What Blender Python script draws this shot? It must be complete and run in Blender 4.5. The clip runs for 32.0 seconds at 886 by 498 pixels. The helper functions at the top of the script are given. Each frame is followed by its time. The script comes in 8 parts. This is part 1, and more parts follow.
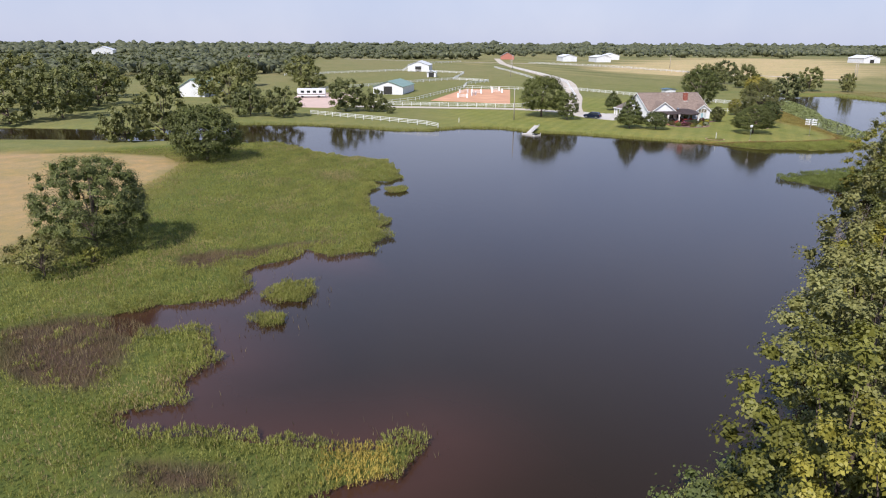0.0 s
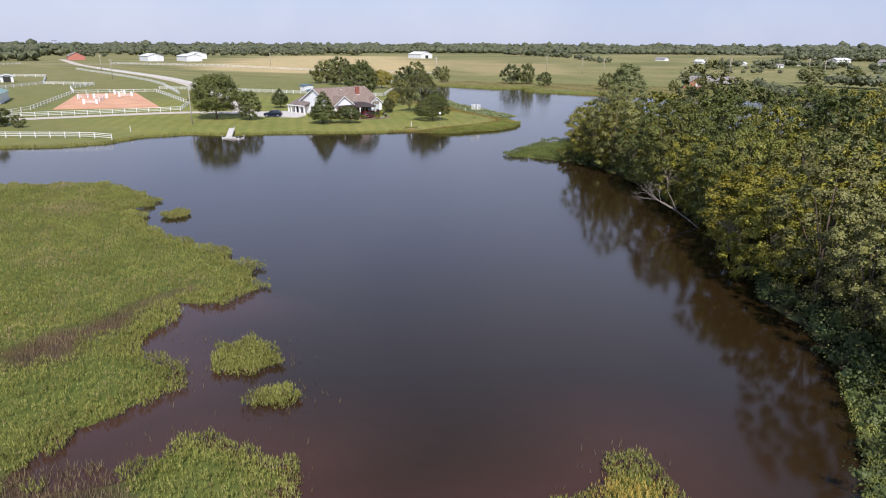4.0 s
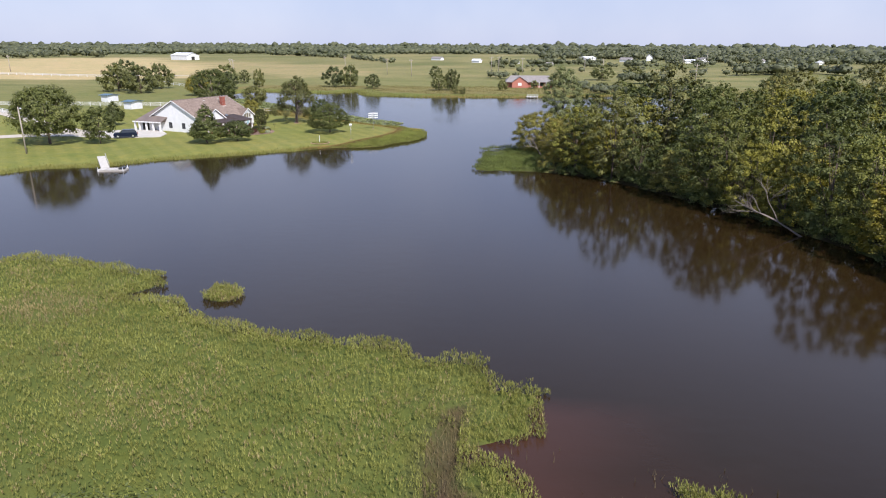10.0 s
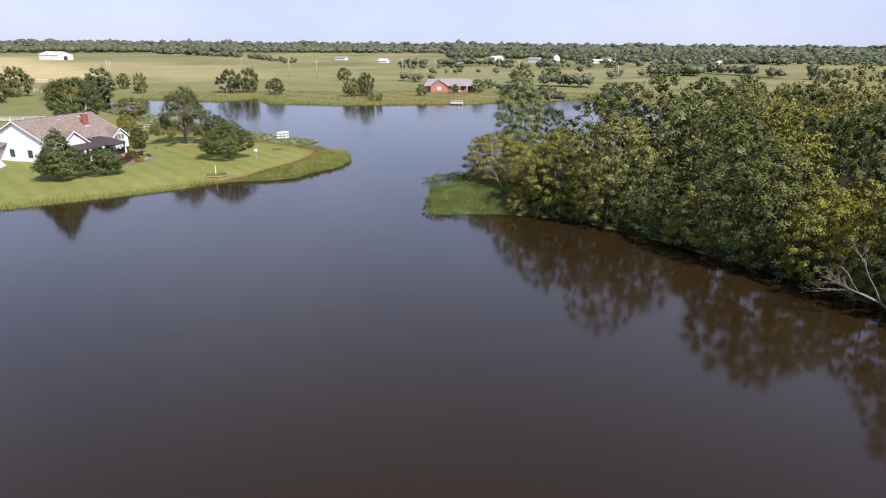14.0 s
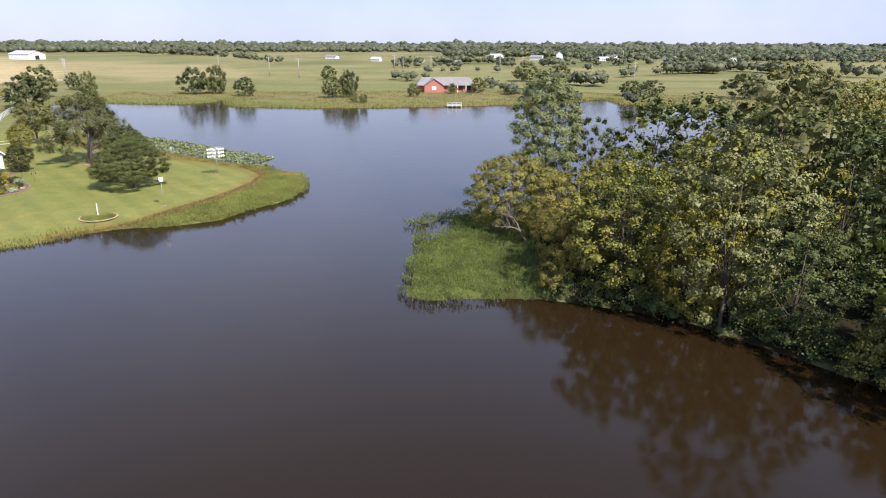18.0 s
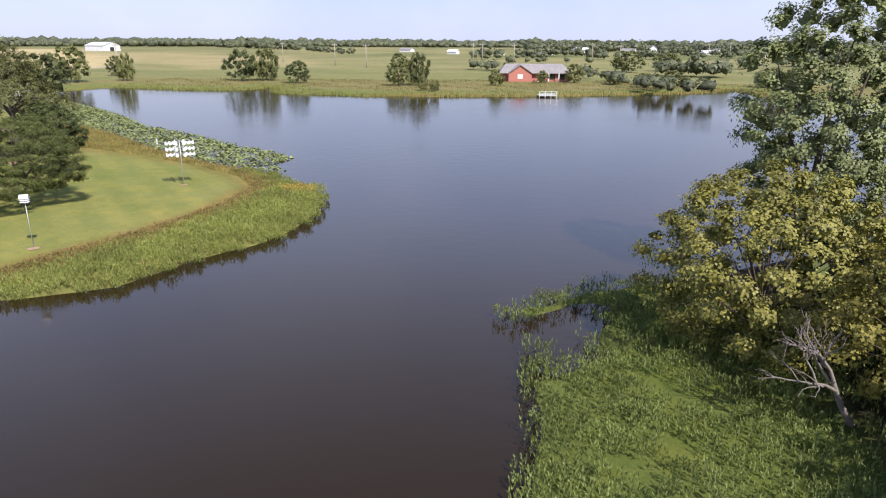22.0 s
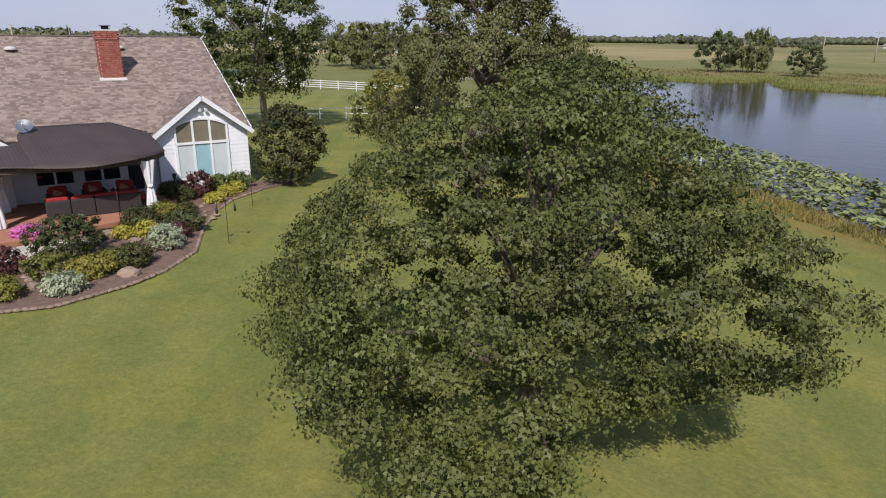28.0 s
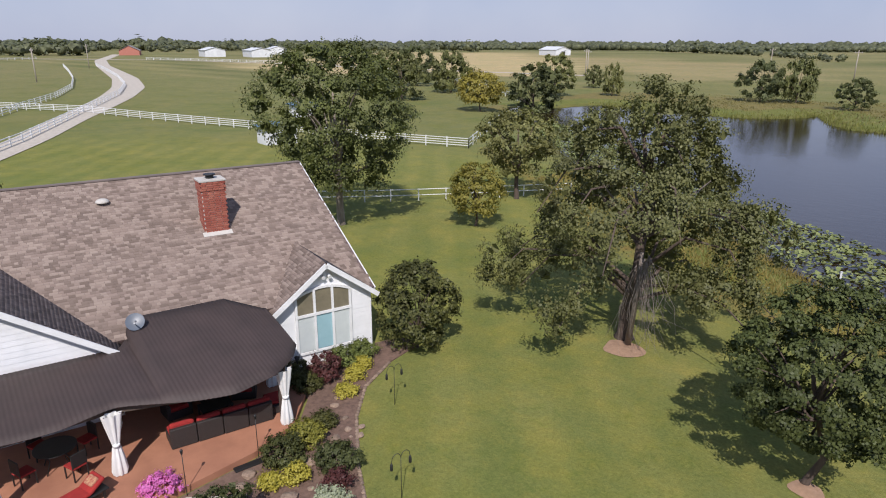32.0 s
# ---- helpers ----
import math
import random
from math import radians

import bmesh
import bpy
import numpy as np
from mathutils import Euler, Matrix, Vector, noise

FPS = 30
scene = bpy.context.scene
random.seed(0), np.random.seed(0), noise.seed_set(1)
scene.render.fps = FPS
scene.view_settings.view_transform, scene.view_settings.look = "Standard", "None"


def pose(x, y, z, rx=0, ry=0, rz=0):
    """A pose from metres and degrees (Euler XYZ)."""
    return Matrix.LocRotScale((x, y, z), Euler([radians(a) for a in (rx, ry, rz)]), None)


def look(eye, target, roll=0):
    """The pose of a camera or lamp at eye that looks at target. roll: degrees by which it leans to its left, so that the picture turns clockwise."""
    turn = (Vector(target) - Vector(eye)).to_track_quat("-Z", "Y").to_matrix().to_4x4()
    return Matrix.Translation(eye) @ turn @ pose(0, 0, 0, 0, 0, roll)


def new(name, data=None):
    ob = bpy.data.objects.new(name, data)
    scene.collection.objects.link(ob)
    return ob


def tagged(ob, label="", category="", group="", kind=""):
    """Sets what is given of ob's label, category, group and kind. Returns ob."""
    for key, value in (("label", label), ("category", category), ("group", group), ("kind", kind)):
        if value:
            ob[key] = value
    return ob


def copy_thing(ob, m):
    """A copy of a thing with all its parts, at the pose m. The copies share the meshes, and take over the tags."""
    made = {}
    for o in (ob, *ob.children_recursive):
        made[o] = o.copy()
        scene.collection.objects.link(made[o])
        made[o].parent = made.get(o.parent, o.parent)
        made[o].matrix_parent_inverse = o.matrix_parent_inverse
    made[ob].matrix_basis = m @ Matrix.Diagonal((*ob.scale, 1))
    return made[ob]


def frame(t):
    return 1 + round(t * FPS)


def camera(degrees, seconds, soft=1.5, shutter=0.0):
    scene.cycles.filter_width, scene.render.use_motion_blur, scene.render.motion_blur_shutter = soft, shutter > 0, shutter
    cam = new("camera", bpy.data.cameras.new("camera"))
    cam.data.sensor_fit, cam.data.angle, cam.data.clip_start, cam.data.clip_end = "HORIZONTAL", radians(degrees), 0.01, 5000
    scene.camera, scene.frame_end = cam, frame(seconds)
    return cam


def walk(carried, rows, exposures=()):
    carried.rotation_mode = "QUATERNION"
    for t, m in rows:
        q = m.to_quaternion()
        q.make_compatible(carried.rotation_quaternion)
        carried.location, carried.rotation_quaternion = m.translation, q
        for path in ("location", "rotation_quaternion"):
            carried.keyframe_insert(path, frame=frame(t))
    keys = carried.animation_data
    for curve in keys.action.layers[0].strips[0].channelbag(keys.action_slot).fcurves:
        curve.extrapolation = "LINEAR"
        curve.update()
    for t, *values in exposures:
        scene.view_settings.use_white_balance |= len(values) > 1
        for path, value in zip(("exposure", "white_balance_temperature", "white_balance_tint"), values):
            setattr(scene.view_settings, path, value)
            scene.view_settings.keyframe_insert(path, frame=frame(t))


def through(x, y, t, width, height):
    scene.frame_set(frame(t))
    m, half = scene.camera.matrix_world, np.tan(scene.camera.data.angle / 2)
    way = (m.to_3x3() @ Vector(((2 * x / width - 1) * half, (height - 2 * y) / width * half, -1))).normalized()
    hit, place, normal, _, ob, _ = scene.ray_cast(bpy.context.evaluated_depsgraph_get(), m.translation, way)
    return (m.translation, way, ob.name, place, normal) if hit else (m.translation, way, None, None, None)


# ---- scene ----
SKY, SUN = 0.125, 5.0
EXPOSE = ((0, 0.1, 6250, 15.5), (9, 0.22, 6250, 15.5), (19, 0.5, 6250, 15.5), (25, 0.17, 6250, 15.5), (28, -0.15, 6250, 15.5), (29, 0.18, 6250, 15.5), (30, 0.36, 6250, 15.5), (31, 0.1, 6250, 15.5), (32, -0.18, 6250, 15.5))
cam = camera(68.5, 32.0, 1.1)
PATH = [
    (0, (85.701, 45.748, 21.344), (83.983, 46.572, 20.737), 0.2),
    (0.5, (83.628, 42.917, 21.202), (82.027, 43.95, 20.594), 0.1),
    (1, (80.856, 40.474, 20.845), (79.372, 41.669, 20.239), 0.1),
    (1.5, (78.112, 38.111, 20.656), (76.729, 39.422, 20.05), 0.1),
    (2, (75.377, 35.883, 20.598), (74.088, 37.287, 19.993), 0.1),
    (2.5, (72.126, 33.843, 20.418), (70.937, 35.334, 19.814), 0.1),
    (3, (69.029, 31.767, 20.445), (67.948, 33.337, 19.84), 0.1),
    (3.5, (65.386, 30.084, 20.312), (64.407, 31.72, 19.708), 0.2),
    (4, (61.629, 28.534, 20.256), (60.723, 30.212, 19.651), 0.2),
    (4.5, (57.878, 27.169, 20.296), (57.061, 28.891, 19.69), 0.1),
    (6.5, (41.028, 23.442, 20.354), (40.445, 25.257, 19.748), 0.2),
    (7, (37.189, 22.843, 20.412), (36.682, 24.681, 19.806), 0.2),
    (7.5, (33.645, 23.067, 20.572), (33.238, 24.929, 19.967), 0.2),
    (8, (30.497, 23.87, 20.667), (30.226, 25.757, 20.062), 0.2),
    (8.5, (27.691, 25.023, 20.746), (27.465, 26.916, 20.14), 0.3),
    (9, (25.322, 26.758, 20.739), (25.096, 28.651, 20.134), 0.3),
    (9.5, (23.15, 28.888, 20.788), (22.923, 30.781, 20.184), 0.3),
    (10, (21.336, 31.249, 20.78), (21.109, 33.142, 20.176), 0.2),
    (10.5, (19.648, 33.971, 20.865), (19.42, 35.864, 20.261), 0.2),
    (11, (18.141, 36.952, 20.929), (17.92, 38.846, 20.326), 0.3),
    (11.5, (16.708, 40.16, 21.065), (16.495, 42.054, 20.461), 0.3),
    (12, (15.586, 43.57, 21.11), (15.405, 45.468, 20.504), 0.2),
    (12.5, (14.724, 46.943, 21.297), (14.602, 48.844, 20.691), 0.3),
    (13, (14.148, 50.593, 21.454), (14.082, 52.498, 20.847), 0.3),
    (13.5, (13.877, 54.085, 21.558), (13.869, 55.991, 20.951), 0.3),
    (14, (13.353, 58.257, 21.717), (13.408, 60.162, 21.109), 0.4),
    (14.5, (13.23, 62.32, 21.708), (13.347, 64.222, 21.1), 0.4),
    (16.5, (14.158, 79.802, 21.475), (14.34, 81.699, 20.867), 0.3),
    (17, (14.313, 84.849, 20.948), (14.489, 86.747, 20.341), 0.3),
    (17.5, (14.642, 89.449, 20.198), (14.777, 91.35, 19.591), 0.2),
    (18, (15.008, 94.064, 19.247), (15.069, 95.969, 18.639), 0.2),
    (18.5, (14.988, 98.977, 18.381), (14.995, 100.882, 17.772), 0.2),
    (19, (14.812, 103.909, 17.656), (14.777, 105.813, 17.047), 0.3),
    (19.5, (14.577, 108.901, 16.894), (14.496, 110.804, 16.284), 0.3),
    (20, (14.33, 113.899, 16.168), (14.209, 115.8, 15.558), 0.3),
    (20.5, (13.92, 118.989, 15.478), (13.785, 120.888, 14.867), 0.3),
    (21, (13.499, 123.853, 14.694), (13.356, 125.752, 14.084), 0.3),
    (21.5, (13.139, 128.55, 14.022), (12.987, 130.448, 13.41), 0.3),
    (22, (12.812, 133.499, 13.018), (12.657, 135.397, 12.409), 0.3),
    (22.5, (12.103, 138.04, 12.245), (11.951, 139.939, 11.635), 0.4),
    (23, (10.711, 142.671, 12.082), (10.536, 144.567, 11.471), 0.4),
    (23.5, (8.738, 147.082, 12.014), (8.407, 148.957, 11.402), 0.4),
    (24, (6.281, 151.663, 11.72), (5.761, 153.494, 11.108), 0.4),
    (24.5, (3.643, 155.079, 11.4), (2.901, 156.832, 10.787), 0.6),
    (25, (0.908, 157.865, 11.062), (-0.095, 159.481, 10.446), 0.4),
    (25.5, (-2.062, 160.37, 10.258), (-3.23, 161.872, 9.642), 0.4),
    (27.5, (-14.018, 168.11, 8.097), (-15.214, 169.59, 7.483), 0.3),
    (28, (-17.303, 169.681, 7.985), (-18.492, 171.167, 7.37), 0.4),
    (28.5, (-20.004, 170.938, 7.759), (-21.188, 172.429, 7.147), 0.4),
    (29, (-22.145, 172.112, 6.92), (-23.333, 173.601, 6.307), 0.3),
    (29.5, (-23.347, 172.768, 6.436), (-24.535, 174.257, 5.825), 0.3),
    (30, (-23.69, 172.968, 7.038), (-24.878, 174.456, 6.427), 0.3),
    (30.5, (-23.651, 172.933, 8.689), (-24.839, 174.421, 8.078), 0.4),
    (31, (-24.092, 172.544, 10.513), (-25.278, 174.035, 9.902), 0.5),
    (31.5, (-24.972, 171.771, 12.253), (-26.17, 173.253, 11.643), 0.3),
    (32, (-26.243, 170.591, 13.905), (-27.448, 172.068, 13.299), 0.2),
]
walk(cam, [(t, look(eye, target, roll)) for t, eye, target, roll in PATH], EXPOSE)
# ---- world and sun ----
SUN_AZ, SUN_EL = radians(-52.5), radians(46)
world = bpy.data.worlds.new("sky")
scene.world = world
world.use_nodes = True
wn = world.node_tree
sky = wn.nodes.new("ShaderNodeTexSky")
sky.sky_type, sky.sun_disc = "NISHITA", False
sky.sun_elevation, sky.sun_rotation = SUN_EL, math.pi / 2 - SUN_AZ
sky.air_density, sky.dust_density, sky.ozone_density = 1.0, 0.4, 2.0
wn.nodes["Background"].inputs["Strength"].default_value = SKY
# thin high haze over the whole sky, a little streaked
way = wn.nodes.new("ShaderNodeTexCoord")
streak = wn.nodes.new("ShaderNodeTexNoise")
streak.inputs["Scale"].default_value, streak.inputs["Detail"].default_value, streak.inputs["Roughness"].default_value = 2.2, 5.0, 0.55
wn.links.new(way.outputs["Generated"], streak.inputs["Vector"])
haze = wn.nodes.new("ShaderNodeMix")
haze.data_type = "RGBA"
haze.inputs[6].default_value, haze.inputs[7].default_value = (3.6, 4.12, 5.6, 1), (4.45, 4.82, 6.0, 1)
part_ = wn.nodes.new("ShaderNodeMapRange")
part_.inputs[1].default_value, part_.inputs[2].default_value = 0.36, 0.60
wn.links.new(streak.outputs[0], part_.inputs[0])
wn.links.new(part_.outputs[0], haze.inputs[0])
clear = wn.nodes.new("ShaderNodeMix")
clear.data_type, clear.blend_type = "RGBA", "MULTIPLY"
clear.inputs[7].default_value = (1.08, 1.19, 1.33, 1)
wn.links.new(haze.outputs[2], clear.inputs[6])
veil = wn.nodes.new("ShaderNodeMix")
veil.data_type = "RGBA"
# the haze thins overhead
rise = wn.nodes.new("ShaderNodeSeparateXYZ")
wn.links.new(way.outputs["Generated"], rise.inputs[0])
thin = wn.nodes.new("ShaderNodeMapRange")
thin.interpolation_type = "SMOOTHSTEP"
thin.inputs[1].default_value, thin.inputs[2].default_value, thin.inputs[3].default_value, thin.inputs[4].default_value = 0.30, 0.80, 0.86, 0.05
wn.links.new(rise.outputs[2], thin.inputs[0])
bluer = wn.nodes.new("ShaderNodeMapRange")
bluer.interpolation_type = "SMOOTHSTEP"
bluer.inputs[1].default_value, bluer.inputs[2].default_value = 0.06, 0.3
wn.links.new(rise.outputs[2], bluer.inputs[0])
wn.links.new(bluer.outputs[0], clear.inputs[0])
wn.links.new(thin.outputs[0], veil.inputs[0])
wn.links.new(sky.outputs[0], veil.inputs[6])
wn.links.new(clear.outputs[2], veil.inputs[7])
wn.links.new(veil.outputs[2], wn.nodes["Background"].inputs["Color"])
sun_data = bpy.data.lights.new("sun", "SUN")
sun_data.energy, sun_data.angle, sun_data.color = SUN, radians(0.6), (1.0, 0.95, 0.87)
sun = new("sun", sun_data)
to_sun = Vector((math.cos(SUN_AZ) * math.cos(SUN_EL), math.sin(SUN_AZ) * math.cos(SUN_EL), math.sin(SUN_EL)))
sun.matrix_world = look(to_sun * 300, (0, 0, 0))


# ---- materials ----
def nodes_of(name):
    m = bpy.data.materials.new(name)
    m.use_nodes = True
    t = m.node_tree
    return m, t, t.nodes["Principled BSDF"]


def link(t, a, b):
    t.links.new(a, b)


def mixed(t, fac, a, b, blend="MIX"):
    """A colour mix node; fac, a and b are sockets or plain values. Returns its colour."""
    n = t.nodes.new("ShaderNodeMix")
    n.data_type, n.blend_type = "RGBA", blend
    for socket, value in ((n.inputs[0], fac), (n.inputs[6], a), (n.inputs[7], b)):
        if isinstance(value, (int, float)):
            socket.default_value = value
        elif isinstance(value, tuple):
            socket.default_value = (*value, 1)
        else:
            link(t, value, socket)
    return n.outputs[2]


def noisy(t, scale, detail=4.0, rough=0.6, stretch=(1, 1, 1), coord="Object", dist=0.0):
    c = t.nodes.new("ShaderNodeTexCoord")
    mp = t.nodes.new("ShaderNodeMapping")
    mp.inputs["Scale"].default_value = stretch
    n = t.nodes.new("ShaderNodeTexNoise")
    n.inputs["Scale"].default_value, n.inputs["Detail"].default_value, n.inputs["Roughness"].default_value = scale, detail, rough
    n.inputs["Distortion"].default_value = dist
    link(t, c.outputs[coord], mp.inputs["Vector"])
    link(t, mp.outputs[0], n.inputs["Vector"])
    return n.outputs[0]


def ramp(t, value, lo, hi, a=0.0, b=1.0):
    r = t.nodes.new("ShaderNodeMapRange")
    r.inputs[1].default_value, r.inputs[2].default_value, r.inputs[3].default_value, r.inputs[4].default_value = lo, hi, a, b
    link(t, value, r.inputs[0])
    return r.outputs[0]


def bumped(t, p, height, strength, distance):
    b = t.nodes.new("ShaderNodeBump")
    b.inputs["Strength"].default_value, b.inputs["Distance"].default_value = strength, distance
    link(t, height, b.inputs["Height"])
    link(t, b.outputs[0], p.inputs["Normal"])


def simple(name, color, color2=None, scale=3.0, rough=0.7, metal=0.0, bump=0.0, bump_scale=30.0, vary=0.0, stretch=(1, 1, 1), spec=0.5):
    """A surface of two colours mixed by noise, with fine relief and a spread of tone from piece to piece."""
    m, t, p = nodes_of(name)
    c2 = color2 or tuple(v * 0.75 for v in color)
    col = mixed(t, ramp(t, noisy(t, scale, stretch=stretch), 0.32, 0.68), color, c2)
    if vary:
        oi = t.nodes.new("ShaderNodeObjectInfo")
        col = mixed(t, 1.0, col, mixed(t, oi.outputs["Random"], (1 - vary,) * 3, (1.0, 1.0, 1.0)), "MULTIPLY")
    link(t, col, p.inputs["Base Color"])
    p.inputs["Roughness"].default_value, p.inputs["Metallic"].default_value = rough, metal
    p.inputs["Specular IOR Level"].default_value = spec
    if bump:
        bumped(t, p, noisy(t, bump_scale, 5), bump, 0.02)
    return m


def foliage(name, dark, light, tint=None, through=0.3, spread=0.35, rough=0.55):
    """Leaves or blades: colour spread leaf by leaf and plant by plant, some light passing through."""
    m, t, p = nodes_of(name)
    geo, oi = t.nodes.new("ShaderNodeNewGeometry"), t.nodes.new("ShaderNodeObjectInfo")
    dark = tuple(a * 0.6 + b * 0.4 for a, b in zip(dark, light))
    col = mixed(t, geo.outputs["Random Per Island"], dark, light)
    patch = ramp(t, noisy(t, 0.35, 3), 0.35, 0.65)
    col = mixed(t, 1.0, col, mixed(t, patch, (1 - spread,) * 3, (1.0 + spread * 0.4,) * 3), "MULTIPLY")
    if tint:
        col = mixed(t, ramp(t, oi.outputs["Random"], 0.0, 1.0, 0.0, 0.8), col, mixed(t, 1.0, col, tint, "MULTIPLY"))
        tone = t.nodes.new("ShaderNodeMath")
        tone.operation, tone.inputs[1].default_value = "MULTIPLY", 7.31
        link(t, oi.outputs["Random"], tone.inputs[0])
        odd = t.nodes.new("ShaderNodeMath")
        odd.operation = "FRACT"
        link(t, tone.outputs[0], odd.inputs[0])
        col = mixed(t, 1.0, col, mixed(t, odd.outputs[0], (0.66, 0.69, 0.72), (1.12, 1.08, 1.0)), "MULTIPLY")
    link(t, col, p.inputs["Base Color"])
    p.inputs["Roughness"].default_value, p.inputs["Specular IOR Level"].default_value = rough, 0.3
    tr = t.nodes.new("ShaderNodeBsdfTranslucent")
    link(t, mixed(t, 1.0, col, (1.1, 1.15, 0.6), "MULTIPLY"), tr.inputs["Color"])
    mx = t.nodes.new("ShaderNodeMixShader")
    mx.inputs[0].default_value = through
    link(t, p.outputs[0], mx.inputs[1])
    link(t, tr.outputs[0], mx.inputs[2])
    link(t, mx.outputs[0], t.nodes["Material Output"].inputs["Surface"])
    return m


def ground_material():
    m, t, p = nodes_of("ground_cover")
    at = t.nodes.new("ShaderNodeAttribute")
    at.attribute_name = "cover"
    big, mid, fine = noisy(t, 0.045, 4), noisy(t, 0.6, 5, 0.65), noisy(t, 9.0, 6, 0.75)
    col = mixed(t, ramp(t, big, 0.35, 0.65), at.outputs["Color"], mixed(t, 1.0, at.outputs["Color"], (0.86, 0.94, 0.86), "MULTIPLY"))
    col = mixed(t, ramp(t, mid, 0.42, 0.68, 0.0, 1.0), col, mixed(t, 1.0, col, (1.28, 1.14, 1.0), "MULTIPLY"))
    col = mixed(t, ramp(t, noisy(t, 0.16, 5, 0.65), 0.45, 0.7, 0.0, 0.8), col, mixed(t, 1.0, col, (0.78, 0.86, 0.72), "MULTIPLY"))
    col = mixed(t, ramp(t, fine, 0.3, 0.7), mixed(t, 1.0, col, (0.72, 0.74, 0.7), "MULTIPLY"), mixed(t, 1.0, col, (1.2, 1.18, 1.15), "MULTIPLY"))
    # mower's stripes and dry tufts, on the mown lawn alone
    mown = t.nodes.new("ShaderNodeAttribute")
    mown.attribute_name = "mown"
    place, turn, wave = t.nodes.new("ShaderNodeTexCoord"), t.nodes.new("ShaderNodeMapping"), t.nodes.new("ShaderNodeTexWave")
    turn.inputs["Rotation"].default_value = (0, 0, radians(-39.8))
    wave.inputs["Scale"].default_value, wave.inputs["Distortion"].default_value, wave.inputs["Detail"].default_value, wave.inputs["Detail Scale"].default_value = 0.1, 0.8, 2.0, 0.4
    link(t, place.outputs["Object"], turn.inputs["Vector"])
    link(t, turn.outputs[0], wave.inputs["Vector"])
    lawn = mixed(t, ramp(t, wave.outputs["Fac"], 0.25, 0.75), mixed(t, 1.0, col, (0.95, 0.97, 0.94), "MULTIPLY"), mixed(t, 1.0, col, (1.07, 1.05, 1.04), "MULTIPLY"))
    lawn = mixed(t, ramp(t, noisy(t, 2.8, 5, 0.7), 0.5, 0.72, 0.0, 0.9), lawn, mixed(t, 1.0, lawn, (1.16, 1.08, 1.0), "MULTIPLY"))
    lawn = mixed(t, ramp(t, noisy(t, 1.3, 5, 0.7, dist=0.6), 0.52, 0.72, 0.0, 0.8), lawn, mixed(t, 1.0, lawn, (0.80, 0.88, 0.74), "MULTIPLY"))
    col = mixed(t, mown.outputs["Fac"], col, lawn)
    link(t, col, p.inputs["Base Color"])
    p.inputs["Roughness"].default_value, p.inputs["Specular IOR Level"].default_value = 0.95, 0.1
    bumped(t, p, noisy(t, 14.0, 6, 0.75), 0.6, 0.06)
    return m


def water_material():
    m, t, p = nodes_of("pond_water")
    at = t.nodes.new("ShaderNodeAttribute")
    at.attribute_name = "silt"
    deep = mixed(t, ramp(t, noisy(t, 0.03, 3), 0.35, 0.65), (0.0195, 0.0115, 0.0045), (0.0225, 0.0130, 0.0048))
    col = mixed(t, at.outputs["Fac"], deep, (0.058, 0.026, 0.017))
    link(t, col, p.inputs["Base Color"])
    p.inputs["Roughness"].default_value, p.inputs["IOR"].default_value = 0.085, 1.33
    a = noisy(t, 0.55, 3, 0.5, (1.0, 1.7, 1))
    b = noisy(t, 2.6, 3, 0.5, (1.0, 1.8, 1))
    rip = t.nodes.new("ShaderNodeMath")
    rip.operation = "MULTIPLY_ADD"
    link(t, b, rip.inputs[0])
    rip.inputs[1].default_value = 0.35
    link(t, a, rip.inputs[2])
    calm = ramp(t, noisy(t, 0.018, 2), 0.42, 0.62, 0.25, 1.0)
    # the wind reaches the open basin beyond the wood
    place, axes = t.nodes.new("ShaderNodeTexCoord"), t.nodes.new("ShaderNodeSeparateXYZ")
    link(t, place.outputs["Object"], axes.inputs[0])
    wind = ramp(t, axes.outputs[1], 165, 240, 1.0, 3.2)
    gust = t.nodes.new("ShaderNodeMath")
    gust.operation = "MULTIPLY"
    link(t, calm, gust.inputs[0])
    link(t, wind, gust.inputs[1])
    h = t.nodes.new("ShaderNodeMath")
    h.operation = "MULTIPLY"
    link(t, rip.outputs[0], h.inputs[0])
    link(t, gust.outputs[0], h.inputs[1])
    bumped(t, p, h.outputs[0], 0.10, 0.12)
    return m


def glass_material():
    m, t, p = nodes_of("window_glass")
    p.inputs["Base Color"].default_value = (0.02, 0.025, 0.03, 1)
    p.inputs["Roughness"].default_value, p.inputs["Specular IOR Level"].default_value = 0.04, 0.8
    return m


def brick_material():
    m, t, p = nodes_of("brick_red")
    geo, oi = t.nodes.new("ShaderNodeNewGeometry"), t.nodes.new("ShaderNodeObjectInfo")
    col = mixed(t, oi.outputs["Random"], (0.30, 0.075, 0.05), (0.42, 0.15, 0.10))
    col = mixed(t, ramp(t, noisy(t, 18, 4), 0.35, 0.7), col, mixed(t, 1.0, col, (0.7, 0.66, 0.66), "MULTIPLY"))
    link(t, col, p.inputs["Base Color"])
    p.inputs["Roughness"].default_value = 0.9
    bumped(t, p, noisy(t, 60, 4), 0.4, 0.01)
    return m


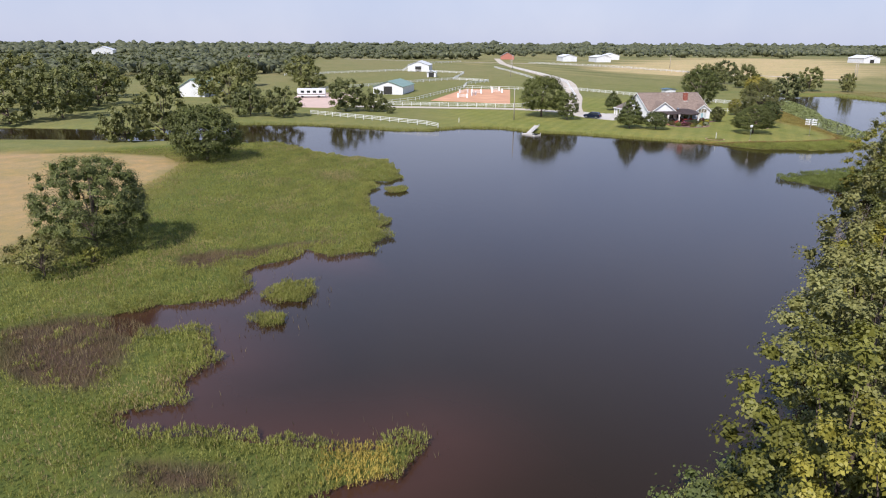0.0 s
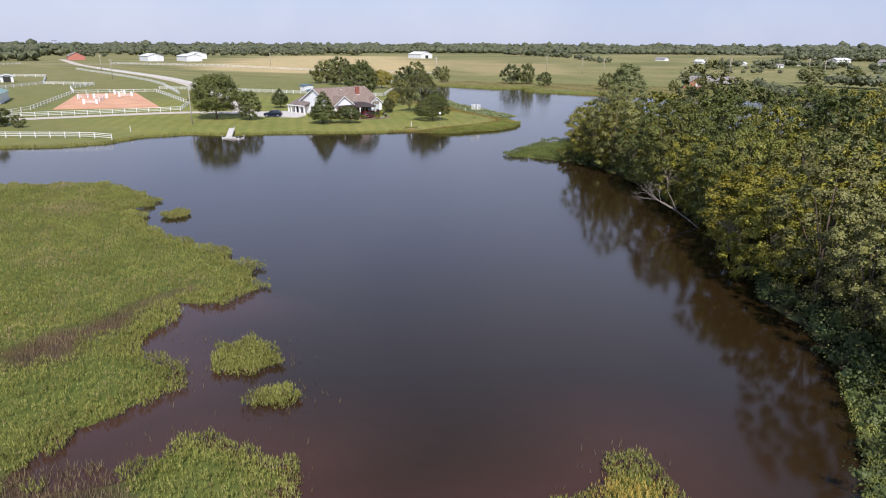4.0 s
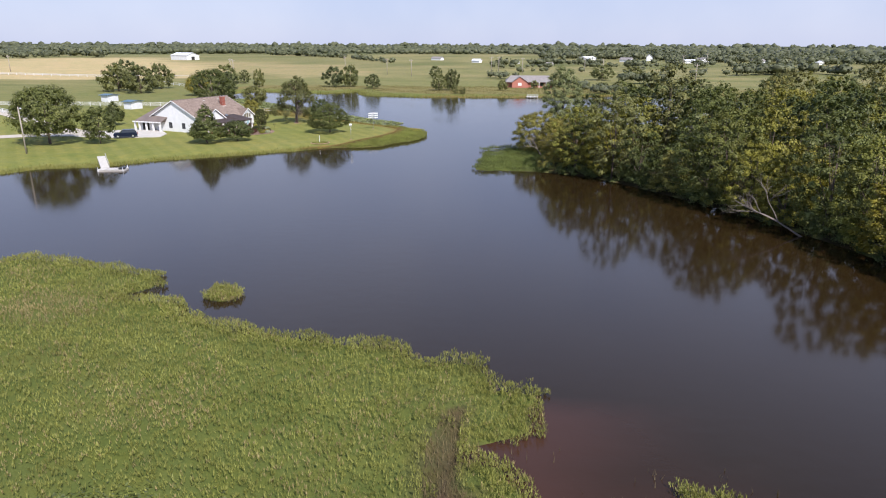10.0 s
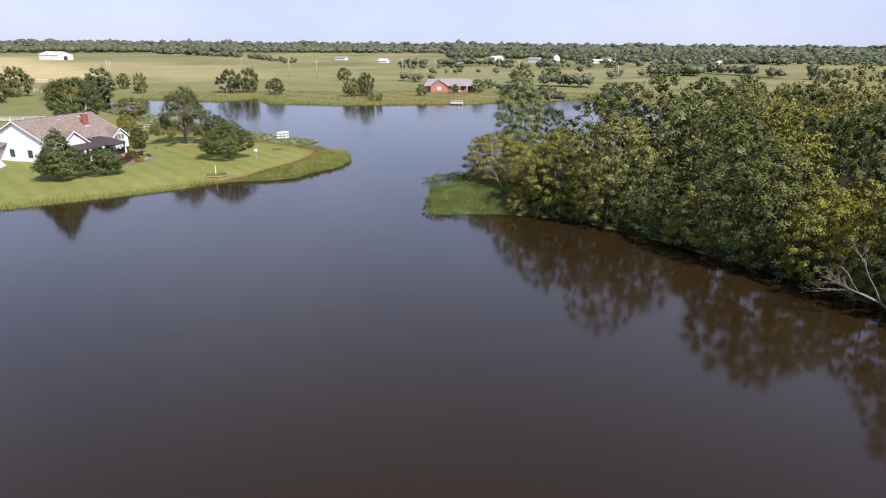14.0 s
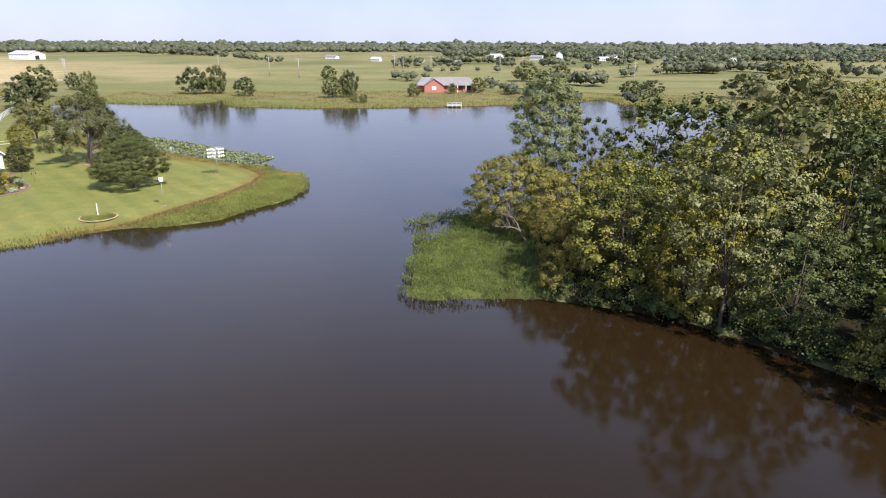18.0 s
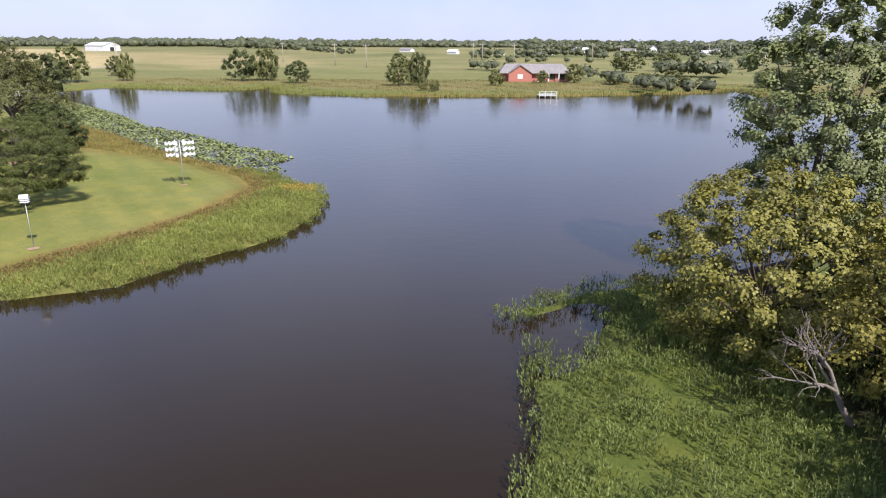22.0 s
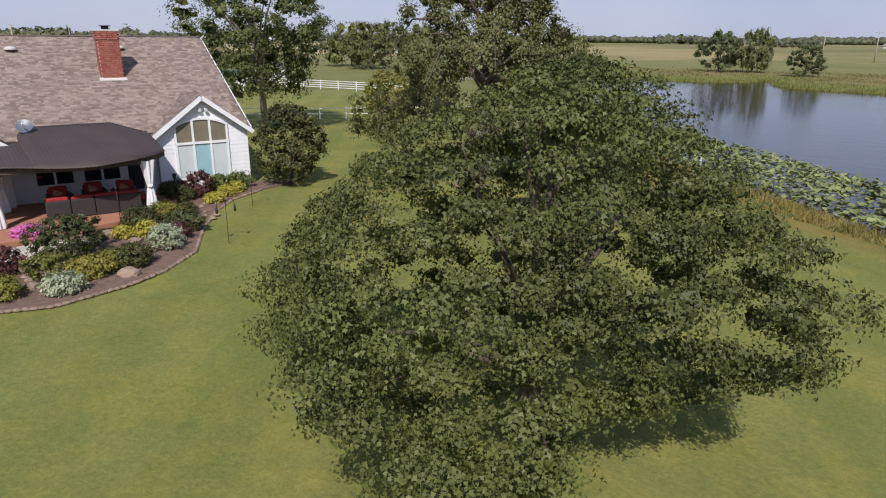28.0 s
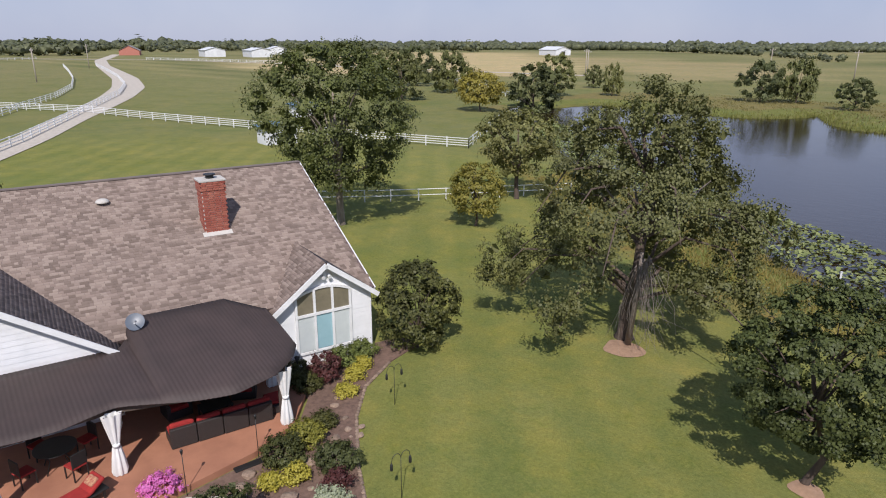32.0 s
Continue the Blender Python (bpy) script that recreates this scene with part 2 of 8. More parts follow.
def island_material(name, a, b, c, rough=0.9, bump_scale=50.0):
    """Small alike pieces joined in one mesh, each with a tone of its own."""
    m, t, p = nodes_of(name)
    geo, oi = t.nodes.new("ShaderNodeNewGeometry"), t.nodes.new("ShaderNodeObjectInfo")
    s = t.nodes.new("ShaderNodeMath")
    s.operation = "ADD"
    link(t, geo.outputs["Random Per Island"], s.inputs[0])
    link(t, oi.outputs["Random"], s.inputs[1])
    f = t.nodes.new("ShaderNodeMath")
    f.operation = "FRACT"
    link(t, s.outputs[0], f.inputs[0])
    col = mixed(t, ramp(t, f.outputs[0], 0.0, 0.6), a, b)
    col = mixed(t, ramp(t, f.outputs[0], 0.6, 1.0), col, c)
    col = mixed(t, ramp(t, noisy(t, 0.8, 4), 0.35, 0.65), col, mixed(t, 1.0, col, (0.92, 0.92, 0.93), "MULTIPLY"))
    link(t, col, p.inputs["Base Color"])
    p.inputs["Roughness"].default_value = rough
    bumped(t, p, noisy(t, bump_scale, 4), 0.4, 0.01)
    return m


M_GROUND, M_WATER, M_GLASS, M_BRICK = ground_material(), water_material(), glass_material(), brick_material()
M_BARK = simple("bark", (0.13, 0.095, 0.07), (0.07, 0.05, 0.04), 6, 0.95, bump=0.7, bump_scale=25, stretch=(1, 1, 0.25))
M_BARK_PALE = simple("bark_pale", (0.30, 0.25, 0.20), (0.17, 0.14, 0.11), 5, 0.95, bump=0.7, bump_scale=25, stretch=(1, 1, 0.25))
M_DEAD = simple("dead_wood", (0.24, 0.20, 0.17), (0.15, 0.125, 0.105), 6, 0.9, bump=0.4)
M_MAPLE = foliage("maple_leaf", (0.040, 0.054, 0.016), (0.156, 0.180, 0.052), (1.06, 1.02, 0.95), 0.18)
M_WOOD1 = foliage("wood_leaf", (0.105, 0.120, 0.024), (0.255, 0.262, 0.056), (1.25, 1.05, 0.75), 0.13, 0.4)
M_WOOD2 = foliage("grey_leaf", (0.100, 0.115, 0.040), (0.262, 0.268, 0.098), (1.2, 1.05, 0.9), 0.15, 0.35)
M_WOOD3 = foliage("lime_leaf", (0.130, 0.142, 0.020), (0.325, 0.315, 0.050), (1.25, 1.0, 0.7), 0.13, 0.4)
M_WOOD4 = foliage("hackberry_leaf", (0.050, 0.066, 0.020), (0.175, 0.195, 0.058), None, 0.15, 0.4)
# leaf colour darkened for the shade below the bank's overhanging trees
M_SHADELEAF = foliage("shaded_leaf", (0.040, 0.056, 0.016), (0.125, 0.150, 0.045), None, 0.22, 0.4)
M_TAWNY = foliage("tawny_blade", (0.17, 0.135, 0.035), (0.33, 0.26, 0.08), None, 0.3, 0.3)
M_MEADOW = foliage("meadow_blade", (0.17, 0.15, 0.055), (0.29, 0.25, 0.10), None, 0.3, 0.4)
M_YELLOW = foliage("yellow_leaf", (0.18, 0.165, 0.03), (0.38, 0.345, 0.08), (1.1, 1.0, 0.9), 0.3, 0.3)
M_OLIVE = foliage("olive_leaf", (0.125, 0.118, 0.026), (0.365, 0.335, 0.080), (1.15, 1.0, 0.85), 0.16, 0.35)
M_COTTON = foliage("cottonwood_leaf", (0.115, 0.140, 0.050), (0.270, 0.290, 0.120), None, 0.18, 0.3)
# medium green, paled towards grey so that distance haze is in the colour
M_FARTREE = foliage("field_tree_leaf", (0.080, 0.098, 0.036), (0.205, 0.222, 0.084), (1.15, 1.05, 0.9), 0.2, 0.35)
M_ELM = foliage("elm_leaf", (0.085, 0.100, 0.042), (0.220, 0.235, 0.098), (1.2, 1.05, 0.8), 0.28, 0.35)
M_PINE = foliage("needle_leaf", (0.028, 0.05, 0.02), (0.06, 0.09, 0.035), None, 0.12, 0.3)
# lighter, greyer green: haze over the distant woods is put into the colour
M_FARWOOD = foliage("far_wood_leaf", (0.075, 0.088, 0.045), (0.155, 0.165, 0.085), None, 0.2, 0.5)
M_REED = foliage("reed_blade", (0.145, 0.158, 0.034), (0.330, 0.328, 0.088), None, 0.3, 0.28)
M_WEED = foliage("water_weed_blade", (0.15, 0.18, 0.038), (0.350, 0.370, 0.10), None, 0.3, 0.3)
# deep green, darkened further for tree shade on the spit; clipped hedges share it
M_SPIT = foliage("spit_blade", (0.060, 0.090, 0.022), (0.225, 0.262, 0.072), None, 0.2, 0.45)
M_DRYREED = foliage("dry_blade", (0.20, 0.15, 0.06), (0.42, 0.33, 0.16), None, 0.25, 0.3)
M_STEM = foliage("dead_stem", (0.11, 0.08, 0.045), (0.24, 0.19, 0.10), None, 0.2, 0.3)
M_RUST = foliage("rust_sedge", (0.15, 0.09, 0.035), (0.28, 0.18, 0.065), None, 0.25, 0.3)
M_GOLD = foliage("golden_weed", (0.32, 0.24, 0.05), (0.52, 0.40, 0.10), None, 0.25, 0.2)
M_LILY = foliage("lily_pad", (0.10, 0.14, 0.04), (0.330, 0.360, 0.140), None, 0.2, 0.35, 0.6)
M_GRASS = foliage("bank_grass", (0.12, 0.135, 0.028), (0.26, 0.26, 0.07), None, 0.3, 0.3)
M_TREEBUSH = foliage("bush_leaf", (0.045, 0.060, 0.020), (0.135, 0.150, 0.050), (1.2, 1.0, 0.8), 0.2)
M_WHITE = simple("white_paint", (0.80, 0.80, 0.79), (0.70, 0.70, 0.68), 2.0, 0.55, bump=0.1)
M_SIDING = simple("white_siding", (0.82, 0.82, 0.82), (0.72, 0.73, 0.73), 1.2, 0.6, bump=0.12, bump_scale=12)
M_DOCK = simple("weathered_white", (0.56, 0.55, 0.51), (0.40, 0.39, 0.36), 2.5, 0.8, bump=0.2)
M_GRAVEL = simple("gravel", (0.56, 0.50, 0.42), (0.42, 0.37, 0.30), 1.6, 0.95, bump=0.7, bump_scale=18)
M_CONCRETE = simple("concrete", (0.55, 0.52, 0.47), (0.46, 0.43, 0.39), 0.6, 0.9, bump=0.3, bump_scale=20)
M_SAND = simple("arena_sand", (0.62, 0.34, 0.20), (0.50, 0.26, 0.15), 0.2, 0.95, bump=0.5, bump_scale=5)
M_METAL_WHITE = simple("white_metal", (0.74, 0.75, 0.76), (0.62, 0.63, 0.64), 0.5, 0.45, 0.0)
M_METAL_GREEN = simple("green_metal", (0.22, 0.33, 0.27), (0.17, 0.27, 0.22), 0.4, 0.45)
M_ROOF_BROWN = simple("brown_roofing", (0.20, 0.16, 0.14), (0.15, 0.12, 0.11), 0.8, 0.85)
M_ROOF_GREY = simple("grey_roofing", (0.30, 0.27, 0.26), (0.22, 0.20, 0.19), 0.8, 0.85)
# near black, for panels that stand for the unlit inside of openings
M_DARK = simple("opening_shade", (0.03, 0.028, 0.026), None, 2, 0.8)
M_POLE = simple("pole_timber", (0.42, 0.37, 0.31), (0.30, 0.26, 0.22), 4, 0.9)
M_STEEL = simple("galvanised_steel", (0.55, 0.56, 0.57), (0.42, 0.43, 0.44), 5, 0.4, 0.6)
M_BLACK = simple("black_iron", (0.02, 0.02, 0.02), None, 5, 0.5)
M_SHINGLE = island_material("roof_shingle", (0.165, 0.122, 0.098), (0.265, 0.20, 0.165), (0.325, 0.255, 0.21))
M_ROOFBASE = simple("roof_felt", (0.16, 0.11, 0.10), (0.12, 0.085, 0.08), 3, 0.95)
M_AWNING = simple("awning_metal", (0.062, 0.042, 0.037), (0.046, 0.032, 0.028), 0.9, 0.7, bump=0.1)
M_TERRACOTTA = simple("patio_concrete", (0.42, 0.19, 0.11), (0.31, 0.135, 0.08), 0.9, 0.85, bump=0.3)
M_MULCH = simple("mulch", (0.21, 0.13, 0.095), (0.12, 0.075, 0.055), 6, 0.95, bump=1.0, bump_scale=22)
M_STONE = simple("garden_stone", (0.40, 0.29, 0.21), (0.26, 0.18, 0.13), 5, 0.9, bump=0.6, vary=0.4)
M_RED = simple("red_cushion", (0.36, 0.025, 0.02), (0.26, 0.018, 0.016), 5, 0.9)
M_WICKER = simple("dark_wicker", (0.022, 0.018, 0.016), (0.04, 0.033, 0.03), 40, 0.6, bump=0.6, bump_scale=60)
M_CURTAIN = simple("white_curtain", (0.78, 0.77, 0.74), (0.68, 0.67, 0.64), 2, 0.9)
M_BLIND = simple("window_blind", (0.58, 0.62, 0.60), (0.52, 0.56, 0.55), 2, 0.25)
M_BLIND_BLUE = simple("blue_blind", (0.32, 0.50, 0.54), (0.28, 0.45, 0.49), 2, 0.2)
M_BLIND_TAN = simple("dim_pane", (0.22, 0.19, 0.13), (0.16, 0.14, 0.10), 2, 0.12)
M_PINK = foliage("pink_flower", (0.55, 0.10, 0.38), (0.80, 0.26, 0.62), None, 0.25, 0.15)
M_YFLOWER = foliage("yellow_shrub_leaf", (0.30, 0.27, 0.03), (0.55, 0.48, 0.08), None, 0.25, 0.2)
M_SILVER = foliage("silver_shrub_leaf", (0.28, 0.32, 0.20), (0.50, 0.53, 0.36), None, 0.25, 0.2)
M_PURPLE = foliage("purple_shrub_leaf", (0.06, 0.022, 0.022), (0.14, 0.05, 0.045), None, 0.2, 0.3)
M_BLUEPAINT = simple("car_paint", (0.012, 0.02, 0.05), None, 2, 0.2, 0.3)
M_TYRE = simple("tyre_rubber", (0.02, 0.02, 0.02), None, 5, 0.9)
M_REDBRICK = simple("far_red_brick", (0.48, 0.19, 0.14), (0.40, 0.15, 0.11), 2, 0.9)
M_DISH = simple("dish_paint", (0.10, 0.12, 0.15), (0.08, 0.095, 0.12), 3, 0.4)
M_BLUEMETAL = simple("blue_roof_metal", (0.10, 0.18, 0.25), None, 2, 0.5)
# ---- mesh helpers ----
def part(name, data, material, parent=None, label=""):
    """Links a bmesh or a mesh as one object under a thing or a part, given in the parent's own space."""
    if isinstance(data, bmesh.types.BMesh):
        me = bpy.data.meshes.new(name)
        data.to_mesh(me)
        data.free()
    else:
        me = data
    if material and not me.materials:
        me.materials.append(material)
    ob = new(name, me)
    if parent:
        ob.parent = parent
    if label:
        tagged(ob, label)
    return ob


def thing(name, label, category, m=None, group="", kind=""):
    ob = new(name)
    ob.empty_display_size = 0.2
    if m is not None:
        ob.matrix_world = m
    return tagged(ob, label, category, group, kind)


def mesh_np(name, verts, faces, smooth=False):
    """A mesh from an array of places and an array of faces of one size."""
    me = bpy.data.meshes.new(name)
    verts, faces = np.asarray(verts, np.float32), np.asarray(faces, np.int32)
    n, k = faces.shape
    me.vertices.add(len(verts))
    me.vertices.foreach_set("co", verts.ravel())
    me.loops.add(n * k)
    me.loops.foreach_set("vertex_index", faces.ravel())
    me.polygons.add(n)
    me.polygons.foreach_set("loop_start", np.arange(0, n * k, k, dtype=np.int32))
    if smooth:
        me.polygons.foreach_set("use_smooth", np.ones(n, bool))
    me.update(calc_edges=True)
    return me


def box_bm(bm, x0, y0, z0, x1, y1, z1, bevel=0.0, m=None):
    vs = [bm.verts.new(v) for v in ((x0, y0, z0), (x1, y0, z0), (x1, y1, z0), (x0, y1, z0), (x0, y0, z1), (x1, y0, z1), (x1, y1, z1), (x0, y1, z1))]
    fs = [bm.faces.new([vs[i] for i in f]) for f in ((3, 2, 1, 0), (4, 5, 6, 7), (0, 1, 5, 4), (1, 2, 6, 5), (2, 3, 7, 6), (3, 0, 4, 7))]
    if bevel:
        es = {e for f in fs for e in f.edges}
        out = bmesh.ops.bevel(bm, geom=list(es), offset=bevel, segments=2, affect="EDGES", profile=0.5)
        vs = [v for f in out["faces"] for v in f.verts]
    if m is not None:
        bmesh.ops.transform(bm, matrix=m, verts=list(set(vs)))
    return bm


def box(x0, y0, z0, x1, y1, z1, bevel=0.0, m=None):
    return box_bm(bmesh.new(), min(x0, x1), min(y0, y1), min(z0, z1), max(x0, x1), max(y0, y1), max(z0, z1), bevel, m)


def tube(bm, points, radii, sides=8, cap=True):
    """A tapered tube along a bent line."""
    pts = [Vector(p) for p in points]
    rings = []
    for i, p in enumerate(pts):
        d = (pts[min(i + 1, len(pts) - 1)] - pts[max(i - 1, 0)]).normalized()
        a = d.orthogonal().normalized() if i == 0 else (a - d * a.dot(d)).normalized()
        b = d.cross(a)
        rings.append([bm.verts.new(p + radii[i] * (math.cos(2 * math.pi * k / sides) * a + math.sin(2 * math.pi * k / sides) * b)) for k in range(sides)])
    for r0, r1 in zip(rings, rings[1:]):
        for k in range(sides):
            f = bm.faces.new((r0[k], r0[(k + 1) % sides], r1[(k + 1) % sides], r1[k]))
            f.smooth = True
    if cap:
        bm.faces.new(rings[-1])
        bm.faces.new(rings[0][::-1])
    return bm


def prism(profile, depth, axis="y"):
    """A flat outline drawn in two axes, drawn out along the third."""
    bm = bmesh.new()
    put = {"y": lambda a, b, d: (a, d, b), "x": lambda a, b, d: (d, a, b), "z": lambda a, b, d: (a, b, d)}[axis]
    r0 = [bm.verts.new(put(a, b, depth[0])) for a, b in profile]
    r1 = [bm.verts.new(put(a, b, depth[1])) for a, b in profile]
    n = len(profile)
    bm.faces.new(r0)
    bm.faces.new(r1[::-1])
    for i in range(n):
        bm.faces.new((r0[(i + 1) % n], r0[i], r1[i], r1[(i + 1) % n]))
    bmesh.ops.recalc_face_normals(bm, faces=bm.faces)
    return bm


# ---- the plan: shores, in metres ----
SHORE_NORTH = [(-116, 8), (-112, 20), (-106, 30), (-97, 43), (-93, 57), (-96, 70), (-94, 77), (-88, 88), (-78, 98), (-67.5, 106), (-63.5, 114), (-65, 123),
               (-60, 132), (-50.5, 135.2), (-44.5, 142.2), (-33, 149.6), (-23.5, 156.3), (-19.8, 160.2), (-17, 161.8), (-12.4, 162.6), (-7.6, 165),
               (-4.9, 170.8), (-2.6, 173.4), (-1.4, 177), (-0.9, 181), (-1.2, 184.6), (-2.5, 190.2), (-4.8, 190.6), (-7.2, 193.8), (-11.5, 197.6)]
SHORE_LILY = [(-20, 203.5), (-31, 212.5), (-41, 222.5), (-52, 231.5), (-60, 238), (-74, 254), (-90, 272), (-104, 288)]
SHORE_FAR = [(-100, 300), (-96, 314), (-76, 308), (-62, 306), (-54.5, 312), (-51.5, 320), (-47, 305), (-43, 299), (-19, 294), (5, 296), (24, 299), (45, 306), (68, 316),
             (79, 328), (79, 308), (95, 297), (103, 288)]
SHORE_WOODS = [(93, 262), (85, 226), (66, 197), (42, 181), (24, 170), (19, 168), (14.5, 165), (13, 163.6), (13.2, 161.9), (15.2, 163.4), (18, 165.4), (18.4, 164), (17.3, 161.5), (16.8, 158.8),
               (15.6, 158.2), (15, 160.3), (14.4, 159.8), (14.2, 156), (14.3, 153.5), (13.6, 149), (13.5, 144.5), (12.7, 142.3), (14.7, 140.5), (19, 140.8), (25, 140.6), (33, 137.2), (40.5, 128), (47.3, 118), (52.2, 109.8),
               (56, 101.4), (59, 93), (60.5, 85), (64.2, 80), (66, 74), (66.5, 69), (67.2, 62), (66, 56), (62.5, 52.5)]
SHORE_MARSH = [(59, 51.5), (59.4, 55.7), (57.5, 58.6), (56.2, 58.4), (55.5, 54), (52.5, 50), (50.6, 47.2), (49.3, 43.9), (46.9, 43), (46.6, 46.7), (42.8, 47.2), (42, 49.4),
               (35.4, 48.7), (35.2, 44), (31, 42), (29.4, 45.2), (30.3, 48), (30.5, 51.3), (28.8, 53.9), (25, 54.2), (22.9, 54.4), (22.2, 58.7), (21, 60.4), (18.6, 61),
               (21, 61.8), (23.5, 63.8), (22.6, 65.5), (23.9, 67.8), (20.5, 68.3), (19.2, 71.2), (15.2, 71.1), (13.1, 73.1), (6.5, 73.5), (2.2, 74), (-4.9, 76.6),
               (-6.6, 79), (-11.9, 79.6), (-10, 81.2), (-10.8, 84.5), (-19.3, 86.9), (-28, 88.2), (-34, 83)]
SHORE_CREEK = [(-42, 79), (-57, 75), (-66, 66), (-72, 54), (-77, 43.5), (-84.5, 31), (-90, 19), (-95, 8)]
POND = SHORE_NORTH + SHORE_LILY + SHORE_FAR + SHORE_WOODS + SHORE_MARSH + SHORE_CREEK
MUD_POOL = [(17.2, 57.6), (16.9, 60.8), (17.6, 64.8), (18.7, 65), (18.5, 61.4), (18.8, 58), (20.6, 56), (19.6, 53.7), (21.6, 50.9), (19.8, 48.3), (16.9, 48.9), (16.2, 52.6), (17.6, 54.6)]
INLAND_POOL = [(30, 35), (29.5, 41), (31.2, 43.4), (33.2, 45), (37.4, 43.8), (40.4, 43.2), (43.2, 41.5), (41.2, 38), (37.5, 35.6)]
TONGUE_POOL = [(52.2, 43.6), (54.6, 48), (57.2, 48.6), (56, 45.5), (54, 43)]
ISLANDS = [[(28.8, 57.4), (29.6, 59), (31.6, 58.5), (34.3, 57.4), (33.1, 55.6), (30.8, 54.4), (29.6, 55.6)],
           [(35.1, 54.4), (36.5, 55.3), (38.2, 54.6), (37.1, 53), (35.6, 52.9)],
           [(-4.6, 79.2), (-5.3, 82.4), (-3.2, 82.6), (-1.6, 80.7), (-2.6, 79)]]
HAYFIELD = [(-64, 20), (-58, 40), (-46.5, 51), (-35.5, 53), (-26, 50), (-15, 45), (0.5, 36.5), (10.5, 32), (14, 10), (-30, -20), (-70, -10)]
TAN_FIELD = [(-301, 349), (-217, 354), (-150, 400), (-187, 482), (-398, 760), (-527, 663), (-363, 417)]
TAN_FIELD_NORTH = [(-170, 470), (-110, 400), (-70, 440), (-120, 560), (-260, 640), (-330, 640)]
LAWN_EDGE = [(-23, 158.5), (-19.4, 161.8), (-16.4, 164.1), (-14.1, 167.4), (-12.6, 170.3), (-10.9, 173.9), (-9.2, 179), (-8.8, 182.5), (-8.8, 186.8), (-9.7, 190.1),
             (-12.7, 193.5), (-18.8, 198.4), (-25.8, 202.2), (-36.9, 206.2), (-50, 216), (-60, 226), (-75, 240)]


def inside(P, poly):
    """Whether each place lies inside an outline."""
    x, y = P[:, 0], P[:, 1]
    hit = np.zeros(len(P), bool)
    for (x0, y0), (x1, y1) in zip(poly, poly[1:] + poly[:1]):
        if y0 != y1:
            hit ^= ((y0 > y) != (y1 > y)) & (x < (x1 - x0) * (y - y0) / (y1 - y0) + x0)
    return hit


def edge_distance(P, poly, closed=True):
    best = np.full(len(P), 1e9)
    for a, b in zip(poly, poly[1:] + (poly[:1] if closed else [])):
        a, d = np.array(a, float), np.subtract(b, a).astype(float)
        k = np.clip(((P - a) @ d) / (d @ d), 0, 1)
        best = np.minimum(best, np.hypot(*(P - a - k[:, None] * d).T))
    return best


def offshore(P):
    """Signed distance to the water's edge: above 0 on land."""
    d = edge_distance(P, POND) * np.where(inside(P, POND), -1, 1)
    for isle in ISLANDS:
        d = np.maximum(d, edge_distance(P, isle) * np.where(inside(P, isle), 1, -1))
    return d


def marshy(P):
    """Where the low wet ground lies: the marsh west of the pond and the reed spit at the woods."""
    x, y = P[:, 0], P[:, 1]
    west = (y < 92) & (x < 62) & (x > -62)
    spit = (x < 25) & (x > 11) & (y > 139) & (y < 169)
    return west | spit


def land_height(d, P):
    low = marshy(P)
    z = np.interp(d, [-40, -8, -2, 0, 0.5, 2, 6, 12, 30, 300, 600], [-2.5, -1.8, -0.6, -0.12, 0.05, 0.35, 0.7, 0.8, 0.85, 3.2, 4.2])
    wet = np.interp(d, [-40, -8, -2, 0, 0.5, 3, 18, 30, 60], [-2.5, -1.4, -0.4, -0.08, 0.04, 0.15, 0.4, 0.8, 0.9])
    return np.where(low, wet, z)


def ground_z(x, y):
    P = np.array([[x, y]], float)
    return float(land_height(offshore(P), P)[0])


def ground_zs(P):
    P = np.asarray(P, float)
    return land_height(offshore(P), P)


# ---- ground: one sheet to the horizon ----
def axis_steps(lo, hi, step, reach):
    mid = np.arange(lo, hi + step / 2, step)
    out, s, v = [], step, 0.0
    while v < reach:
        s *= 1.16
        v += s
        out.append(v)
    return np.concatenate([lo - np.array(out[::-1]), mid, hi + np.array(out)])


def blend(cover, mask, color):
    cover[:] = cover * (1 - mask[:, None]) + np.array(color) * mask[:, None]


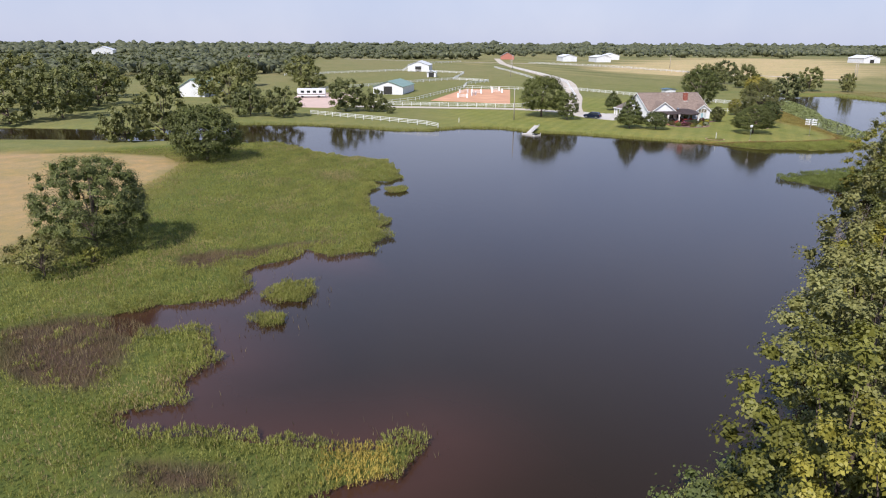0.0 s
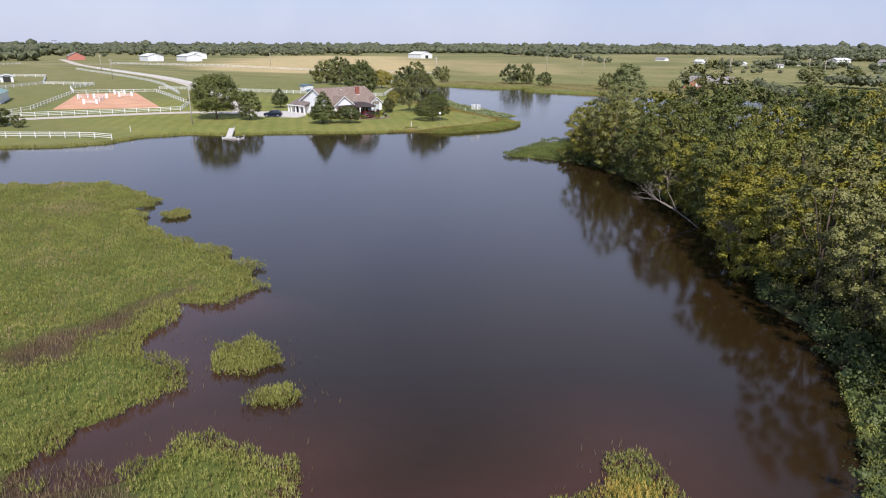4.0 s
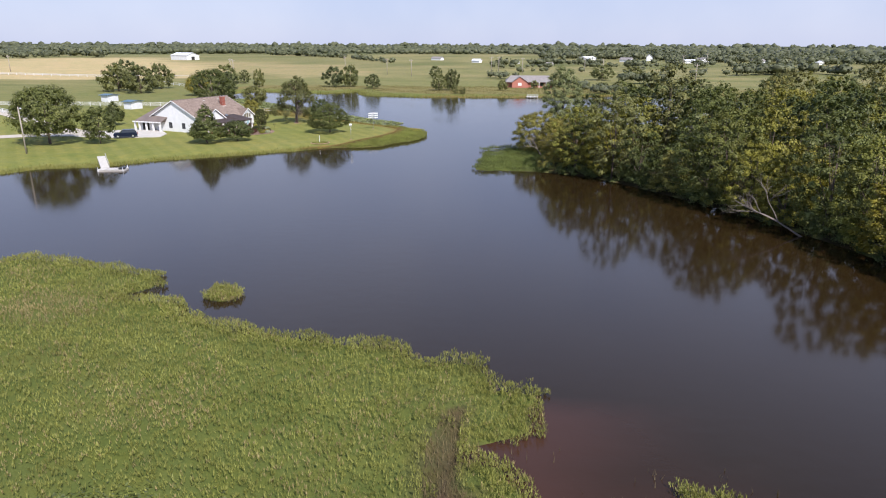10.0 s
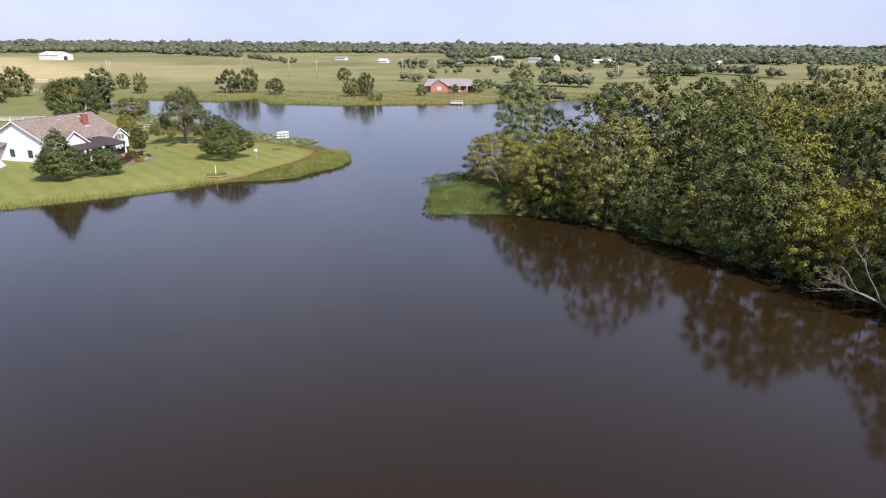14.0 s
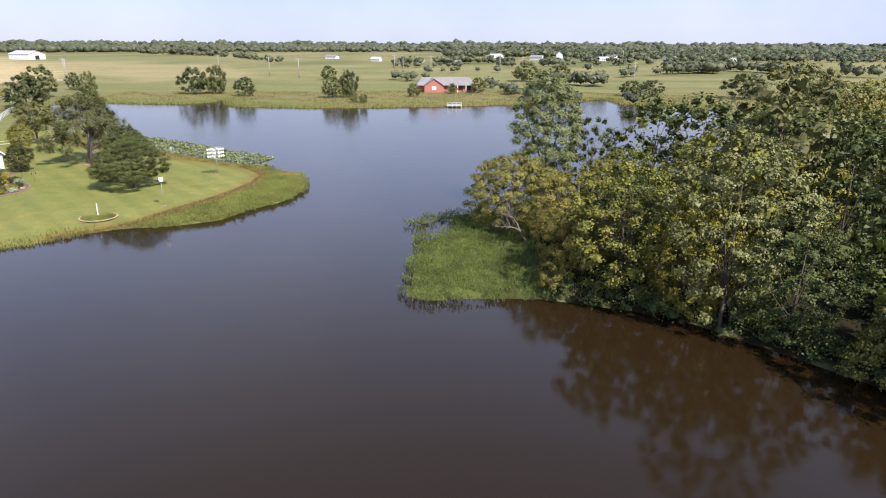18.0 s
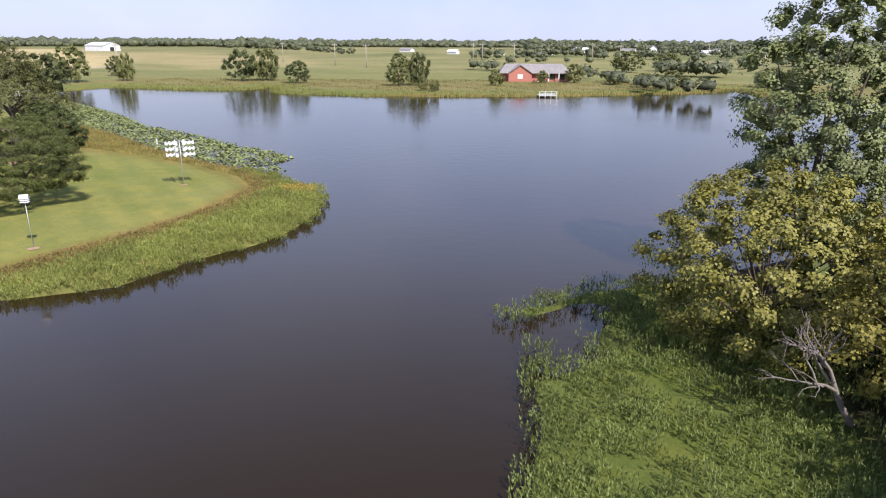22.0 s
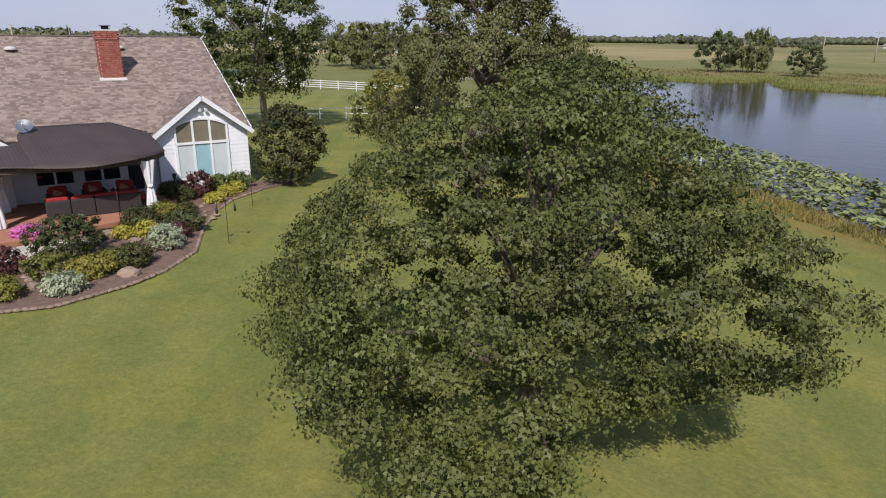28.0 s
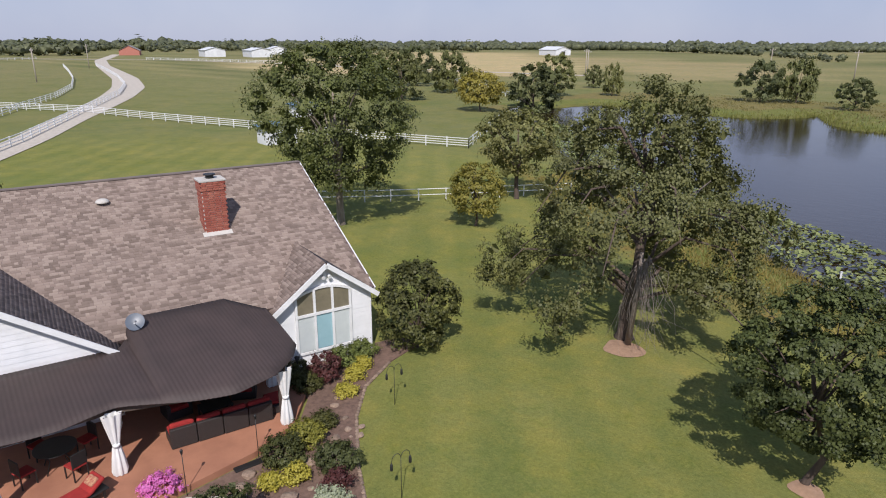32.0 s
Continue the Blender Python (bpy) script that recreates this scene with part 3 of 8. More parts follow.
def build_ground():
    xs, ys = axis_steps(-128, 112, 1.25, 4700), axis_steps(12, 335, 1.25, 4600)
    X, Y = np.meshgrid(xs, ys)
    P = np.stack([X.ravel(), Y.ravel()], 1)
    d = offshore(P)
    z = land_height(d, P)
    rng = np.random.default_rng(3)
    z += np.where((d > 3) & (d < 60), rng.normal(0, 0.012, len(z)), 0)
    nx, ny = len(xs), len(ys)
    i = (np.arange(ny - 1)[:, None] * nx + np.arange(nx - 1)).ravel()
    me = mesh_np("ground", np.c_[P, z], np.stack([i, i + 1, i + nx + 1, i + nx], 1), True)
    x, y = P.T
    c = np.tile(np.array([0.185, 0.185, 0.075]), (len(P), 1))
    far = np.interp(np.hypot(x + 20, y - 180), [150, 320], [0, 1])
    blend(c, far * 0.85, (0.222, 0.198, 0.102))
    band = np.sin(y * 0.21 + 0.9 * np.sin(x * 0.013) + 0.02 * x) * np.sin(y * 0.083 - x * 0.031)
    blend(c, far * np.clip(band * 2.5, 0, 1) * (y > 300) * 0.55, (0.33, 0.27, 0.14))
    blend(c, far * np.clip(-band * 2.5 - 0.6, 0, 1) * (y > 300) * 0.7, (0.11, 0.125, 0.05))
    strips = 0.5 + 0.5 * np.sin(y * 0.055 + x * 0.018) * np.sin(x * 0.011 + 1.3)
    blend(c, far * strips * 0.5, (0.18, 0.185, 0.075))
    soft = lambda poly, w: np.clip(edge_distance(P, poly) * np.where(inside(P, poly), 1, -1) / w + 0.5, 0, 1)  # noqa: E731
    lawn = np.clip((16 - np.maximum(0, np.hypot((x + 45) / 3.4, (y - 180) / 2.4) - 12)) / 6, 0, 1) * (y > 95) * (d > 0)
    blend(c, lawn, (0.200, 0.203, 0.066))
    meadow = (y > 285) * (y < 345) * (x > -110) * np.clip(d / 3, 0, 1)
    blend(c, meadow * 0.8, (0.20, 0.165, 0.07))
    blend(c, ((y > 292) & (d > 0) & (d < 9) & (x > -120)) * 0.8, (0.15, 0.17, 0.05))
    blend(c, ((y > 292) & (d > 0) & (d < 3.5) & (x > -20)) * 0.6, (0.26, 0.15, 0.07))
    blend(c, soft(TAN_FIELD, 8), (0.46, 0.36, 0.21))
    blend(c, soft(TAN_FIELD_NORTH, 10) * 0.5, (0.40, 0.31, 0.18))
    wet = marshy(P) & (d > -3) & (d < 45)
    blend(c, wet * 0.9, (0.105, 0.125, 0.032))
    for pool in (MUD_POOL, INLAND_POOL, TONGUE_POOL):
        blend(c, soft(pool, 1.5), (0.085, 0.055, 0.042))
    hay = soft(HAYFIELD, 3)
    ring = 0.5 + 0.5 * np.sin(np.hypot(x + 70, y - 5) * 1.5)
    blend(c, hay, (0.37, 0.265, 0.145))
    blend(c, hay * ring * 0.35, (0.30, 0.225, 0.115))
    blend(c, np.clip(1 - np.abs(edge_distance(P, HAYFIELD)) / 7, 0, 1) * (1 - inside(P, HAYFIELD)) * 0.4 * (y < 90), (0.27, 0.19, 0.075))
    # wood floor near black: the shade below the crowns is put into its colour
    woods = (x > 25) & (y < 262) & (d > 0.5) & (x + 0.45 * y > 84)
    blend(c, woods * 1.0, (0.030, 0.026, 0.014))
    rim = np.clip(1 - np.abs(d - 1.2) / 1.6, 0, 1) * (d > -1) * (y > 95) * (x < 12)
    blend(c, rim * 0.5, (0.14, 0.11, 0.04))
    blend(c, (d < 0.1) * 1.0, (0.07, 0.05, 0.033))
    sedge = np.clip(1 - edge_distance(P, LAWN_EDGE, False) / 1.3, 0, 1)
    blend(c, sedge * 0.75, (0.20, 0.12, 0.04))
    blend(c, np.interp(np.hypot(x - 15, y - 90), [960, 1080], [0, 1]), (0.060, 0.070, 0.034))
    mow = me.attributes.new("mown", "FLOAT", "POINT")
    mow.data.foreach_set("value", (lawn * (d > 1)).astype(np.float32))
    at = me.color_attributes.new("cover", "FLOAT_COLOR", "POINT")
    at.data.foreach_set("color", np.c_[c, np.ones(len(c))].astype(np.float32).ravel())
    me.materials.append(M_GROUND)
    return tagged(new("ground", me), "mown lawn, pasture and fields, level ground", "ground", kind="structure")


build_ground()


def build_water():
    xs, ys = np.arange(-130, 125, 2.5), np.arange(0, 340, 2.5)
    X, Y = np.meshgrid(xs, ys)
    P = np.stack([X.ravel(), Y.ravel()], 1)
    nx, ny = len(xs), len(ys)
    i = (np.arange(ny - 1)[:, None] * nx + np.arange(nx - 1)).ravel()
    me = mesh_np("pond_water", np.c_[P, np.zeros(len(P))], np.stack([i, i + 1, i + nx + 1, i + nx], 1), True)
    marsh = edge_distance(P, SHORE_MARSH[:34], False)
    silt = np.clip(1 - marsh / 9, 0, 1) ** 1.5 * 0.95 * (P[:, 1] < 66)
    at = me.attributes.new("silt", "FLOAT", "POINT")
    at.data.foreach_set("value", silt.astype(np.float32))
    me.materials.append(M_WATER)
    return tagged(new("water", me), "still dark brown pond water mirroring the sky", "water", kind="structure")


build_water()


def ribbon(name, line, width, material, lift, label, category="road", step=2.5):
    """A strip laid on the ground along a bent line."""
    pts, w = [], []
    widths = width if isinstance(width, list) else [width] * len(line)
    for (a, b), (wa, wb) in zip(zip(line, line[1:]), zip(widths, widths[1:])):
        n = max(1, int(math.dist(a, b) / step))
        for k in range(n):
            pts.append([a[0] + (b[0] - a[0]) * k / n, a[1] + (b[1] - a[1]) * k / n])
            w.append(wa + (wb - wa) * k / n)
    pts, w = np.array(pts + [list(line[-1])]), np.array(w + [widths[-1]])
    for _ in range(6):
        pts[1:-1] = 0.25 * pts[:-2] + 0.5 * pts[1:-1] + 0.25 * pts[2:]
    t = np.gradient(pts, axis=0)
    t /= np.linalg.norm(t, axis=1)[:, None]
    side = np.c_[-t[:, 1], t[:, 0]]
    cols = [pts + side * w[:, None] * s for s in (-0.5, -0.25, 0.25, 0.5)]
    rise = (0.0, 0.03, 0.03, 0.0)
    V = np.concatenate([np.c_[c, ground_zs(c) + lift + r] for c, r in zip(cols, rise)])
    n = len(pts)
    i = np.arange(n - 1)
    F = np.concatenate([np.stack([i + k * n, i + 1 + k * n, i + 1 + (k + 1) * n, i + (k + 1) * n], 1) for k in range(3)])[:, ::-1]
    me = mesh_np(name, V, F, True)
    me.materials.append(material)
    return tagged(new(name, me), label, category, kind="structure")


def sheet(name, poly, material, lift, label, category, z=None):
    """A flat patch on the ground inside an outline."""
    bm = bmesh.new()
    vs = [bm.verts.new((x, y, (ground_z(x, y) if z is None else z) + lift)) for x, y in poly]
    f = bm.faces.new(vs)
    if f.normal.z < 0:
        f.normal_flip()
    ext = bmesh.ops.extrude_face_region(bm, geom=[f])
    low = [v for v in ext["geom"] if isinstance(v, bmesh.types.BMVert)]
    bmesh.ops.translate(bm, verts=low, vec=(0, 0, -lift - 0.3))
    bmesh.ops.recalc_face_normals(bm, faces=bm.faces)
    return tagged(part(name, bm, material), label, category, kind="structure")


ROAD = [(-128, 107), (-112, 131), (-103, 146), (-95, 158), (-84, 166), (-73, 167)]
ROAD_BACK = [(-78, 168), (-92, 178), (-107, 190), (-124, 203), (-144, 216), (-163, 229), (-184, 243), (-211, 259), (-250, 277), (-300, 296), (-348, 314), (-420, 345), (-560, 420)]
ribbon("road", ROAD, 5.0, M_GRAVEL, 0.06, "pale gravel lane along the lawn and the arena")
ribbon("road_back", ROAD_BACK, [6, 5.5, 5, 5, 5.5, 6.5, 7.5, 8.5, 8, 7, 6, 6, 6], M_GRAVEL, 0.08, "pale gravel drive curving up to the house")
ribbon("road_far", [(-600, 260), (-470, 330), (-404, 378), (-330, 392), (-240, 400), (-150, 410)], 5.0, M_GRAVEL, 0.1, "pale gravel field track")
sheet("pavement", [(-57.5, 166.5), (-58.5, 171), (-66, 180.5), (-79, 178.5), (-82, 169), (-76, 164), (-66, 163.2)], M_CONCRETE, 0.12, "pale concrete drive in front of the carport", "pavement", 0.85)
# ---- plants ----
def leaf_quads(rng, base, along, across, length, width, fold=0.15):
    """Rhombic leaves, folded a little along the middle: four places and one face each."""
    n = np.cross(along, across)
    L, W = length[:, None], width[:, None]
    v = np.stack([base, base + along * L * 0.45 + across * W + n * L * fold, base + along * L, base + along * L * 0.45 - across * W + n * L * fold], 1)
    return v.reshape(-1, 3), np.arange(4 * len(base)).reshape(-1, 4)


def lobed_leaves(base, along, across, length, width):
    """Leaves with two side lobes and a tip: six places and one face each."""
    L, W = length[:, None], width[:, None]
    n = np.cross(along, across)
    v = np.stack([base, base + along * L * 0.3 + across * W * 1.25 - n * L * 0.12, base + along * L * 0.52 + across * W * 0.55 + n * L * 0.1, base + along * L - n * L * 0.22, base + along * L * 0.52 - across * W * 0.55 + n * L * 0.1, base + along * L * 0.3 - across * W * 1.25 - n * L * 0.12], 1)
    return v.reshape(-1, 3), np.arange(6 * len(base)).reshape(-1, 6)


def unit(a):
    return a / np.maximum(np.linalg.norm(a, axis=1), 1e-6)[:, None]


def clump_hearts(rng, centres, radii, count, flat=0.7, size=1.0):
    """Large shaded sprays in the heart of each clump, which close the crown."""
    k = np.repeat(np.arange(len(centres)), count)
    off = unit(rng.normal(0, 1, (len(k), 3))) * (radii[k] * rng.uniform(0.0, 0.45 * size + 0.6 * (1 - min(size, 1.0)), len(k)))[:, None]
    off[:, 2] *= flat
    n = unit(off + rng.normal(0, 0.3, off.shape) * radii[k][:, None])
    a = unit(np.cross(n, rng.normal(0, 1, off.shape)))
    ln = radii[k] * rng.uniform(0.6, 0.95, len(k)) * size
    return leaf_quads(rng, centres[k] + off - a * ln[:, None] * 0.5, a, np.cross(n, a), ln, ln * 0.42, 0.05)


def leaf_cloud(rng, centres, radii, per, size, middle, flat=0.7, droop=0.3, lobed=False):
    """Leaves in sprays round the given centres, most on the outer and upper side, turned outward and up."""
    k = np.repeat(np.arange(len(centres)), per)
    way = unit(centres - middle)[k]
    side = unit(rng.normal(0, 1, (len(k), 3)) + way * 0.75 + np.array([0, 0, 0.55]))
    off = side * (radii[k] * (0.55 + 0.55 * rng.uniform(0, 1, len(k)) ** 0.8))[:, None]
    # ragged sprays: each spray pushes out a few fingers
    grain = rng.uniform(0, 6.28, (len(centres), 3))[k]
    off *= (1 + 0.3 * np.sin(side[:, :1] * 5 + grain[:, :1]) * np.sin(side[:, 1:2] * 5 + grain[:, 1:2]) + 0.12 * np.sin(side[:, 2:] * 7 + grain[:, 2:]))
    off[:, 2] *= flat
    p = centres[k] + off
    n = unit(way * 0.45 + side * 0.6 + np.array([0, 0, 0.28]) + rng.normal(0, 0.34 if not lobed else 0.6, p.shape))
    a = unit(np.cross(n, rng.normal(0, 1, p.shape)))
    a[:, 2] -= droop
    a = unit(a)
    b = unit(np.cross(n, a))
    ln = size * rng.uniform(0.65, 1.25, len(k))
    if lobed:
        return lobed_leaves(p, a, b, ln, ln * rng.uniform(0.36, 0.48, len(k)))
    return leaf_quads(rng, p, a, b, ln, ln * rng.uniform(0.3, 0.42, len(k)))


def crown_clumps(rng, count, height, base, radius, shape, inner=0.55):
    """Centres of leaf sprays, spread evenly over a crown's skin, with some further in: shape gives the share of the radius at each height from 0 to 1."""
    lobes = [(rng.uniform(0, 2 * math.pi), rng.integers(2, 6), rng.uniform(0.04, 0.12)) for _ in range(4)]
    hs = np.linspace(0, 1, 60)
    rs = np.array([shape(h) for h in hs])
    slant = np.hypot(np.gradient(rs) * radius, (height - base) / 59)
    share = np.cumsum((rs + 0.06) * slant)
    share /= share[-1]

    def draw(n):
        h = np.interp(rng.uniform(0, 1, n), share, hs)
        a = rng.uniform(0, 2 * math.pi, n)
        uneven = 1 + sum(s * np.sin(f * a + p + 4 * h * (1 + k % 2)) for k, (p, f, s) in enumerate(lobes))
        return h, a, np.interp(h, hs, rs) * radius * uneven

    skin = int(count * 0.8)
    h, a, q = draw(skin * 7)
    q = q * (1 - 0.16 * rng.uniform(0, 1, len(q)) ** 2)
    P = np.c_[q * np.cos(a), q * np.sin(a), base + h * (height - base)]
    pick, gap = [0], np.full(len(P), 1e9)
    for _ in range(skin - 1):
        gap = np.minimum(gap, ((P - P[pick[-1]]) ** 2).sum(1))
        pick.append(int(np.argmax(gap * rng.uniform(0.45, 1.0, len(P)))))
    out = P[pick]
    h, a, q = draw(count - skin)
    q = q * rng.uniform(inner * 0.6, 0.8, len(q))
    out = np.concatenate([out, np.c_[q * np.cos(a), q * np.sin(a), base + (0.08 + h * 0.84) * (height - base)]])
    return out, rng.uniform(0.65, 1.2, count)


SHAPES = {
    "dome": lambda h: math.sqrt(max(0.02, 1 - ((h - 0.28) / 0.74) ** 2)) if h > 0.28 else 0.72 + h,
    "maple": lambda h: float(np.interp(h, [0, 0.1, 0.28, 0.45, 0.63, 0.8, 0.93, 1], [0.6, 0.86, 1.0, 0.95, 0.79, 0.55, 0.3, 0.12])),
    "ovoid": lambda h: float(np.interp(h, [0, 0.15, 0.4, 0.7, 0.9, 1], [0.42, 0.85, 1.0, 0.78, 0.42, 0.15])),
    "round": lambda h: math.sqrt(max(0.02, 1 - ((h - 0.45) / 0.57) ** 2)),
    "cone": lambda h: max(0.05, (1 - h) ** 0.8) if h > 0.12 else 0.7 + h * 1.5,
    "vase": lambda h: (0.45 + 0.55 * min(1, h / 0.55)) if h < 0.6 else math.sqrt(max(0.03, 1 - ((h - 0.55) / 0.47) ** 2)),
    "tall": lambda h: 0.62 + 0.38 * math.sin(math.pi * min(1, h * 1.05)) if h < 0.8 else math.sqrt(max(0.02, 1 - ((h - 0.6) / 0.42) ** 2)) * 0.9,
    "skirt": lambda h: max(0.1, 1 - 0.75 * h) ** 0.7,
}


def trunk_mesh(rng, height, base, radius, crown_r, centres, limbs, girth):
    bm = bmesh.new()
    top = (rng.normal(0, 0.3), rng.normal(0, 0.3), base + (height - base) * 0.72)
    bend = (rng.normal(0, 0.12), rng.normal(0, 0.12), base * 0.6)
    tube(bm, [(0, 0, -0.15), (0, 0, 0.12), bend, (top[0] * 0.4, top[1] * 0.4, base + (top[2] - base) * 0.4), top], [girth * 1.5, girth * 1.1, girth * 0.9, girth * 0.6, girth * 0.15], 9)
    for j in rng.choice(len(centres), min(limbs, len(centres)), replace=False):
        c = centres[j]
        z0 = min(base * rng.uniform(0.75, 1.2) + 0.25 * max(0, c[2] - base), top[2] * 0.9)
        f = min(1, z0 / top[2])
        s = np.array((top[0] * 0.4 * f, top[1] * 0.4 * f, z0))
        m = s + (c - s) * 0.5 + np.array((0, 0, 0.06 * np.linalg.norm(c - s))) + rng.normal(0, 0.15, 3)
        tube(bm, [s, m, c], [girth * 0.42, girth * 0.25, girth * 0.06], 5, False)
    me = bpy.data.meshes.new("trunk")
    bm.to_mesh(me)
    bm.free()
    return me


def make_tree(seed, name, label, at, height, width, leaf=M_MAPLE, bark=M_BARK, shape="dome", base=None, clumps=90, per=46, size=0.34, clump_r=0.09, girth=None, limbs=14,
              inner=0.5, flat=0.7, droop=0.3, z=None, group="", turn=0.0, lobed=False, hearts=7, heart_size=1.0, lean=(0.0, 0.0)):
    """A tree: a tapered trunk with limbs, and a crown of many small leaves in clumps."""
    rng = np.random.default_rng(seed)
    base = height * 0.22 if base is None else base
    centres, rad = crown_clumps(rng, clumps, height - width * clump_r * 0.9, base + width * clump_r * 0.5, width / 2 - width * clump_r * 0.85, SHAPES[shape], inner)
    centres[:, :2] += np.outer((centres[:, 2] - base) / (height - base) - 0.55, lean)
    middle = np.array([0, 0, base + (height - base) * 0.4])
    v, f = leaf_cloud(rng, centres, rad * width * clump_r, per, size, middle, flat, droop, lobed)
    me = mesh_np("crown", v, f)
    if hearts:
        share = np.clip((centres[:, 2] - base) / (height - base), 0, 1)
        reach = np.array([SHAPES[shape](h) for h in np.minimum(1, share + 0.12)]) * width / 2
        deep = np.hypot(centres[:, 0], centres[:, 1]) < reach * (0.95 if lobed else 9)
        v2, f2 = clump_hearts(rng, centres[deep], rad[deep] * width * clump_r, hearts, flat, heart_size)
        if lobed:
            v2 = v2.reshape(-1, 4, 3)[:, [0, 1, 1, 2, 3, 3]].reshape(-1, 3) + np.tile(np.array([[0, 0, 0], [0, 0, 0.004], [0, 0, 0], [0, 0, 0], [0, 0, 0], [0, 0, 0.004]]), (len(f2), 1))
            f2 = np.arange(len(v2)).reshape(-1, 6)
        me = mesh_np("crown", np.concatenate([v, v2]), np.concatenate([f, f2 + len(v)]))
    x, y = at
    root = thing(name, label, "tree", pose(x, y, ground_z(x, y) if z is None else z, 0, 0, turn), group)
    part("trunk", trunk_mesh(rng, height, base, width / 2, width / 2, centres, limbs, girth or max(0.09, height * 0.021)), bark, root)
    part("crown", me, leaf, root)
    return root


def blades(rng, P, z, height, width, lean=0.25, jitter=0.35):
    """Upright narrow blades, three places and one face each."""
    n = len(P)
    a = rng.uniform(0, 2 * math.pi, n)
    h = height * rng.uniform(1 - jitter, 1 + jitter, n)
    side = np.c_[np.cos(a), np.sin(a), np.zeros(n)] * (width * rng.uniform(0.7, 1.3, n))[:, None]
    base = np.c_[P, z]
    tip = base + np.c_[rng.normal(0, lean, (n, 2)) * h[:, None], h]
    return np.stack([base - side, base + side, tip], 1).reshape(-1, 3), np.arange(3 * n).reshape(-1, 3)


def leafy(rng, P, z, height, size, spread=0.7):
    """Leaves of low bushy weed, most of them near the top of the growth, turned to the sky."""
    n = len(P)
    a = rng.uniform(0, 2 * math.pi, n)
    rise = rng.uniform(0.3, 2.2, n)
    along = unit(np.c_[np.cos(a), np.sin(a), rise])
    across = unit(np.c_[-np.sin(a), np.cos(a), rng.normal(0, spread * 0.6, n)])
    ln = size * rng.uniform(0.6, 1.3, n)
    base = np.c_[P, z + height * rng.uniform(0, 1, n) ** 0.45]
    return leaf_quads(rng, base, along, across, ln, ln * rng.uniform(0.12, 0.2, n), 0.05)


def stems(rng, P, z, height, leaf, wide, per=6, lean=0.12, folded=False, steep=0.85):
    """Upright leafy stems: narrow leaves set round each stem, thickest near its top."""
    n = len(P)
    h = height * rng.uniform(0.7, 1.25, n)
    tip = rng.normal(0, lean, (n, 2)) * h[:, None]
    k = np.repeat(np.arange(n), per)
    u = 0.25 + 0.75 * rng.uniform(0, 1, len(k)) ** 0.6
    a = rng.uniform(0, 2 * math.pi, len(k))
    rise = rng.uniform(steep * 0.4, steep * 1.6, len(k)) + (u > 0.9)
    along = unit(np.c_[np.cos(a), np.sin(a), rise])
    across = unit(np.c_[-np.sin(a), np.cos(a), rng.normal(0, 0.35, len(k))])
    base = np.c_[P[k] + tip[k] * u[:, None], z[k] + h[k] * u - leaf * 0.35]
    ln = leaf * rng.uniform(0.65, 1.25, len(k))
    if folded:
        return leaf_quads(rng, base, along, across, ln, ln * wide, 0.06)
    side = across * (ln * wide)[:, None]
    mid = base + along * (ln * 0.35)[:, None]
    return np.stack([mid - side, mid + side, base + along * ln[:, None]], 1).reshape(-1, 3), np.arange(3 * len(k)).reshape(-1, 3)


def scatter(rng, poly, density):
    p = np.array(poly)
    lo, hi = p.min(0), p.max(0)
    q = rng.uniform(lo, hi, (int(density * np.prod(hi - lo)), 2))
    return q[inside(q, poly)]


def field_noise(P, scale, seed=0.0):
    x, y = P[:, 0] * scale + seed, P[:, 1] * scale - seed
    return (np.sin(x * 1.7 + 1.3 * np.sin(y * 1.1)) + np.sin(y * 2.3 + 1.7 * np.sin(x * 0.9 + 2)) + np.sin((x + y) * 3.1 + seed)) / 6 + 0.5


def stuff(name, v, f, material, label, category="plants"):
    me = mesh_np(name, v, f)
    me.materials.append(material)
    return tagged(new(name, me), label, category, kind="stuff")


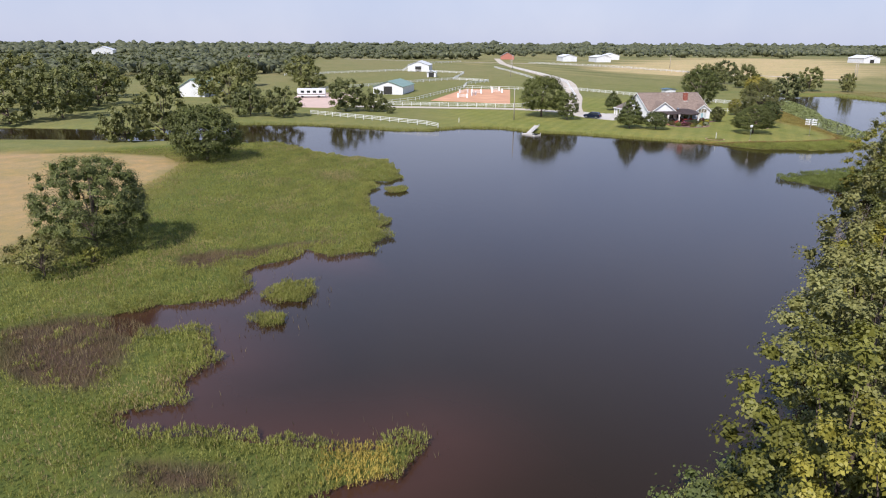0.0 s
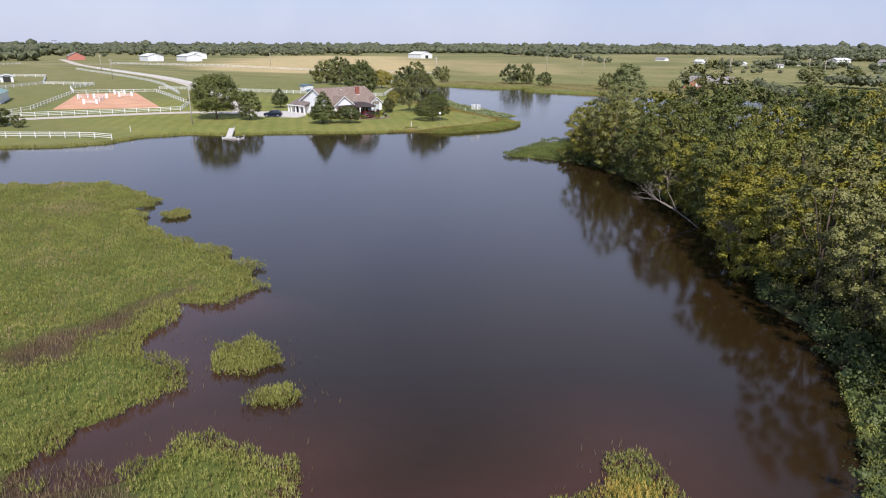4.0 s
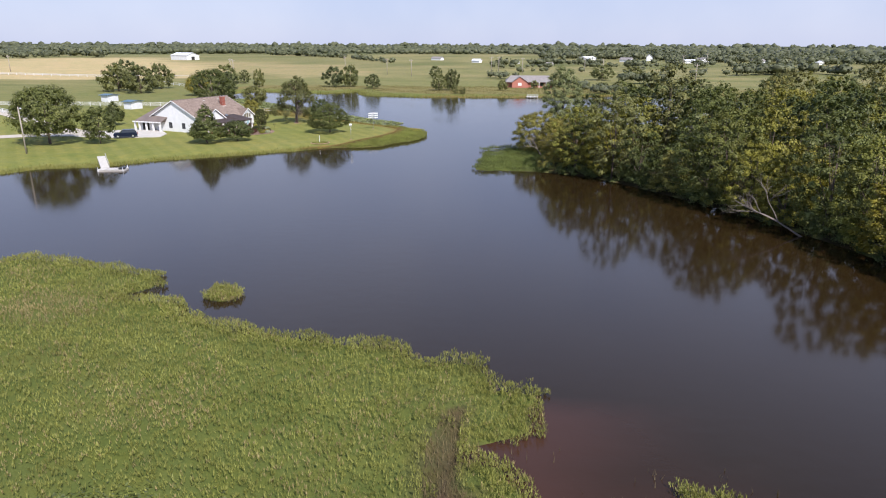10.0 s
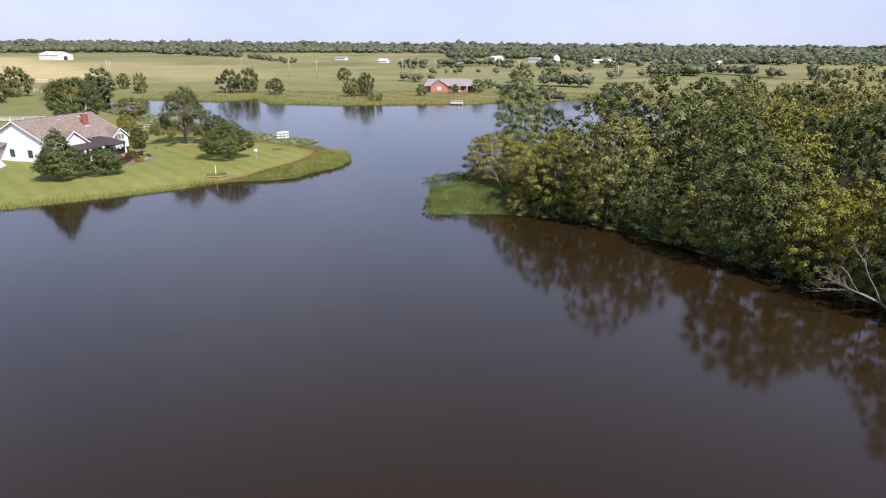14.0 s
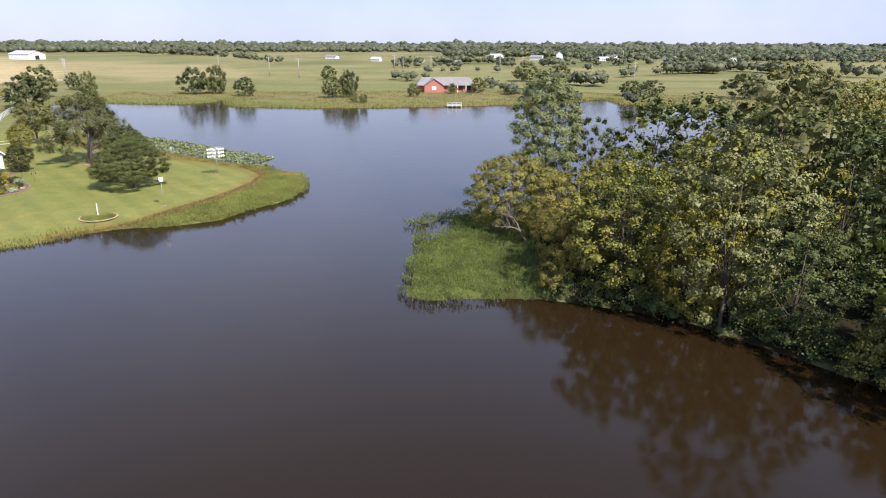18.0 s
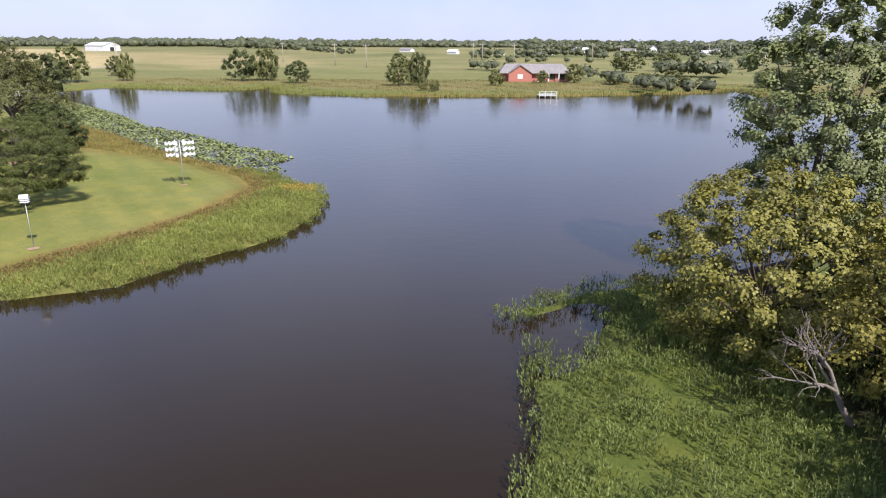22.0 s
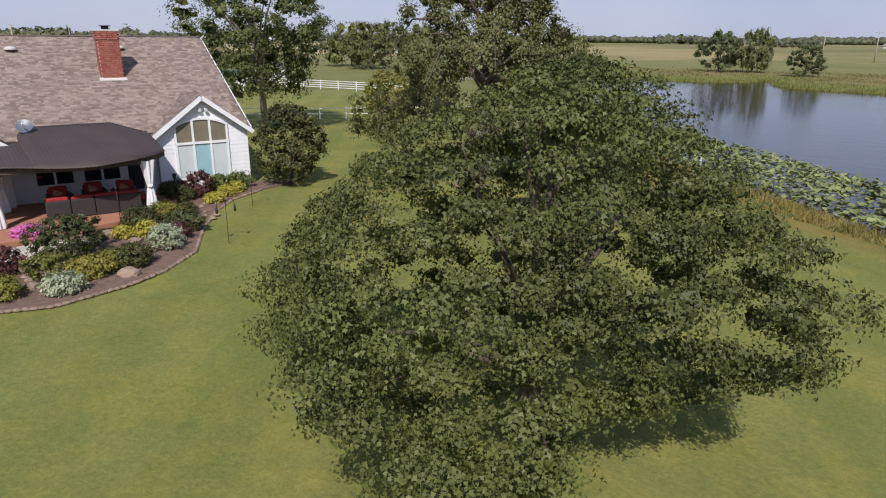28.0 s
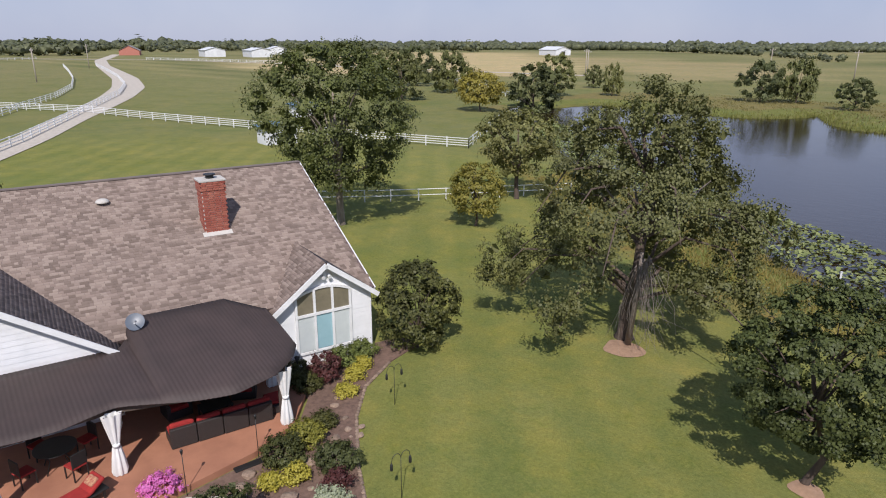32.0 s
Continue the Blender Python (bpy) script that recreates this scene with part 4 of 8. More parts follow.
def build_marsh():
    rng = np.random.default_rng(11)
    area = [(-60, 20), (-60, 92), (26, 92), (62, 62), (62, 30), (20, 20)]
    P = scatter(rng, area, 20)
    d = offshore(P)
    pools = inside(P, MUD_POOL) | inside(P, INLAND_POOL) | inside(P, TONGUE_POOL)
    keep = (d > 0.6 - 1.7 * field_noise(P, 0.75, 3.0)) & ~(pools & (field_noise(P, 0.9, 1.0) < 0.72)) & ~inside(P, HAYFIELD) & (P[:, 0] > -58)
    keep &= (rng.uniform(0, 1, len(P)) < np.interp(d, [0, 14, 26, 45], [1, 0.9, 0.5, 0.3]))
    P, d = P[keep], d[keep]
    # thicker growth along the water's edge and on the islets
    E = np.concatenate([scatter(rng, area, 26)] + [scatter(rng, isle, 46) for isle in ISLANDS])
    de = offshore(E)
    rim = (de > 0.35 - 1.1 * field_noise(E, 0.75, 3.0)) & (de < 1.8) & ~inside(E, MUD_POOL) & ~inside(E, INLAND_POOL) & ~inside(E, TONGUE_POOL)
    P, d = np.concatenate([P, E[rim]]), np.concatenate([d, de[rim]])
    z = np.maximum(ground_zs(P), 0.0) - 0.02
    tall = np.interp(d, [0, 2, 20, 40], [0.44, 0.52, 0.40, 0.32]) * (0.6 + 0.7 * field_noise(P, 0.45, 4.0)) * (0.75 + 0.5 * field_noise(P, 2.3, 2.0))
    kind = field_noise(P, 0.16, 1.0) + rng.normal(0, 0.12, len(P))
    dry = (kind > 0.93) | (rng.uniform(0, 1, len(P)) < 0.05 + 0.3 * (field_noise(P, 0.22, 5.0) > 0.6) * (d > 3))
    # dry seed heads on the wide shoal, golden growth at the end of the tongue
    pale = np.hypot(P[:, 0] + 16, (P[:, 1] - 75.5) * 1.3) < 4 + rng.normal(0, 1.2, len(P))
    gold = np.hypot(P[:, 0] - 57.6, P[:, 1] - 54.3) < 1.9 + rng.normal(0, 0.4, len(P))
    for mask, name, mat, label, wide in (((~dry & ~pale & ~gold), "reed_bed", M_REED, "bright green leafy reeds standing in the marsh", 0.15), ((dry | pale) & ~gold, "dry_reeds", M_DRYREED, "straw-coloured dry reeds among the green", 0.12),
                                         (gold, "golden_reeds", M_GOLD, "golden yellow weeds at the end of the reed tongue", 0.17)):
        v, f = stems(rng, P[mask], z[mask], tall[mask], 0.27, wide * 0.6, 6, 0.1, False, 2.2)
        stuff(name, v, f, mat, label, "reeds")
    # stray stems standing in the shallows
    S = scatter(rng, [(14, 42), (14, 62), (40, 62), (60, 60), (50, 42), (32, 38)], 9)
    ds = offshore(S)
    S = S[(ds < 0) & (rng.uniform(0, 1, len(S)) < np.interp(ds, [-3.2, -1.2, 0], [0, 0.25, 0.9])) & (field_noise(S, 0.5, 3) > 0.4)]
    S = S[rng.uniform(0, 1, len(S)) < 0.6]
    M = np.concatenate([scatter(rng, pool, 48) for pool in (MUD_POOL, INLAND_POOL, TONGUE_POOL)])
    S = np.concatenate([S, M])
    v, f = blades(rng, S, np.maximum(ground_zs(S), 0) - 0.02, 0.38, 0.022, 0.25)
    stuff("stray_stems", v, f, M_STEM, "stray brown stems standing in shallow water", "reeds")


build_marsh()


def build_fringe():
    """Reeds and water weed along the lawn's shore and on the spit below the woods."""
    rng = np.random.default_rng(12)
    area = [(-26, 152), (-14, 160), (2, 164), (4, 192), (-8, 200), (-14, 197), (-8.4, 188), (-8.6, 182), (-10, 176), (-12.4, 170.5), (-16.2, 164.2), (-22, 159)]
    P = scatter(rng, area, 66)
    d = offshore(P)
    ok = (d > -0.9) & (d < 9)
    P, d = P[ok], d[ok]
    e = edge_distance(P, LAWN_EDGE, False)
    keep = d > 0.75 - 1.6 * field_noise(P, 0.9, 1.5)
    P, d, e = P[keep], d[keep], e[keep]
    tall = np.interp(e, [0, 1.5, 4], [0.12, 0.3, 0.55]) * (0.55 + 0.9 * field_noise(P, 1.6, 3))
    z = np.maximum(ground_zs(P), 0) - 0.02
    r = rng.uniform(0, 1, len(P))
    rust = r < np.interp(e, [0, 0.9, 1.9, 3], [0.7, 0.75, 0.3, 0.03])
    gold = ~rust & (np.hypot(P[:, 0] + 4.5, P[:, 1] - 188.5) < 1.6)
    for mask, name, mat, label in ((~rust & ~gold, "shore_reeds", M_WEED, "dense green water weed along the lawn's shore"), (rust, "rust_sedge", M_RUST, "rust-brown sedge between lawn and reeds"), (gold, "golden_weed", M_GOLD, "golden weed at the reed point")):
        if name == "rust_sedge":
            v, f = stems(rng, P[mask], z[mask], tall[mask] + 0.12, 0.17, 0.13, 5, 0.25)
        else:
            v, f = stems(rng, P[mask], z[mask], tall[mask], 0.135, 0.14, 10, 0.1, True, 1.5)
        stuff(name, v, f, mat, label, "reeds")
    low = [(11.5, 139), (11.5, 166), (20, 170), (27, 166), (30, 158), (28, 141), (20, 139)]
    P = scatter(rng, low, 34)
    d = offshore(P)
    P = P[(d > 0.4 - 1.0 * field_noise(P, 1.1, 4.0)) & (field_noise(P, 0.55, 7.0) + 0.3 * field_noise(P, 2.0, 1.0) > 0.38) & ((P[:, 0] < 26) | (rng.uniform(0, 1, len(P)) < 0.4))]
    z = np.maximum(ground_zs(P), 0) - 0.02
    v, f = stems(rng, P, z, 0.28 + 0.6 * field_noise(P, 0.9, 6), 0.16, 0.13, 9, 0.12, True, 1.6)
    stuff("spit_reeds", v, f, M_SPIT, "green reeds on the low spit below the woods", "reeds")
    # tall weeds on the shoal below the wood's southern end
    S = scatter(rng, [(62, 52), (62, 66), (65, 72), (70, 76), (72, 66), (70, 52)], 200)
    ds = offshore(S)
    S = S[(ds > -0.1) & (field_noise(S, 1.1, 2.0) > 0.2)]
    v, f = leafy(rng, S, np.maximum(ground_zs(S), 0), 0.3 + 0.5 * field_noise(S, 0.9, 2.0), 0.17)
    stuff("shoal_weeds", v, f, M_WEED, "bushy green weeds at the foot of the wood", "reeds")
    # tawny grass between the lawn's edge and the lotus
    S = scatter(rng, [(-9, 190), (-12.5, 194), (-19, 199), (-26, 203), (-37, 207), (-50, 217), (-60, 227), (-60, 238), (-52, 231.5), (-41, 222.5), (-31, 212.5), (-20, 203.5), (-11.5, 197.6), (-8, 193)], 60)
    S = S[rng.uniform(0, 1, len(S)) < 0.35 + 0.65 * field_noise(S, 0.5, 5)]
    v, f = blades(rng, S, np.maximum(ground_zs(S), 0) - 0.02, 0.32, 0.035, 0.5)
    stuff("tawny_grass", v, f, M_TAWNY, "tawny rough grass between lawn and lotus leaves", "grass")
    # rough grass on the banks that are not mown
    line = SHORE_NORTH[5:18]
    P = np.concatenate([np.array(a) + np.outer(rng.uniform(0, 1, int(40 * math.dist(a, b))), np.subtract(b, a)) for a, b in zip(line, line[1:])])
    P = np.repeat(P, 2, 0) + rng.normal(0, 1.1, (2 * len(P), 2))
    d = offshore(P)
    P = P[(d > -0.3) & (d < 3.2)]
    v, f = blades(rng, P, np.maximum(ground_zs(P), 0) - 0.02, 0.4, 0.05, 0.25)
    stuff("bank_grass", v, f, M_GRASS, "rough green grass along the pond's bank", "grass")
    line = SHORE_FAR[1:]
    P = np.concatenate([np.array(a) + np.outer(rng.uniform(0, 1, int(30 * math.dist(a, b))), np.subtract(b, a)) for a, b in zip(line, line[1:])])
    P = P + rng.normal(0, 1.8, P.shape)
    d = offshore(P)
    P = P[(d > -0.3)]
    v, f = blades(rng, P, np.maximum(ground_zs(P), 0) - 0.02, 0.55, 0.09, 0.25)
    stuff("far_bank_grass", v, f, M_GRASS, "rough grass along the far bank", "grass")


build_fringe()


def build_meadow():
    """Rough tawny tussocks over the meadow across the water."""
    rng = np.random.default_rng(14)
    P = scatter(rng, [(-95, 318), (-60, 310), (-45, 302), (-19, 297), (24, 302), (68, 320), (100, 300), (112, 330), (60, 356), (-20, 352), (-95, 350)], 2.6)
    P = P[(offshore(P) > 0.5) & (field_noise(P, 0.12, 2.0) + rng.normal(0, 0.12, len(P)) > 0.42)]
    v, f = blades(rng, P, ground_zs(P) - 0.02, 0.3, 0.12, 0.4)
    stuff("meadow_tussocks", v, f, M_MEADOW, "tawny rough tussocks on the far meadow", "grass")


build_meadow()


def build_lilies():
    """Lotus leaves: cupped round pads, some afloat and some raised on stalks."""
    rng = np.random.default_rng(13)
    band = SHORE_LILY[:7] + [(-85, 275), (-66, 258), (-58, 251), (-42, 232.5), (-31, 224.8), (-22, 216.5), (-15, 211.5), (-10.6, 206.8), (-11.2, 202.4), (-9, 199), (-11.5, 197.6)]
    P = scatter(rng, band, 14)
    P = P[field_noise(P, 0.7, 2.5) > rng.uniform(0.05, 0.4, len(P))]
    edge = edge_distance(P, SHORE_LILY, False)
    r = rng.uniform(0.06, 0.185, len(P))
    z = rng.uniform(0.02, 0.28, len(P)) * np.interp(edge, [0, 3, 9], [1.2, 1.2, 0.6])
    k = 6
    a = np.arange(k) * 2 * math.pi / k
    tilt = rng.normal(0, 0.32, (len(P), 2))
    ring = np.stack([np.cos(a), np.sin(a)], 1)[None] * r[:, None, None]
    zz = z[:, None] + (ring * tilt[:, None]).sum(-1) + 0.05 * r[:, None]
    v = np.concatenate([np.concatenate([P[:, None] + ring, zz[..., None]], -1), np.concatenate([P, (z - 0.04)[:, None]], 1)[:, None]], 1)
    v[:, :, 2] = np.maximum(v[:, :, 2], 0.012)
    base = (np.arange(len(P)) * (k + 1))[:, None, None]
    tri = np.array([[i, (i + 1) % k, k] for i in range(k)])[None] + base
    stuff("lotus_leaves", v.reshape(-1, 3), tri.reshape(-1, 3), M_LILY, "round green lotus leaves crowding the shallows", "water lilies")


build_lilies()
# ---- an old elm: layered drooping masses, dead limbs and hanging grey twigs ----
def make_elm():
    rng = np.random.default_rng(103)
    root = thing("elm_tree", "old elm with drooping grey-green masses and dead twigs", "tree", pose(-37.2, 197.4, 0.82))
    bm = bmesh.new()
    tube(bm, [(0, 0, -0.2), (0, 0, 0.2), (0.1, -0.1, 1.6), (0.3, 0.1, 3.6), (0.2, 0.5, 7.0), (0.5, 0.3, 10.6)], [0.62, 0.36, 0.3, 0.23, 0.13, 0.04], 10)
    C, R = [], []
    for k in range(33):
        a = k * 2.4 + rng.uniform(-0.4, 0.4)
        z0 = float(rng.uniform(1.6, 8.6))
        reach = float(np.interp(z0, [1.6, 4, 7, 9], [6.4, 6.8, 4.6, 2.2]) * rng.uniform(0.75, 1.1))
        rise = float(rng.uniform(0.7, 2.4))
        if z0 < 4.5 and abs((a + 1.0 + math.pi) % (2 * math.pi) - math.pi) < 0.45:
            continue
        d = np.array((math.cos(a), math.sin(a), 0.0))
        s = np.array((0.2, 0.1, z0))
        pts = [s, s + d * reach * 0.4 + (0, 0, rise), s + d * reach * 0.75 + (0, 0, rise * 0.95), s + d * reach + (0, 0, rise * 0.2 - 0.2)]
        tube(bm, pts, [0.11, 0.07, 0.04, 0.015], 6, False)
        for f in rng.uniform(0.3, 1.04, 12):
            q = np.array([np.interp(f, [0, 0.4, 0.75, 1], [p[i] for p in pts]) for i in range(3)]) + rng.normal(0, 0.45, 3)
            drop = rng.uniform(0.2, 2.0) * max(0, f - 0.35)
            for h in np.arange(0, drop + 0.01, 0.42):
                C.append(q + (0, 0, -h))
                R.append(rng.uniform(0.5, 0.9) * (1 - 0.15 * h))
    for k in range(34):
        h = rng.uniform(7.0, 11.6)
        C.append(np.array((0.4, 0.3, h)) + rng.normal(0, 1, 3) * np.interp(h, [7, 9.5, 11.6], [2.0, 1.3, 0.45]) * (1, 1, 0.2))
        R.append(rng.uniform(0.5, 0.85))
    part("trunk", bm, M_BARK, root)
    C, R = np.array(C), np.array(R)
    C[:, 2] = np.maximum(C[:, 2], 1.1)
    bare = (np.abs(np.arctan2(C[:, 1], C[:, 0]) + 1.0) < 0.42) & (C[:, 2] < 5.0) & (np.hypot(C[:, 0], C[:, 1]) > 1.0)
    C, R = C[~bare], R[~bare]
    v, f = leaf_cloud(rng, C, R * 0.85, 96, 0.125, np.array((0, 0, 5.0)), 0.75, 0.7)
    v2, f2 = clump_hearts(rng, C, R * 0.75, 5, 0.75)
    part("crown", mesh_np("crown", np.concatenate([v, v2]), np.concatenate([f, f2 + len(v)])), M_ELM, root)
    bm = bmesh.new()
    for k in range(4):
        s = np.array((1.5 - 0.3 * k, -1.9 + 0.35 * k, 4.8 - 0.3 * k))
        for j in range(13):
            e = s + rng.normal(0, 0.7, 3) * (1, 1, 0) + (0.2, -0.2, -rng.uniform(2.2, 4.0))
            e[2] = max(e[2], 0.12)
            m = (s + e) / 2 + rng.normal(0, 0.4, 3)
            tube(bm, [s, m, e], [0.012, 0.009, 0.004], 4, False)
    tube(bm, [(0.5, -0.7, 0.1), (0.8, -1.0, 2.6), (0.9, -1.1, 4.6)], [0.16, 0.12, 0.07], 7)
    for a in (0.4, 2.2, 4.4):
        tube(bm, [(0.3, 0.1, 5.2), (0.3 + 1.6 * math.cos(a), 1.6 * math.sin(a), 6.6), (0.3 + 2.6 * math.cos(a), 2.6 * math.sin(a), 7.6)], [0.09, 0.06, 0.02], 6, False)
    part("dead_growth", bm, M_DEAD, root, "grey dead twigs hanging to the ground")


# ---- trees of the lawn and the marsh ----
make_tree(101, "maple_tree", "broad dark green maple standing alone on the lawn", (-22.95, 179.3), 7.1, 9.5, M_MAPLE, shape="maple", base=1.05, clumps=290, per=340, size=0.067, clump_r=0.058, inner=0.7, flat=0.5, droop=0.5, lobed=True, girth=0.17, limbs=14, hearts=16, heart_size=0.7, lean=(1.1, 0.85))
make_tree(152, "maple_tree", "young dark green maple casting shade on the lawn", (-28.3, 191.0), 6.9, 5.6, M_MAPLE, shape="ovoid", base=1.75, clumps=125, per=230, size=0.12, clump_r=0.075, inner=0.6, flat=0.65, droop=0.5, girth=0.12, limbs=20, hearts=8)
make_elm()
make_tree(104, "oak_tree", "tall open oak behind the house", (-62.0, 202.3), 13.4, 12.0, M_MAPLE, M_BARK_PALE, "vase", 2.6, 150, 150, 0.19, 0.088, 0.3, 14, 0.5, hearts=8, heart_size=0.9)
make_tree(105, "fence_tree", "leaning grey-green tree beside the white fence", (-56.6, 218.0), 8.0, 7.5, M_ELM, M_BARK, "vase", 2.2, 90, 60, 0.24, 0.1, 0.2, 20, 0.3)
make_tree(106, "golden_tree", "small tree turning golden beside the fence", (-54.0, 208.5), 5.0, 4.4, M_YELLOW, M_BARK, "round", 1.0, 70, 60, 0.18, 0.11, 0.1, 16)
make_tree(107, "lawn_tree", "broad green tree beside the light pole", (-74.2, 153.8), 12.0, 14.5, M_MAPLE, M_BARK, "round", 2.0, 110, 90, 0.34, 0.105, 0.26, 12, 0.6)
make_tree(108, "lawn_tree", "round dark green tree beside the drive", (-64.5, 155.8), 7.6, 6.4, M_MAPLE, M_BARK, "round", 1.0, 90, 50, 0.28, 0.1, 0.14, 14)
make_tree(109, "lawn_tree", "pointed dark green tree behind the drive", (-79, 183.5), 6.4, 5.8, M_MAPLE, M_BARK, "cone", 1.0, 80, 46, 0.28, 0.1, 0.13, 14)
make_tree(110, "lawn_tree", "pointed dark green tree in front of the house", (-43.2, 159.5), 8.2, 8.0, M_MAPLE, M_BARK, "cone", 1.0, 130, 56, 0.28, 0.085, 0.15, 18)
make_tree(111, "lawn_tree", "low round tree in front of the terrace", (-38.5, 163.7), 4.5, 6.8, M_MAPLE, M_BARK, "dome", 0.8, 110, 56, 0.22, 0.085, 0.12, 16)
make_tree(112, "marsh_tree", "lone grey-green tree at the hayfield's edge", (11.6, 41.2), 10.2, 11.6, M_WOOD4, M_BARK, "round", 0.8, 190, 190, 0.14, 0.08, 0.24, 16, 0.6, hearts=9)
make_tree(113, "marsh_tree", "dense dark green tree above the marsh", (-39.9, 57.9), 10.4, 13.4, M_MAPLE, M_BARK, "round", 0.9, 130, 90, 0.3, 0.1, 0.25, 12, 0.6)
make_tree(114, "marsh_bush", "sparse yellow-green bush at the hayfield's edge", (18.6, 36.8), 4.4, 5.6, M_WOOD2, M_BARK, "vase", 0.4, 40, 60, 0.2, 0.1, 0.09, 24, 0.3)
make_tree(115, "marsh_bush", "small bright green bush below a larger tree", (17.2, 41.0), 2.2, 2.2, M_WOOD1, M_BARK, "round", 0.2, 20, 50, 0.16, 0.14, 0.05, 10, 0.3)
FAR_TREES = [(-71.6, 44.9, 8.3, 13), (-86.5, 53.4, 14.0, 15), (-134.9, 76.2, 14.4, 17), (-110, 78, 9.4, 12), (-103.5, 86, 9.0, 11), (-111.1, 106.9, 10.5, 13), (-107, 114.5, 7.5, 9),
             (-99.3, 116.8, 3.3, 3.4), (-124.8, 29.7, 15, 16), (-146, 30, 13, 15), (-159.3, 38, 14, 17), (-200, 14, 17, 20), (-190, 40, 14, 18), (-178, 2, 15, 18), (-150, 5, 13, 16),
             (-147, 293, 12, 15), (-133, 286, 11.4, 13), (-162, 324, 12.4, 13), (-139, 312, 12, 12), (-100, 291, 11, 13), (-113, 322, 11, 12), (-101.6, 332, 9, 6), (-118, 354, 7, 6),
             (-67, 337, 10, 11), (-60, 340, 11, 9), (-47, 330, 6.8, 8), (-15.5, 322, 7.4, 7.6), (-10, 324, 10, 7), (-6.4, 304.5, 3.2, 3), (-3.4, 303, 3.0, 3), (12, 327.5, 5, 5), (35.9, 343, 6, 6.3),
             (26, 340, 4, 4), (48, 340, 3.5, 6), (56, 338, 3.5, 7), (64, 335, 4.5, 8), (90, 331, 6, 9), (97, 330, 6, 9), (125, 318, 9, 15), (-215, 60, 12, 18), (-230, 95, 13, 17), (-245, 30, 15, 20), (-205, 120, 11, 15), (-180, 75, 10, 14), (-260, 130, 13, 18), (-170, 20, 13, 17), (-118, 18, 12, 16), (64, 410, 9, 14), (82, 420, 8, 12), (-30, 420, 7, 8)]
protos = [make_tree(120, "field_tree", "round green tree in the fields", FAR_TREES[0][:2], 8.3, 12, M_FARTREE, M_BARK, "dome", 0.5, 44, 40, 0.42, 0.12, 0.2, 8, hearts=12, heart_size=1.3),
          make_tree(121, "field_tree", "tall green tree in the fields", FAR_TREES[1][:2], 14, 15, M_FARTREE, M_BARK, "round", 0.8, 50, 42, 0.48, 0.115, 0.28, 8, hearts=12, heart_size=1.3),
          make_tree(122, "field_tree", "broad green tree in the fields", FAR_TREES[2][:2], 14.4, 17, M_FARTREE, M_BARK, "tall", 0.8, 50, 42, 0.54, 0.115, 0.28, 8, hearts=12, heart_size=1.3)]
SIZE = [(8.3, 12), (14, 15), (14.4, 17)]
rng0 = random.Random(5)
for k, (x, y, h, w) in enumerate(FAR_TREES[3:]):
    p = k % 3
    t = copy_thing(protos[p], pose(x, y, ground_z(x, y), 0, 0, rng0.uniform(0, 360)))
    t.scale = (w / SIZE[p][1], w / SIZE[p][1], h / SIZE[p][0])
make_tree(125, "yellow_tree", "small yellow-green tree in the orchard", (-104.7, 278.4), 8.2, 10, M_YELLOW, M_BARK, "round", 1.4, 80, 46, 0.4, 0.11, 0.16, 12)

